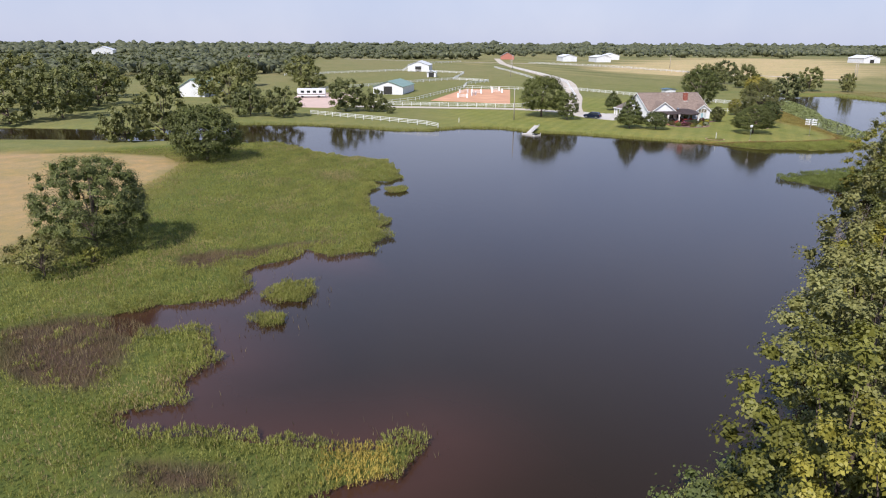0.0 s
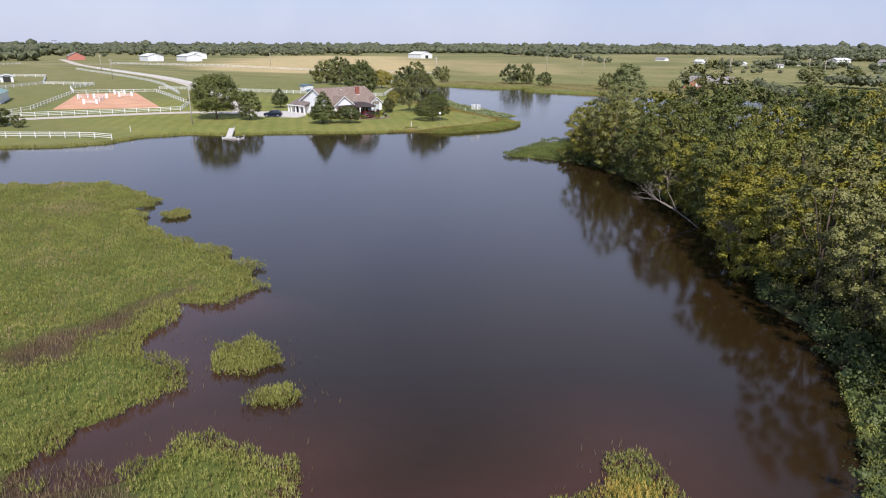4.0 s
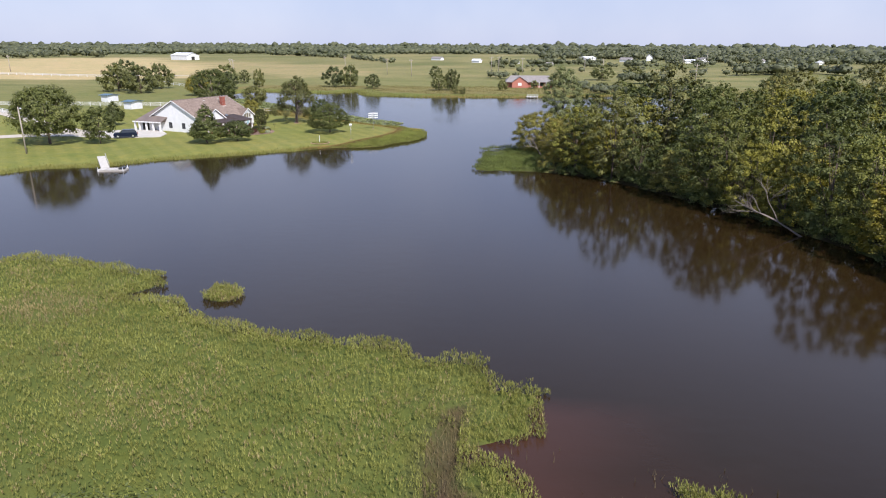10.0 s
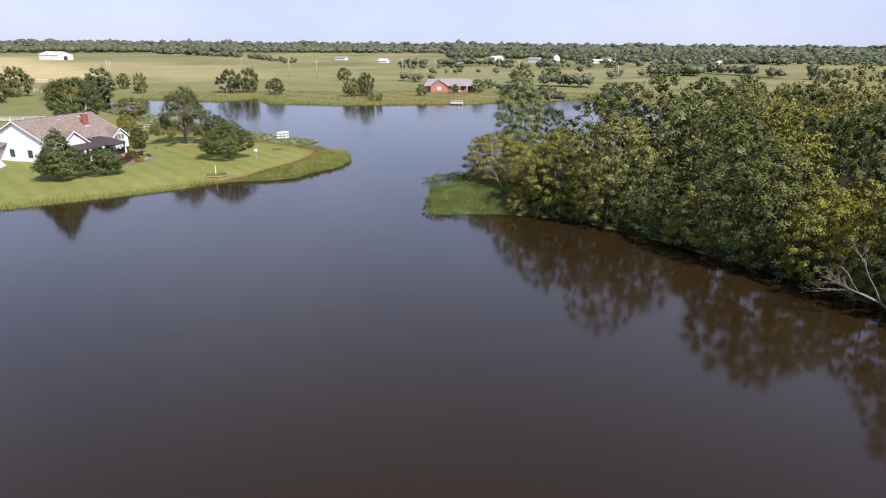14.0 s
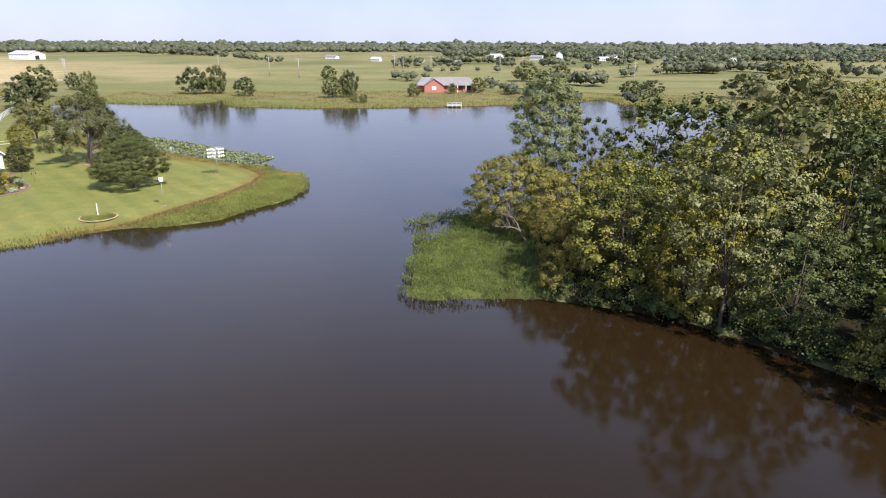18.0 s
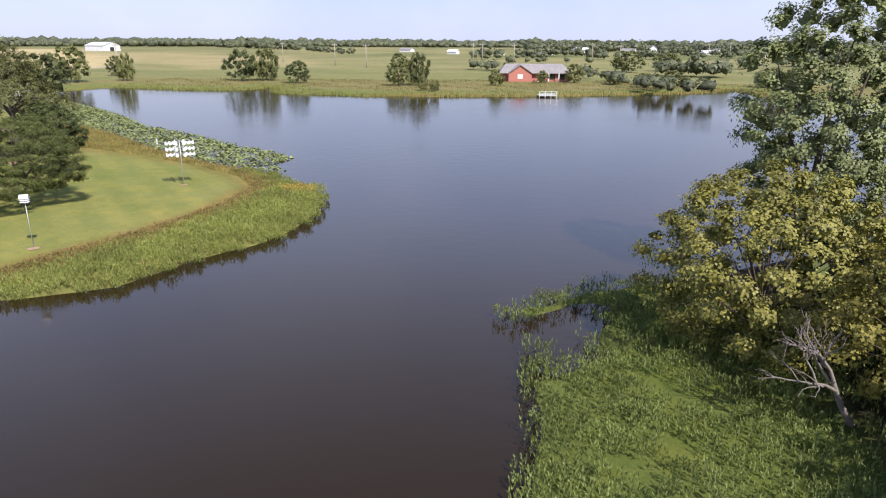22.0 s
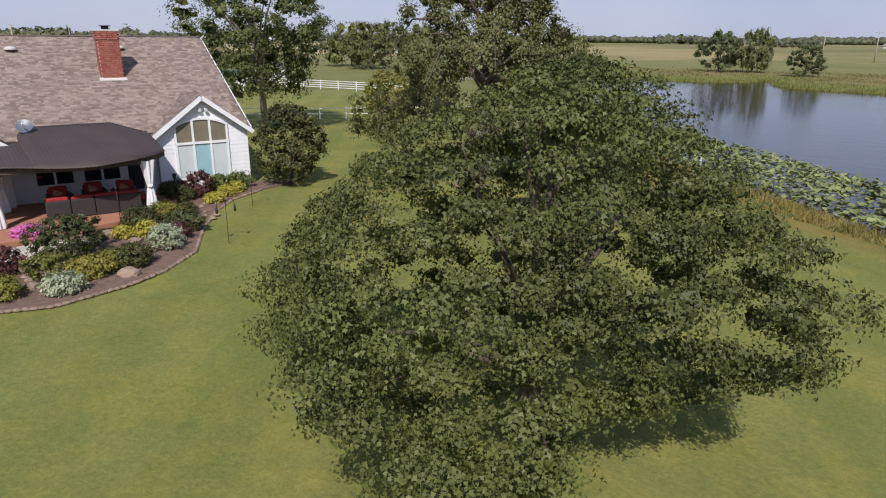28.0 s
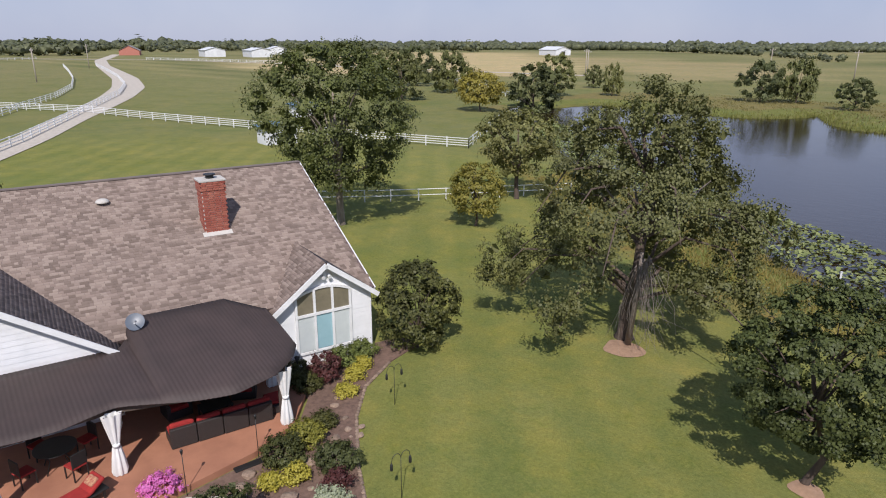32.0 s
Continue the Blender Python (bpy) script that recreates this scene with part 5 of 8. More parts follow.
# ---- the woods on the east bank ----
def build_woods():
    rng = random.Random(21)
    kinds = [(M_WOOD1, "tall", 11, 8.5, 0.4, "yellow-green tree in the bank wood"), (M_WOOD3, "round", 9, 8, 0.4, "bright green tree in the bank wood"), (M_WOOD2, "vase", 14, 9, 1.0, "grey-green tree in the bank wood"),
             (M_MAPLE, "tall", 12, 8.5, 0.4, "dark green tree in the bank wood"), (M_OLIVE, "skirt", 6.5, 7, 0.3, "low yellowing bushy tree at the wood's edge")]
    fine, made = [], []
    for k, (mat, shape, h, w, base, label) in enumerate(kinds):
        fine.append(make_tree(200 + k, "wood_tree", label, (60 + 9 * k, 140), h, w, mat, M_BARK, shape, base, 120, 76, 0.185, 0.08, 0.15, 10, inner=0.6, hearts=11, heart_size=1.05, group="trees of the bank wood"))
        made.append(make_tree(210 + k, "wood_tree", label, (60 + 9 * k, 140), h, w, mat, M_BARK, shape, base, 60, 32, 0.34, 0.12, 0.15, 5, inner=0.6, hearts=9, heart_size=1.0, group="trees of the bank wood"))
    spots = []
    shore = [(29.5, 141.5), (33, 138.5), (41, 129), (48, 119), (53, 110.8), (57, 102), (60, 93.5), (62, 86), (66.5, 81), (69, 75), (72.5, 69), (76.5, 66), (81, 63), (86, 58)]
    for a, b in zip(shore, shore[1:]):
        n = max(1, round(math.dist(a, b) / 4.9))
        for k in range(n):
            f = (k + rng.random() * 0.5) / n
            kinds_here = [0, 1, 4, 1, 2, 3, 4] if a[1] > 78 else [0, 4, 2, 4, 1]
            spots.append((a[0] + (b[0] - a[0]) * f + rng.uniform(-0.4, 1.2), a[1] + (b[1] - a[1]) * f + rng.uniform(-0.5, 1.2), rng.choice(kinds_here), rng.uniform(0.72, 0.98)))
    spots += [(x, y, rng.choice([0, 1, 3]), s) for x, y, s in ((31.5, 143.5, 0.72), (33, 150, 0.75), (33, 156, 0.75), (34.5, 163, 0.75), (35, 170, 0.75))]
    front = len(spots)
    tries = 0
    while len(spots) < 140 and tries < 9000:
        tries += 1
        x, y = rng.uniform(30, 125), rng.uniform(42, 250)
        inner = x - np.interp(y, [40, 62, 80, 93, 110, 128, 140, 170, 181, 197, 226, 262], [78, 72, 70, 64, 57, 46, 36, 33, 46, 70, 89, 97])
        if inner < 3 or (y < 66 and x < 74 + (66 - y) * 0.9) or math.hypot(x - 86, y - 46) < 7:
            continue
        if min(math.hypot(x - a, y - b) for a, b, *_ in spots) < 5.0 + 0.045 * inner:
            continue
        spots.append((x, y, rng.choice([0, 1, 0, 1, 2, 3, 3]), rng.uniform(0.75, 1.12)))
    for k, (x, y, p, s) in enumerate(spots):
        m = pose(x, y, ground_z(x, y) - 0.05, 0, 0, rng.uniform(0, 360))
        pool = fine if k < front else made
        s *= float(np.interp(y, [60, 80, 105, 150], [1.0, 1.12, 1.2, 1.1]))
        at = k if k < front else k - front
        if at < len(pool):
            p, t = at, pool[at]
            t.matrix_world = m
        else:
            t = copy_thing(pool[p], m)
        t.scale = (s * rng.uniform(0.9, 1.15), s * rng.uniform(0.9, 1.15), s * rng.uniform(0.9, 1.12))


build_woods()


def bank_scrub():
    """Low leafy scrub hanging over the water along the wooded bank."""
    rng = np.random.default_rng(23)
    line = SHORE_WOODS[24:37]
    C = []
    for a, b in zip(line, line[1:]):
        n = int(math.dist(a, b) / 0.25)
        f = rng.uniform(0, 1, n)[:, None]
        C.append(np.array(a) + f * np.subtract(b, a) + rng.normal(0, 0.55, (n, 2)) + np.array([1.0, 0.55]) * rng.uniform(0.3, 2.4, (n, 1)))
    C = np.concatenate(C)
    C = np.c_[C, rng.uniform(0.1, 1.5, len(C))]
    R = rng.uniform(0.5, 1.1, len(C))
    v, f = leaf_cloud(rng, C, R, 50, 0.19, np.array([70, 150, -20]), 0.8, 0.4)
    v2, f2 = clump_hearts(rng, C, R, 5, 0.8)
    v, f = np.concatenate([v, v2]), np.concatenate([f, f2 + len(v)])
    v[:, 2] = np.maximum(v[:, 2], 0.03)
    # the shade at the bank's foot is in this leaf colour
    stuff("bank_scrub", v, f, M_SHADELEAF, "leafy scrub hanging over the water's edge", "scrub")


def undergrowth():
    """Shrubs added to fill the wood below the crowns, coloured dark for shade."""
    rng = np.random.default_rng(24)
    P = np.c_[rng.uniform(24, 112, 5200), rng.uniform(52, 240, 5200)]
    x, y = P.T
    depth = x - np.interp(y, [40, 62, 80, 93, 110, 128, 140, 170, 181, 197, 226, 262], [78, 70, 67, 61, 54, 43, 28, 28, 46, 70, 89, 97])
    P = P[(depth > 0.5) & (depth < 30) & (offshore(P) > 1.2) & ~((y < 66) & (x < 72 + (66 - y) * 0.9))][:900]
    C = np.c_[P, ground_zs(P) + rng.uniform(0.4, 2.4, len(P))]
    R = rng.uniform(1.0, 1.9, len(P))
    v, f = leaf_cloud(rng, C, R, 40, 0.28, np.array([60, 140, -30]), 0.8, 0.3)
    v2, f2 = clump_hearts(rng, C, R, 10, 0.8, 1.2)
    stuff("undergrowth", np.concatenate([v, v2]), np.concatenate([f, f2 + len(v)]), M_SHADELEAF, "shrubs on the floor of the wood, darkened for shade", "scrub")


bank_scrub()
undergrowth()
make_tree(130, "cottonwood_tree", "tall grey-green cottonwood rising above the wood", (29.3, 168.5), 16.2, 8.4, M_COTTON, M_BARK, "tall", 2.4, 140, 200, 0.175, 0.1, 0.28, 8, 0.5, hearts=13, group="trees of the bank wood")
make_tree(131, "yellow_tree", "yellowing bushy tree above the reed spit", (24.6, 161), 8.2, 10.0, M_OLIVE, M_BARK, "round", 0.2, 160, 170, 0.16, 0.07, 0.12, 40, 0.5, hearts=7, group="trees of the bank wood")
make_tree(132, "yellow_tree", "yellowing bushy tree with bare lower branches", (28.4, 154.2), 6.8, 8.2, M_OLIVE, M_BARK, "round", 0.8, 110, 170, 0.16, 0.07, 0.12, 50, 0.4, hearts=4, group="trees of the bank wood")
make_tree(133, "yellow_tree", "low yellow-green thicket above the reed spit", (28.2, 147.2), 6.2, 7.2, M_OLIVE, M_BARK, "dome", 0.4, 100, 150, 0.15, 0.075, 0.1, 40, 0.4, hearts=4, group="trees of the bank wood")
make_tree(134, "yellow_bush", "small bright yellow-green bush on the bank", (25.4, 142.6), 2.3, 3.2, M_YELLOW, M_BARK, "round", 0.2, 34, 130, 0.13, 0.1, 0.05, 16, 0.4, hearts=4, group="trees of the bank wood")


def build_far_woods():
    """Woods along the horizon and hedgerows between the fields, too far to count."""
    rng = np.random.default_rng(31)
    C, R = [], []

    def band(n, r0, r1, a0, a1, h0, h1):
        a = np.radians(rng.uniform(a0, a1, n))
        r = rng.uniform(r0, r1, n)
        x, y = 15 + r * np.sin(a), 90 + r * np.cos(a)
        h = rng.uniform(h0, h1, n)
        C.append(np.c_[x, y, h])

    def row(a, b, step, h0, h1, wide=3.0):
        n = max(2, int(math.dist(a, b) / step))
        f = rng.uniform(0, 1, n)[:, None]
        C.append(np.c_[np.array(a) + f * np.subtract(b, a) + rng.normal(0, wide, (n, 2)), rng.uniform(h0, h1, n)])

    band(4600, 1000, 1420, -112, 76, 7, 11)
    band(3000, 1420, 2200, -112, 76, 10, 14)
    band(1100, 2200, 3700, -112, 76, 15, 21)
    band(2300, 640, 1000, 12, 76, 4, 9)
    band(500, 720, 1000, 2, 14, 6, 10)
    band(240, 760, 1050, -75, -35, 8, 13)
    band(620, 330, 700, -112, -80, 8, 14)
    band(300, 620, 1000, -80, -62, 7, 11)
    # hedges and thickets between the fields
    for a, b, step, h0, h1 in (((43, 370), (60, 292), 3, 3, 5), ((72, 386), (94, 380), 1.6, 6, 9), ((157, 470), (186, 482), 1.6, 6, 10), ((1, 425), (14, 405), 2.5, 4, 6), ((76, 299), (91, 300), 3.5, 4, 6),
                               ((170, 520), (182, 487), 3, 6, 9), ((205, 505), (226, 439), 3.4, 6, 10), ((-10, 540), (60, 556), 6, 4, 7), ((60, 556), (146, 577), 5, 4, 8),
                               ((146, 577), (330, 700), 5, 6, 9), ((-190, 800), (-86, 605), 9, 4, 7), ((-330, 940), (-190, 800), 7, 6, 10), ((20, 480), (120, 500), 12, 4, 8), ((120, 440), (260, 560), 7, 6, 10),
                               ((230, 440), (330, 380), 4, 7, 11), ((-8, 600), (200, 660), 5, 6, 10)):
        row(a, b, step, h0, h1)
    T = np.concatenate(C)
    P = T[:, :2]
    T[:, 2] *= np.where(np.hypot(P[:, 0] - 15, P[:, 1] - 90) > 620, 0.5 + 0.9 * field_noise(P, 0.012, 3.0), 0.8) * rng.uniform(0.65, 1.0, len(T))
    g = np.interp(np.hypot(P[:, 0] + 20, P[:, 1] - 180), [100, 400, 700], [1.5, 3.4, 4.2])
    near = np.hypot(P[:, 0] - 15, P[:, 1] - 90) < 1000
    bm = bmesh.new()
    bmesh.ops.create_icosphere(bm, subdivisions=1, radius=1.0)
    ball = np.array([v.co[:] for v in bm.verts])
    tri = np.array([[v.index for v in f.verts] for f in bm.faces])
    bm.free()
    k = len(ball)
    wide = T[:, 2] * rng.uniform(0.5, 0.95, len(T))
    parts, faces, at = [], [], 0
    for mask in (~near, near):
        n, t, w = mask.sum(), T[mask, 2], wide[mask]
        size = 1.0 if mask is not near else 0.78
        q = ball[None] * rng.uniform(0.68, 1.25, (n, k, 1)) * np.stack([w, w * rng.uniform(0.8, 1.2, n), t * 0.5], 1)[:, None] * size
        q += np.c_[P[mask], g[mask] + t * 0.42][:, None]
        faces.append((tri[None] + at + (np.arange(n) * k)[:, None, None]).reshape(-1, 3))
        parts.append(q.reshape(-1, 3))
        at += n * k
    j = np.repeat(np.flatnonzero(near), 18)
    off = unit(rng.normal(0, 1, (len(j), 3))) * rng.uniform(0.72, 1.02, (len(j), 1))
    c = np.c_[P[j] + off[:, :2] * wide[j][:, None], g[j] + T[j, 2] * (0.5 + 0.5 * off[:, 2])]
    n = unit(off + rng.normal(0, 0.4, off.shape) + np.array([0, 0, 0.5]))
    a = unit(np.cross(n, rng.normal(0, 1, n.shape)))
    b = np.cross(n, a)
    ln = (T[j, 2] * rng.uniform(0.12, 0.24, len(j)))[:, None]
    v = np.stack([c - a * ln - b * ln * 0.5, c + a * ln - b * ln * 0.6, c + b * ln], 1).reshape(-1, 3)
    parts.append(v)
    faces.append(at + np.arange(len(v)).reshape(-1, 3))
    stuff("far_woods", np.concatenate(parts), np.concatenate(faces), M_FARWOOD, "distant green woods along the horizon", "woods")


build_far_woods()
# ---- the house: x along the front, y inward, z from the lawn ----
HOUSE = pose(-46.2, 186.85, 0.8, 0, 0, 76.8)
HOUSE_LINE = HOUSE @ pose(0.2, -0.15, 0, 0, 0, -4.5) @ pose(-0.2, 0.4, 0)
house = thing("house", "white ranch house with a weathered brown shingle roof", "house", HOUSE_LINE)
W0, W1, DEPTH = -15.0, 2.2, 15.7
EAVE, RIDGE_Z, RIDGE_Y = 2.95, 7.2, 7.85
PITCH = (RIDGE_Z - EAVE) / (RIDGE_Y + 0.35)


def slab(a, b, c, d, thick):
    """A sloped slab from its four upper corners, counted so that its upper side looks outward."""
    bm = bmesh.new()
    n = (Vector(b) - Vector(a)).cross(Vector(d) - Vector(a)).normalized()
    up = [bm.verts.new(p) for p in (a, b, c, d)]
    lo = [bm.verts.new(Vector(p) - n * thick) for p in (a, b, c, d)]
    bm.faces.new(up)
    bm.faces.new(lo[::-1])
    for i in range(4):
        bm.faces.new((up[(i + 1) % 4], up[i], lo[i], lo[(i + 1) % 4]))
    bmesh.ops.recalc_face_normals(bm, faces=bm.faces)
    return bm


def beam(a, b, w, h):
    """A straight square bar between two places."""
    a, b = Vector(a), Vector(b)
    d = (b - a).normalized()
    s = d.cross(Vector((0, 0, 1)))
    s = (s if s.length > 1e-3 else Vector((1, 0, 0))).normalized()
    u = s.cross(d)
    bm = bmesh.new()
    ring = [[bm.verts.new(p + s * w * i / 2 + u * h * j / 2) for i, j in ((-1, -1), (1, -1), (1, 1), (-1, 1))] for p in (a, b)]
    bm.faces.new(ring[0][::-1])
    bm.faces.new(ring[1])
    for k in range(4):
        bm.faces.new((ring[0][k], ring[0][(k + 1) % 4], ring[1][(k + 1) % 4], ring[1][k]))
    bmesh.ops.recalc_face_normals(bm, faces=bm.faces)
    return bm


shingle_rng = np.random.default_rng(7)
SHINGLE = mesh_np("shingle", [(0.004, 0, 0.018), (0.316, 0, 0.018), (0.316, 0.19, 0.006), (0.004, 0.19, 0.006), (0.004, 0, 0.0), (0.316, 0, 0.0)], [(0, 1, 2, 3), (4, 5, 1, 0)])
SHINGLE.materials.append(M_SHINGLE)


def shingled(parent, origin, u, v, width, length, clip=None, single=None):
    """Courses of shingle tabs over a slope. single: where they are built one by one."""
    u, v = np.array(u, float), np.array(v, float)
    u, v = u / np.linalg.norm(u), v / np.linalg.norm(v)
    n = np.cross(u, v)
    tabs, widths, alone = [], [], 0
    for r in range(int(length / 0.145)):
        b, end = r * 0.145, shingle_rng.uniform(-0.3, 0.0)
        while end < width:
            a, wide = end, shingle_rng.choice((0.14, 0.18, 0.22, 0.3))
            end += wide
            if a < -0.02 or a > width - 0.8 * wide or (clip and not clip(a + wide / 2, b)):
                continue
            o = np.array(origin) + u * a + v * b + n * (0.006 + shingle_rng.uniform(0, 0.006))
            if single and single(a, b) and alone < 300:
                ob = new("shingle", SHINGLE)
                ob.parent = parent
                ob.matrix_basis = Matrix(((u[0], v[0], n[0], o[0]), (u[1], v[1], n[1], o[1]), (u[2], v[2], n[2], o[2]), (0, 0, 0, 1))) @ Matrix.Diagonal((wide / 0.32, 1, 1, 1))
                alone += 1
            else:
                tabs.append(o)
                widths.append(wide)
    base = np.array([(0.004, 0, 0.018), (0.316, 0, 0.018), (0.316, 0.19, 0.006), (0.004, 0.19, 0.006), (0.004, 0, 0.0), (0.316, 0, 0.0)])
    local = base[:, :1] * u + base[:, 1:2] * v + base[:, 2:] * n
    spread = base[None, :, :1] * (np.array(widths)[:, None, None] / 0.32 - 1) * u
    V = (np.array(tabs)[:, None] + local[None] + spread).reshape(-1, 3)
    F = (np.array([(0, 1, 2, 3), (4, 5, 1, 0)])[None] + 6 * np.arange(len(tabs))[:, None, None]).reshape(-1, 4)
    ob = part("shingles", mesh_np("shingles", V, F), M_SHINGLE, parent)
    ob["kind"] = "stuff"


def siding(parent, x0, x1, y, z0, z1, clip=None, step=0.2):
    """Lapped boards on a wall that looks to -y; clip gives the ends of a board at its height."""
    n = int((z1 - z0) / step)
    for k in range(n):
        z = z0 + k * step
        a, b = clip(z + step) if clip else (x0, x1)
        if b - a < 0.2:
            continue
        bm = bmesh.new()
        q = [bm.verts.new(p) for p in ((a, y - 0.016, z), (b, y - 0.016, z), (b, y - 0.006, z + step), (a, y - 0.006, z + step), (a, y, z), (b, y, z))]
        for f in ((0, 1, 2, 3), (4, 5, 1, 0)):
            bm.faces.new([q[i] for i in f])
        part("board", bm, M_SIDING, parent)


wall_main = part("wall", prism([(0, -0.3), (0, EAVE), (RIDGE_Y, RIDGE_Z - 0.2), (DEPTH, EAVE), (DEPTH, -0.3)], (W0, W1), "x"), M_SIDING, house)
roof_front = part("roof", slab((W0 - 0.4, -0.35, EAVE), (W1 + 0.35, -0.35, EAVE), (W1 + 0.35, RIDGE_Y, RIDGE_Z), (W0 - 0.4, RIDGE_Y, RIDGE_Z), 0.16), M_ROOFBASE, house)
roof_back = part("roof", slab((W1 + 0.35, DEPTH + 0.35, EAVE), (W0 - 0.4, DEPTH + 0.35, EAVE), (W0 - 0.4, RIDGE_Y, RIDGE_Z), (W1 + 0.35, RIDGE_Y, RIDGE_Z), 0.16), M_ROOFBASE, house)
SLOPE = math.hypot(RIDGE_Y + 0.35, RIDGE_Z - EAVE)
part("ridge_cap", beam((W0 - 0.4, RIDGE_Y, RIDGE_Z + 0.015), (W1 + 0.35, RIDGE_Y, RIDGE_Z + 0.015), 0.3, 0.05), M_ROOF_BROWN, house)
for x in (W0 - 0.42, W1 + 0.37):
    part("fascia", beam((x, -0.36, EAVE - 0.1), (x, RIDGE_Y, RIDGE_Z - 0.1), 0.05, 0.2), M_WHITE, house)
    part("fascia", beam((x, DEPTH + 0.36, EAVE - 0.1), (x, RIDGE_Y, RIDGE_Z - 0.1), 0.05, 0.2), M_WHITE, house)
part("gutter", beam((W0 - 0.4, -0.42, EAVE - 0.08), (-13.9, -0.42, EAVE - 0.08), 0.1, 0.12), M_WHITE, house)

for x0, w, z1, y0, name in ((0.2, 2.12, 4.55, -0.4, "window"), (-11.2, 3.4, 5.35, -0.75, "wing")):
    wall = part("wall", prism([(x0 - w, -0.3), (x0 - w, EAVE), (x0, z1 - 0.16), (x0 + w, EAVE), (x0 + w, -0.3)], (y0 - 0.05, 0.5), "y"), M_SIDING, house)
    e = EAVE - 0.14
    k = (z1 - e) / (w + 0.22)
    yb = (z1 - EAVE) / PITCH - 0.2
    siding(wall, 0, 0, y0 - 0.05, -0.05, z1 - 0.3, lambda z, x0=x0, w=w, k=k, z1=z1: (x0 - min(w, (z1 - 0.16 - z) / k), x0 + min(w, (z1 - 0.16 - z) / k)))
    for s in (-1, 1):
        xe = x0 + s * (w + 0.22)
        q = [(xe, y0 - 0.4, e), (x0, y0 - 0.4, z1), (x0, yb, z1), (xe, -0.15, e)]
        roof = part("roof", slab(*(q if s < 0 else q[::-1]), 0.14), M_ROOFBASE, house)
        run = math.hypot(w + 0.22, z1 - e)
        deep = yb - y0 + 0.4
        edge = y0 - 0.4
        low = -0.15 - edge
        if s < 0:
            shingled(roof, (xe, yb, e), (0, -1, 0), (x0 - xe, 0, z1 - e), deep, run, lambda a, b, d=deep, low=low, run=run: a > (d - low) * (1 - b / run) - 0.1)
        else:
            shingled(roof, (xe, edge, e), (0, 1, 0), (x0 - xe, 0, z1 - e), deep, run, lambda a, b, d=deep, low=low, run=run: a < low + (d - low) * b / run + 0.1)
        part("fascia", beam((xe - s * 0.02, y0 - 0.42, e - 0.06), (x0, y0 - 0.42, z1 - 0.06), 0.05, 0.2), M_WHITE, house)
        part("valley_flashing", beam((x0, yb + 0.1, z1 + 0.03), (xe, -0.3, e + 0.13), 0.16, 0.02), M_CONCRETE, house)

shingled(roof_front, (W0 - 0.4, -0.35, EAVE), (1, 0, 0), (0, RIDGE_Y + 0.35, RIDGE_Z - EAVE), W1 - W0 + 0.75, SLOPE, None, lambda a, b: 12.0 < a < 16.4 and 4.6 < b < 8.4)


def chimney():
    x0, x1, y0, y1, z0, z1 = -3.3, -2.3, 3.95, 4.75, 4.75, 7.42
    stack = part("chimney", box(x0 + 0.02, y0 + 0.02, z0, x1 - 0.02, y1 - 0.02, z1), M_CONCRETE, house, "red brick chimney")
    me = bpy.data.meshes.new("brick")
    bm = box(0, 0, 0, 0.235, 0.1, 0.083, 0.006)
    bm.to_mesh(me)
    bm.free()
    me.materials.append(M_BRICK)
    for r in range(28):
        z = z0 + r * 0.0955
        shift = 0.12 * (r % 2)
        out = 0.03 if r > 23 else 0.0
        for n, start, turn in ((4, (x0 - out, y0 - out), 0), (3, (x1 + out, y0 - out), 90), (3, (x0 - out, y1 + out), -90)):
            for k in range(n):
                a = k * 0.25 + (shift if n == 4 else 0.12 - shift) * 0.4
                ob = new("brick", me)
                ob.parent = stack
                ob.matrix_basis = pose(start[0], start[1], z, 0, 0, turn) @ pose(a, -0.012 + 0.004 * ((r * 7 + k * 3) % 3), 0)
    part("cap", box(x0 - 0.06, y0 - 0.06, z1 + 0.0, x1 + 0.06, y1 + 0.06, z1 + 0.09, 0.02), M_CONCRETE, stack, "pale mortar cap")
    bm = bmesh.new()
    tube(bm, [(-2.8, 4.35, z1 + 0.08), (-2.8, 4.35, z1 + 0.24)], [0.17, 0.17], 12)
    tube(bm, [(-2.8, 4.35, z1 + 0.24), (-2.8, 4.35, z1 + 0.28)], [0.27, 0.25], 12)
    part("flue", bm, M_BLACK, stack, "black metal flue")
    part("flashing", slab((x0 - 0.12, y0 - 0.22, EAVE + (y0 + 0.13) * PITCH + 0.05), (x1 + 0.12, y0 - 0.22, EAVE + (y0 + 0.13) * PITCH + 0.05), (x1 + 0.12, y0 + 0.02, EAVE + (y0 + 0.37) * PITCH + 0.05), (x0 - 0.12, y0 + 0.02, EAVE + (y0 + 0.37) * PITCH + 0.05), 0.04), M_CONCRETE, stack)


chimney()


def roof_vent(x, y):
    bm = bmesh.new()
    bmesh.ops.create_uvsphere(bm, u_segments=16, v_segments=8, radius=0.28)
    for v in bm.verts:
        v.co.z = max(v.co.z, -0.05) * 0.55
    for f in bm.faces:
        f.smooth = True
    bmesh.ops.transform(bm, matrix=pose(x, y, EAVE + (y + 0.35) * PITCH + 0.1), verts=bm.verts)
    part("roof_vent", bm, M_CONCRETE, house, "pale round roof vent")


roof_vent(-2.0, 6.5)
roof_vent(-6.85, 6.4)


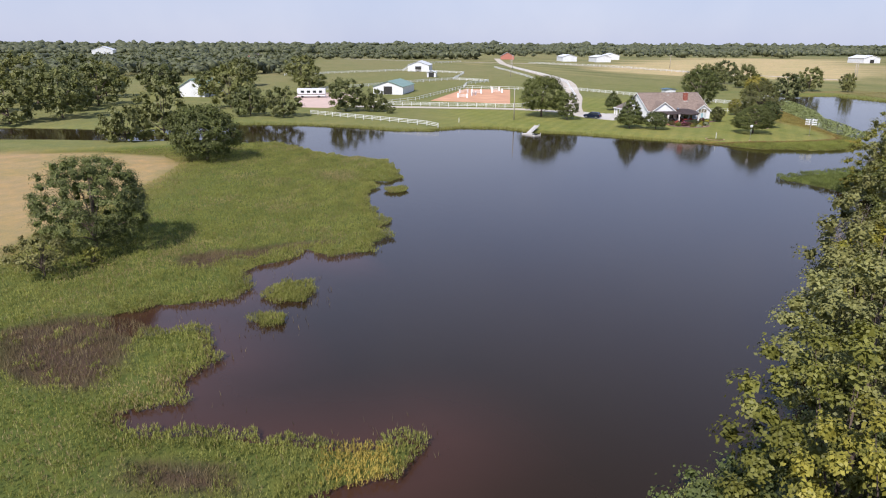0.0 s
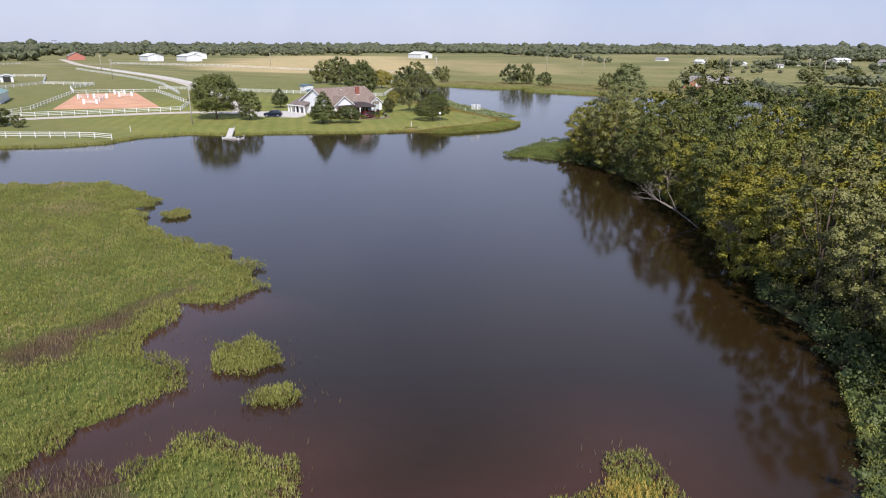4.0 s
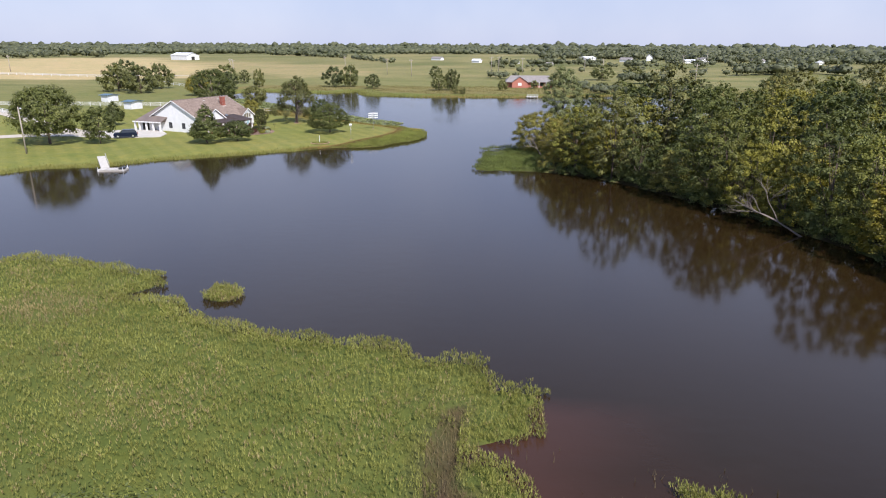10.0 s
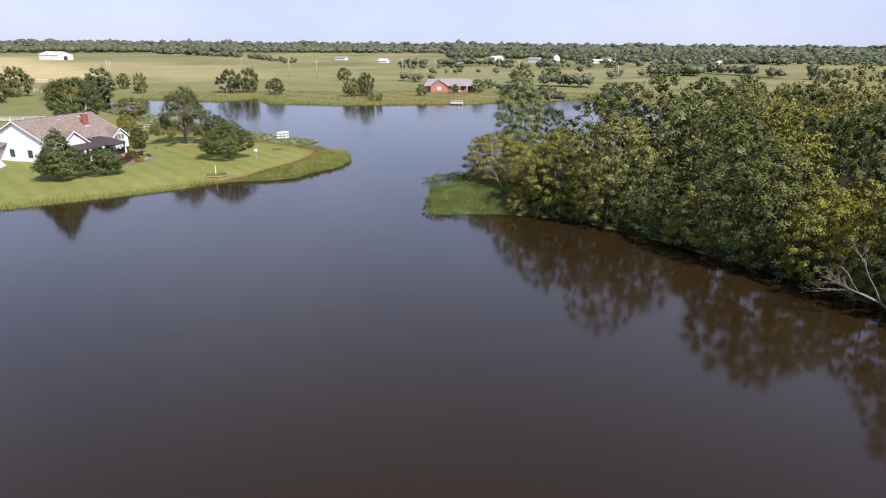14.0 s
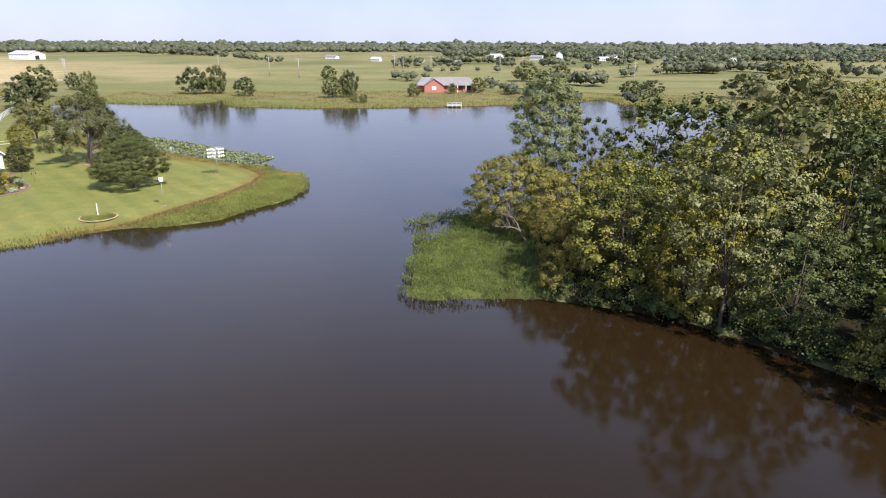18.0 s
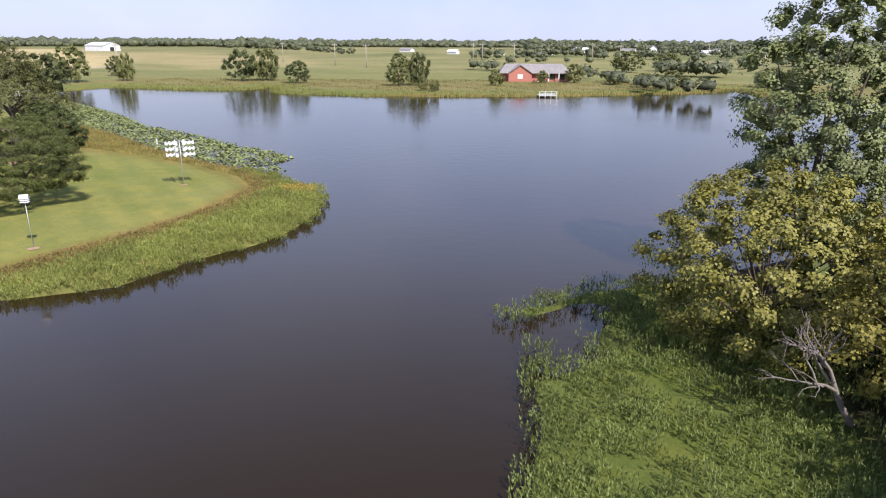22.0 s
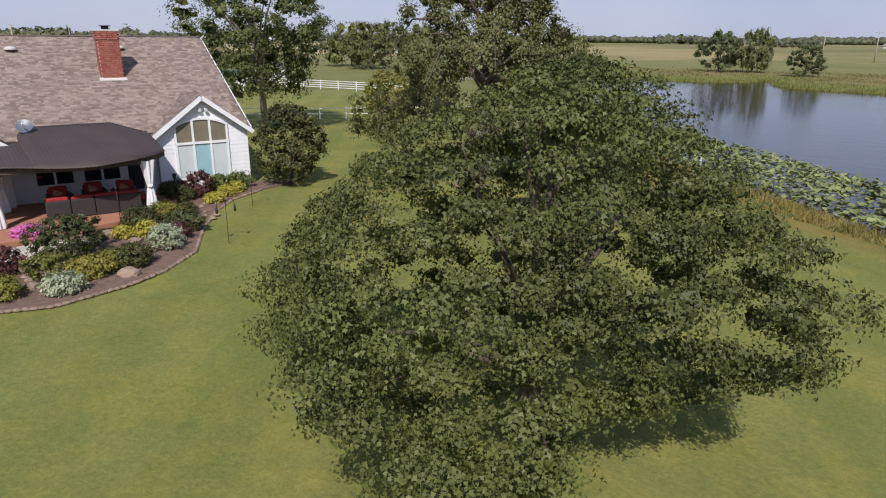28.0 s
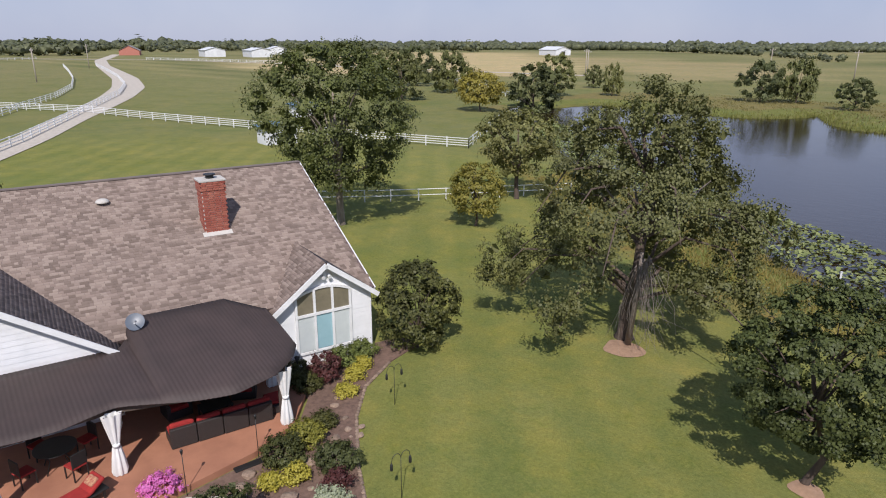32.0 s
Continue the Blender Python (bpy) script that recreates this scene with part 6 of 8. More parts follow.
def dish():
    root = part("satellite_dish", tube(bmesh.new(), [(-7.0, -0.25, 2.95), (-7.0, -0.3, 3.4), (-7.0, -0.45, 3.65)], [0.03, 0.03, 0.03], 8), M_STEEL, house, "dark satellite dish on the eave")
    bm = bmesh.new()
    bmesh.ops.create_uvsphere(bm, u_segments=20, v_segments=10, radius=0.5)
    bmesh.ops.delete(bm, geom=[v for v in bm.verts if v.co.z > -0.34], context="VERTS")
    for f in bm.faces:
        f.smooth = True
    bmesh.ops.transform(bm, matrix=pose(-7.0, -0.45, 3.6, 52, 0, -14) @ Matrix.Diagonal((1.1, 1.1, 0.55, 1)) @ pose(0, 0, 0.4), verts=bm.verts)
    part("reflector", bm, M_DISH, root)
    part("arm", beam((-7.0, -0.5, 3.5), (-7.08, -0.95, 3.75), 0.03, 0.03), M_STEEL, root)


dish()


def pane(parent, pts, y, mat, label=""):
    bm = bmesh.new()
    fr = [bm.verts.new((x, y, z)) for x, z in pts]
    bk = [bm.verts.new((x, y + 0.02, z)) for x, z in pts]
    n = len(pts)
    bm.faces.new(fr)
    bm.faces.new(bk[::-1])
    for i in range(n):
        bm.faces.new((fr[(i + 1) % n], fr[i], bk[i], bk[(i + 1) % n]))
    bmesh.ops.recalc_face_normals(bm, faces=bm.faces)
    return part("pane", bm, mat, parent, label)


def gable_window():
    win = part("window", box(-1.28, -0.13, 0.62, 1.28, -0.06, 0.72), M_WHITE, house, "tall white three-bay window with arched upper panes")
    x0, x1, bar, top = -1.2, 1.2, 2.36, 3.5
    arch = lambda x: top - 0.3 * (x / 1.2) ** 2  # noqa: E731
    cols = [x0, x0 + 0.8, x0 + 1.6, x1]
    for i, (a, b) in enumerate(zip(cols, cols[1:])):
        pane(win, [(a + 0.05, 0.76), (b - 0.05, 0.76), (b - 0.05, bar - 0.05), (a + 0.05, bar - 0.05)], -0.10, M_BLIND_BLUE if i == 1 else M_BLIND, "pale drawn blind behind glass")
        xs = [b - 0.05 - (b - a - 0.1) * k / 6 for k in range(7)]
        pane(win, [(a + 0.05, bar + 0.06), (b - 0.05, bar + 0.06)] + [(x, arch(x) - 0.05) for x in xs], -0.10, M_BLIND_TAN, "dim olive upper pane")
    for x in cols:
        part("mullion", box(x - 0.05, -0.15, 0.7, x + 0.05, -0.06, arch(x)), M_WHITE, win)
    part("transom", box(x0 - 0.05, -0.16, bar - 0.05, x1 + 0.05, -0.06, bar + 0.06), M_WHITE, win)
    for k in range(12):
        a, b = x0 + (x1 - x0) * k / 12, x0 + (x1 - x0) * (k + 1) / 12
        part("arch_trim", beam((a - 0.01, -0.11, arch(a)), (b + 0.01, -0.11, arch(b)), 0.1, 0.1), M_WHITE, win)
    bm = bmesh.new()
    tube(bm, [(0.1, -0.1, 3.95), (0.1, -0.28, 3.9)], [0.05, 0.09], 8)
    tube(bm, [(0.38, -0.1, 3.95), (0.38, -0.28, 3.9)], [0.05, 0.09], 8)
    win.location = (0.1, -0.4, 0)
    bmesh.ops.translate(bm, verts=bm.verts, vec=(0, -0.4, 0))
    part("floodlight", bm, M_WHITE, house, "white twin floodlight under the gable")


gable_window()


def flat_window(x0, x1, z0, z1, bays, y=-0.03, mat=M_GLASS, label="dark window with white frame"):
    win = part("window", box(x0 - 0.08, y - 0.05, z0 - 0.1, x1 + 0.08, y, z0), M_WHITE, house, label)
    part("lintel", box(x0 - 0.08, y - 0.04, z1, x1 + 0.08, y, z1 + 0.1), M_WHITE, win)
    for k in range(bays + 1):
        x = x0 + (x1 - x0) * k / bays
        part("mullion", box(x - 0.05, y - 0.045, z0, x + 0.05, y, z1), M_WHITE, win)
    for k in range(bays):
        a, b = x0 + (x1 - x0) * k / bays, x0 + (x1 - x0) * (k + 1) / bays
        pane(win, [(a + 0.05, z0), (b - 0.05, z0), (b - 0.05, z1), (a + 0.05, z1)], y - 0.025, mat)


flat_window(-6.95, -5.45, 0.95, 2.3, 2)
flat_window(-5.1, -3.55, 0.95, 2.3, 2)
flat_window(-3.3, -2.4, 0.35, 2.3, 1, label="dark glazed door beside the windows")
flat_window(-9.6, -8.3, 0.9, 2.2, 2, -0.81)
flat_window(-12.9, -11.1, 0.75, 2.2, 2, -0.81, M_BLIND, "window with pale blinds under the awning")


def garage():
    wing = part("carport", box(-14.6, 15.6, -0.3, -7, 19.2, 2.2), M_SIDING, house, "open carport with white posts")
    wing.matrix_basis = HOUSE_LINE.inverted() @ HOUSE
    part("back_wall", box(-12.6, 13.0, -0.3, -7, 15.6, 2.2), M_SIDING, wing)
    bm = bmesh.new()
    lo = [bm.verts.new(p) for p in ((-15.9, 12.2, 2.15), (-15.9, 20.2, 2.15), (-6, 20.2, 2.15), (-6, 12.2, 2.15))]
    hi = [bm.verts.new(p) for p in ((-11, 10.0, 5.35), (-11, 16.5, 5.35))]
    for f in ((lo[0], hi[0], hi[1], lo[1]), (lo[2], hi[1], hi[0], lo[3]), (lo[1], hi[1], lo[2]), (lo[3], hi[0], lo[0]), (lo[0], lo[1], lo[2], lo[3])):
        bm.faces.new(f)
    bmesh.ops.recalc_face_normals(bm, faces=bm.faces)
    part("roof", bm, M_ROOF_BROWN, wing)
    part("fascia", beam((-15.9, 12.0, 2.2), (-15.9, 20.2, 2.2), 0.08, 0.26), M_WHITE, wing)
    for y in (12.6, 14.6, 16.6, 18.6, 19.9):
        part("post", box(-15.7, y - 0.16, -0.2, -15.35, y + 0.16, 2.1), M_WHITE, wing)
    part("door", box(-14.68, 16.6, 0.0, -14.61, 18.5, 2.05), M_DARK, wing, "dark panel standing for the shaded garage opening")
    gable_y = [5.2, 9.2]
    for y in gable_y:
        part("window", box(W0 - 0.05, y - 0.5, 0.9, W0 - 0.01, y + 0.5, 2.2), M_GLASS, house)


garage()


# ---- terrace ----
TERRACE = [(-2.0, -0.06), (-2.0, -2.5), (-3.2, -4.1), (-5.0, -4.9), (-7.2, -5.3), (-9.5, -5.6), (-14.6, -5.4), (-14.6, 1.1)]
terrace = sheet("terrace", TERRACE, M_TERRACOTTA, 0.28, "worn reddish concrete terrace", "terrace", 0)
terrace.matrix_world = HOUSE


def awning():
    """Corrugated dark sheet with a wavy outer edge, on timber beams and posts."""
    root = thing("awning", "dark brown corrugated metal awning on timber posts", "awning", HOUSE)
    xs = np.arange(-14.2, -2.28, 0.035)
    out = np.interp(xs, [-14.2, -11.5, -10.1, -8.6, -6.7, -5.3, -3.9, -2.9, -2.3], [-3.5, -3.55, -3.7, -3.45, -4.3, -4.75, -4.5, -3.7, -2.7])
    for _ in range(30):
        out[1:-1] = 0.25 * out[:-2] + 0.5 * out[1:-1] + 0.25 * out[2:]
    inn = np.interp(xs, [-14.2, -7.7, -7.0, -3.6, -2.3], [0.35, -0.1, 1.2, 0.95, 0.0])
    zin = np.where(xs < -7.3, 2.95, EAVE + np.maximum(inn - 0.1 + 0.078 * xs + 0.2, 0) * PITCH + 0.12)
    wave = 0.006 * np.sin(xs * 2 * math.pi / 0.14)
    rows = []
    for f in np.linspace(0, 1, 9):
        y = inn + (out - inn) * f
        z = zin + (2.52 + 0.05 * np.sin(xs * 1.3) - zin) * (0.75 * f + 0.25 * f * f) + wave
        rows.append(np.c_[xs, y, z])
    V = np.concatenate(rows)
    n = len(xs)
    i = (np.arange(8)[:, None] * n + np.arange(n - 1)).ravel()
    ob = part("sheet", mesh_np("sheet", V, np.stack([i, i + n, i + n + 1, i + 1], 1), True), M_AWNING, root)
    ob.modifiers.new("thickness", "SOLIDIFY").thickness = 0.012
    for a, b in (((-14.0, -3.25, 2.38), (-8.6, -3.2, 2.38)), ((-8.6, -3.2, 2.38), (-5.6, -4.2, 2.38)), ((-5.6, -4.2, 2.38), (-3.4, -3.9, 2.38)), ((-3.4, -3.9, 2.38), (-2.35, -2.5, 2.4)), ((-2.4, -2.4, 2.4), (-2.4, -0.1, 2.6))):
        part("beam", beam(a, b, 0.12, 0.2), M_BARK, root)
    for x in (-13, -11.5, -10, -7.2, -5.8, -4.6):
        part("rafter", beam((x, -0.1, 2.7), (x, -3.3, 2.42), 0.06, 0.14), M_BARK, root)
    for x, y in ((-3.45, -3.75), (-8.7, -3.25), (-11.9, -3.2), (-13.9, -3.3)):
        post = part("post", box(x - 0.08, y - 0.08, 0.28, x + 0.08, y + 0.08, 2.42), M_BARK, root)
        part("bracket", beam((x, y, 1.95), (x + 0.45, y + 0.05, 2.35), 0.08, 0.08), M_BARK, post)
    return root


awning()


def curtain(x, y, h=2.1):
    """A white cloth gathered with a tie at its middle."""
    prof = [(0.0, 0.14), (0.15, 0.17), (0.6, 0.13), (0.95, 0.09), (1.05, 0.07), (1.15, 0.09), (1.6, 0.15), (h, 0.21)]
    bm = bmesh.new()
    rings = []
    for z, r in prof:
        rings.append([bm.verts.new((r * (1 + 0.22 * math.sin(7 * a)) * math.cos(a) * 1.25, r * (1 + 0.22 * math.sin(7 * a)) * math.sin(a) * 0.7, z)) for a in [2 * math.pi * k / 42 for k in range(42)]])
    for r0, r1 in zip(rings, rings[1:]):
        for k in range(42):
            bm.faces.new((r0[k], r0[(k + 1) % 42], r1[(k + 1) % 42], r1[k])).smooth = True
    root = thing("curtain", "white outdoor curtain tied back to a post", "curtain", HOUSE @ pose(x, y, 0.3), "terrace curtains")
    part("cloth", bm, M_CURTAIN, root)
    bm = bmesh.new()
    tube(bm, [(0, 0, 1.0), (0, 0, 1.09)], [0.115, 0.115], 16)
    part("tie", bm, M_WHITE, root)


for x, y in ((-3.4, -3.98), (-8.72, -3.5), (-11.95, -3.42), (-13.2, -3.4), (-2.75, -1.2), (-8.3, -0.75)):
    curtain(x, y)


def seat(name, m, w, back=True, arms=False, label="", group=""):
    """A wicker seat with red cushions; its front looks to -y."""
    root = thing(name, label, "outdoor seat", m, group)
    part("base", box(-w / 2, -0.42, 0.0, w / 2, 0.42, 0.3, 0.02), M_WICKER, root)
    part("seat_cushion", box(-w / 2 + 0.03, -0.42, 0.3, w / 2 - 0.03, 0.3, 0.44, 0.05), M_RED, root)
    if back:
        part("backrest", box(-w / 2, 0.3, 0.0, w / 2, 0.46, 0.72, 0.03), M_WICKER, root)
        part("back_cushion", box(-w / 2 + 0.03, 0.16, 0.42, w / 2 - 0.03, 0.34, 0.84, 0.06), M_RED, root)
    if arms:
        for s in (-1, 1):
            part("arm", box(s * w / 2 - 0.07, -0.42, 0.0, s * w / 2 + 0.07, 0.42, 0.55, 0.03), M_WICKER, root)
        part("throw_pillow", box(-0.2, 0.02, 0.45, 0.2, 0.16, 0.78, 0.05, pose(0, 0, 0, -12, 0, 6)), M_GOLD_CLOTH, root, "patterned throw pillow")
    return root


M_GOLD_CLOTH = simple("patterned_cloth", (0.50, 0.30, 0.16), (0.30, 0.06, 0.05), 14, 0.9)
for k in range(4):
    seat("sofa_section", HOUSE @ pose(-6.65 + 0.86 * k, -2.75 - 0.07 * k, 0.29, 0, 0, 176), 0.84, label="dark wicker sofa section with red cushions", group="sectional sofa on the terrace")
seat("ottoman", HOUSE @ pose(-3.25, -2.75, 0.29, 0, 0, 176), 0.8, False, label="dark wicker ottoman with a red cushion", group="sectional sofa on the terrace")
for x, y, r in ((-6.3, -0.95, 4), (-4.95, -0.85, 0), (-3.85, -1.15, -25)):
    seat("armchair", HOUSE @ pose(x, y, 0.29, 0, 0, r), 0.75, True, True, "dark wicker armchair with red cushions", "armchairs on the terrace")


def low_table(x, y):
    root = thing("coffee_table", "low dark table between the terrace seats", "table", HOUSE @ pose(x, y, 0.29))
    part("tabletop", box(-0.55, -0.35, 0.38, 0.55, 0.35, 0.43, 0.015), M_BLACK, root)
    for s, t in ((-1, -1), (1, -1), (1, 1), (-1, 1)):
        part("leg", box(s * 0.5 - 0.03, t * 0.3 - 0.03, 0, s * 0.5 + 0.03, t * 0.3 + 0.03, 0.38), M_BLACK, root)


low_table(-5.2, -1.9)


def dining(x, y):
    root = thing("dining_table", "round black iron table with a glass top", "table", HOUSE @ pose(x, y, 0.29))
    bm = bmesh.new()
    tube(bm, [(0, 0, 0.7), (0, 0, 0.73)], [0.62, 0.62], 28)
    part("tabletop", bm, M_BLACK, root)
    for k in range(4):
        a = math.pi / 4 + k * math.pi / 2
        part("leg", tube(bmesh.new(), [(0.5 * math.cos(a), 0.5 * math.sin(a), 0), (0.3 * math.cos(a), 0.3 * math.sin(a), 0.4), (0.45 * math.cos(a), 0.45 * math.sin(a), 0.71)], [0.02] * 3, 6), M_BLACK, root)
    for k in range(4):
        a = 0.4 + k * math.pi / 2
        chair = thing("dining_chair", "black iron chair with a red seat pad", "chair", HOUSE @ pose(x + 1.0 * math.cos(a), y + 1.0 * math.sin(a), 0.29, 0, 0, math.degrees(a) - 90), "chairs round the table")
        part("seat", box(-0.24, -0.24, 0.42, 0.24, 0.24, 0.48, 0.02), M_RED, chair)
        part("backrest", box(-0.24, 0.2, 0.5, 0.24, 0.25, 0.95, 0.015), M_BLACK, chair)
        for s, t in ((-1, -1), (1, -1), (1, 1), (-1, 1)):
            part("leg", box(s * 0.22 - 0.018, t * 0.22 - 0.018, 0, s * 0.22 + 0.018, t * 0.22 + 0.018, 0.5 if t > 0 else 0.42), M_BLACK, chair)


dining(-10.2, -1.9)


def lounger(x, y, r):
    root = thing("sun_lounger", "black lounger with a long red cushion", "lounger", HOUSE @ pose(x, y, 0.29, 0, 0, r))
    part("frame", box(-0.95, -0.32, 0.24, 0.95, 0.32, 0.3, 0.02), M_BLACK, root)
    part("mattress", box(-0.95, -0.3, 0.3, 0.45, 0.3, 0.42, 0.05), M_RED, root)
    part("backrest", box(0.42, -0.3, 0.3, 1.0, 0.3, 0.42, 0.05, pose(0.42, 0, 0.3, 0, -32, 0) @ pose(-0.42, 0, -0.3)), M_RED, root)
    part("pillow", box(0.55, -0.2, 0.5, 0.85, 0.2, 0.6, 0.04, pose(0.5, 0, 0.42, 0, -32, 0) @ pose(-0.5, 0, -0.48)), M_GOLD_CLOTH, root)
    for s, t in ((-0.8, -0.28), (0.8, -0.28), (0.8, 0.28), (-0.8, 0.28)):
        part("leg", box(s - 0.03, t - 0.03, 0, s + 0.03, t + 0.03, 0.25), M_BLACK, root)


lounger(-10.2, -4.4, 20)


def rod(x, y, h, name, label, head):
    root = thing(name, label, "garden torch", HOUSE @ pose(x, y, 0.05))
    part("pole", tube(bmesh.new(), [(0, 0, 0), (0, 0, h)], [0.012, 0.012], 6), M_BLACK, root)
    bm = bmesh.new()
    tube(bm, [(0, 0, h), (0, 0, h + 0.12), (0, 0, h + 0.16)], [0.03, 0.05, 0.02], 8)
    part("head", bm, head, root)


rod(-7.35, -5.5, 1.5, "garden_torch", "thin black garden torch at the terrace edge", M_BLACK)
rod(-4.9, -5.0, 1.5, "garden_torch", "thin black garden torch at the terrace edge", M_BLACK)
part("terrace_step", box(-5.8, -5.35, 0.02, -4.7, -5.1, 0.16, 0.02), M_BLACK, None).matrix_world = HOUSE
tagged(bpy.data.objects["terrace_step"], "low dark timber step at the terrace edge", "step")
part("lantern", tube(bmesh.new(), [(-1.62, -1.1, 0.0), (-1.62, -1.1, 0.9), (-1.62, -1.1, 1.15), (-1.62, -1.1, 1.2)], [0.03, 0.03, 0.11, 0.03], 8), M_BLACK, None).matrix_world = HOUSE
tagged(bpy.data.objects["lantern"], "black iron lantern beside the white wall", "lantern")


# ---- garden bed ----
BED = [(-13.6, -5.3), (-13.5, -9.4), (-11.8, -10.5), (-10.0, -11.8), (-8.3, -12.4), (-6.3, -11.9), (-5.0, -11.2), (-3.6, -9.8), (-2.5, -7.3), (-1.1, -4.8), (0.3, -3.1), (2.2, -1.95), (4.1, -1.3), (4.1, -0.2), (2.5, 0.0),
       (-1.95, -0.12), (-1.95, -2.6), (-3.15, -4.2), (-5.0, -5.0), (-7.2, -5.4), (-9.5, -5.7)]
sheet("garden_bed", BED, M_MULCH, 0.1, "brown mulched planting bed round the terrace", "garden bed", 0).matrix_world = HOUSE
sheet("gravel_path", [(-9.4, -5.8), (-7.4, -5.6), (-5.9, -6.6), (-6.6, -7.6), (-9.2, -7.6), (-10.4, -6.8)], M_GRAVEL, 0.13, "pale gravel patch in the planting bed", "path", 0).matrix_world = HOUSE


def shrub(seed, x, y, w, h, mat, label, leaf=0.07, per=32):
    rng = np.random.default_rng(seed)
    n = int(18 + 22 * (w / 1.1) ** 2)
    c, rad = crown_clumps(rng, n, h * 0.92, h * 0.12, w / 2 * 0.85, SHAPES["round"], 0.4)
    v, f = leaf_cloud(rng, c, rad * 0.19, per, leaf, np.array([0, 0, h * 0.4]), 0.8, 0.15)
    v2, f2 = clump_hearts(rng, c, rad * 0.26, 6, 0.8)
    v, f = np.concatenate([v, v2]), np.concatenate([f, f2 + len(v)])
    root = thing("shrub", label, "shrub", HOUSE @ pose(x, y, 0.08, 0, 0, seed * 37), "shrubs in the garden bed")
    bm = bmesh.new()
    for k in range(5):
        q = c[rng.integers(len(c))]
        tube(bm, [(0, 0, -0.05), q * 0.5, q], [0.02, 0.014, 0.005], 5, False)
    part("stem", bm, M_BARK, root)
    part("foliage", mesh_np("foliage", v, f), mat, root)


GREENBUSH = "dense dark green shrub in the bed"
for k, row in enumerate([(-7.2, -8.0, 2.4, 1.5, M_TREEBUSH, GREENBUSH), (-4.35, -5.7, 1.5, 0.85, M_TREEBUSH, GREENBUSH), (-3.3, -5.2, 1.3, 0.8, M_WOOD1, "green shrub with pale flower heads"),
                         (-3.1, -7.0, 1.5, 0.8, M_TREEBUSH, GREENBUSH), (-4.4, -6.8, 0.8, 0.5, M_YFLOWER, "bright yellow shrub in the bed"), (-5.2, -6.6, 0.65, 0.4, M_YFLOWER, "bright yellow shrub in the bed"),
                         (-4.3, -8.9, 1.2, 0.85, M_SILVER, "silvery variegated shrub in the bed"), (-5.7, -10.1, 1.3, 0.7, M_TREEBUSH, GREENBUSH), (-1.7, -1.9, 1.3, 0.7, M_TREEBUSH, "clipped dark hedge ball"),
                         (-1.7, -1.0, 1.3, 0.75, M_TREEBUSH, "clipped dark hedge below the window"), (-0.7, -1.7, 1.3, 1.25, M_PURPLE, "purple-leaved shrub below the window"), (0.5, -0.95, 1.3, 0.75, M_SPIT, "clipped bright hedge below the window"),
                         (1.5, -0.9, 1.2, 0.75, M_SPIT, "clipped bright hedge below the window"), (-0.6, -3.2, 0.8, 0.4, M_YFLOWER, "low yellow-green shrub beside the lawn"), (0.3, -2.3, 0.8, 0.45, M_YFLOWER, "low yellow-green shrub beside the lawn"),
                         (1.0, -1.7, 0.7, 0.45, M_YFLOWER, "low yellow-green shrub beside the lawn"), (-8.0, -9.6, 1.3, 0.7, M_WOOD1, "loose green perennials above the stone wall"), (-7.0, -10.4, 1.3, 0.6, M_YELLOW, "loose yellow-green perennials beside the wall"),
                         (-6.3, -10.0, 1.0, 0.6, M_WOOD1, "loose green perennials above the stone wall"), (-7.9, -11.4, 1.2, 0.55, M_SILVER, "pale hosta at the lawn's edge"), (-9.4, -10.9, 1.2, 0.6, M_WOOD1, "loose green perennials beside the wall"),
                         (-10.6, -9.0, 1.5, 1.0, M_PURPLE, "purple-leaved shrub in the bed"), (-9.2, -8.6, 1.4, 0.9, M_PURPLE, "purple-leaved shrub in the bed"), (-12.2, -8.9, 1.6, 1.0, M_WOOD1, "loose green shrub at the bed's end"),
                         (-12.6, -6.6, 1.4, 1.2, M_TREEBUSH, GREENBUSH), (-10.8, -6.9, 1.3, 1.1, M_PURPLE, "purple-leaved shrub in the bed"), (-3.6, -7.9, 0.8, 0.55, M_PURPLE, "small red-leaved shrub in the bed"),
                         (-7.9, -4.95, 1.2, 0.6, M_PINK, "mound of bright pink flowers"), (-9.6, -6.0, 0.9, 0.5, M_PINK, "mound of bright pink flowers"), (-2.3, -4.6, 0.9, 0.5, M_TREEBUSH, GREENBUSH)]):
    shrub(300 + k, *row, leaf=0.055 if row[4] is M_PINK else 0.075)


def rock_mesh(seed, flat=0.6):
    rng = random.Random(seed)
    bm = bmesh.new()
    bmesh.ops.create_icosphere(bm, subdivisions=2, radius=0.5)
    for v in bm.verts:
        n = noise.noise(v.co * 2.2 + Vector((seed * 3.1, 0, 0)))
        v.co *= 1 + 0.45 * n
        v.co.z *= flat
        v.co.x = max(-0.42, min(0.42, v.co.x))
    me = bpy.data.meshes.new("rock")
    bm.to_mesh(me)
    bm.free()
    me.materials.append(M_STONE)
    return me


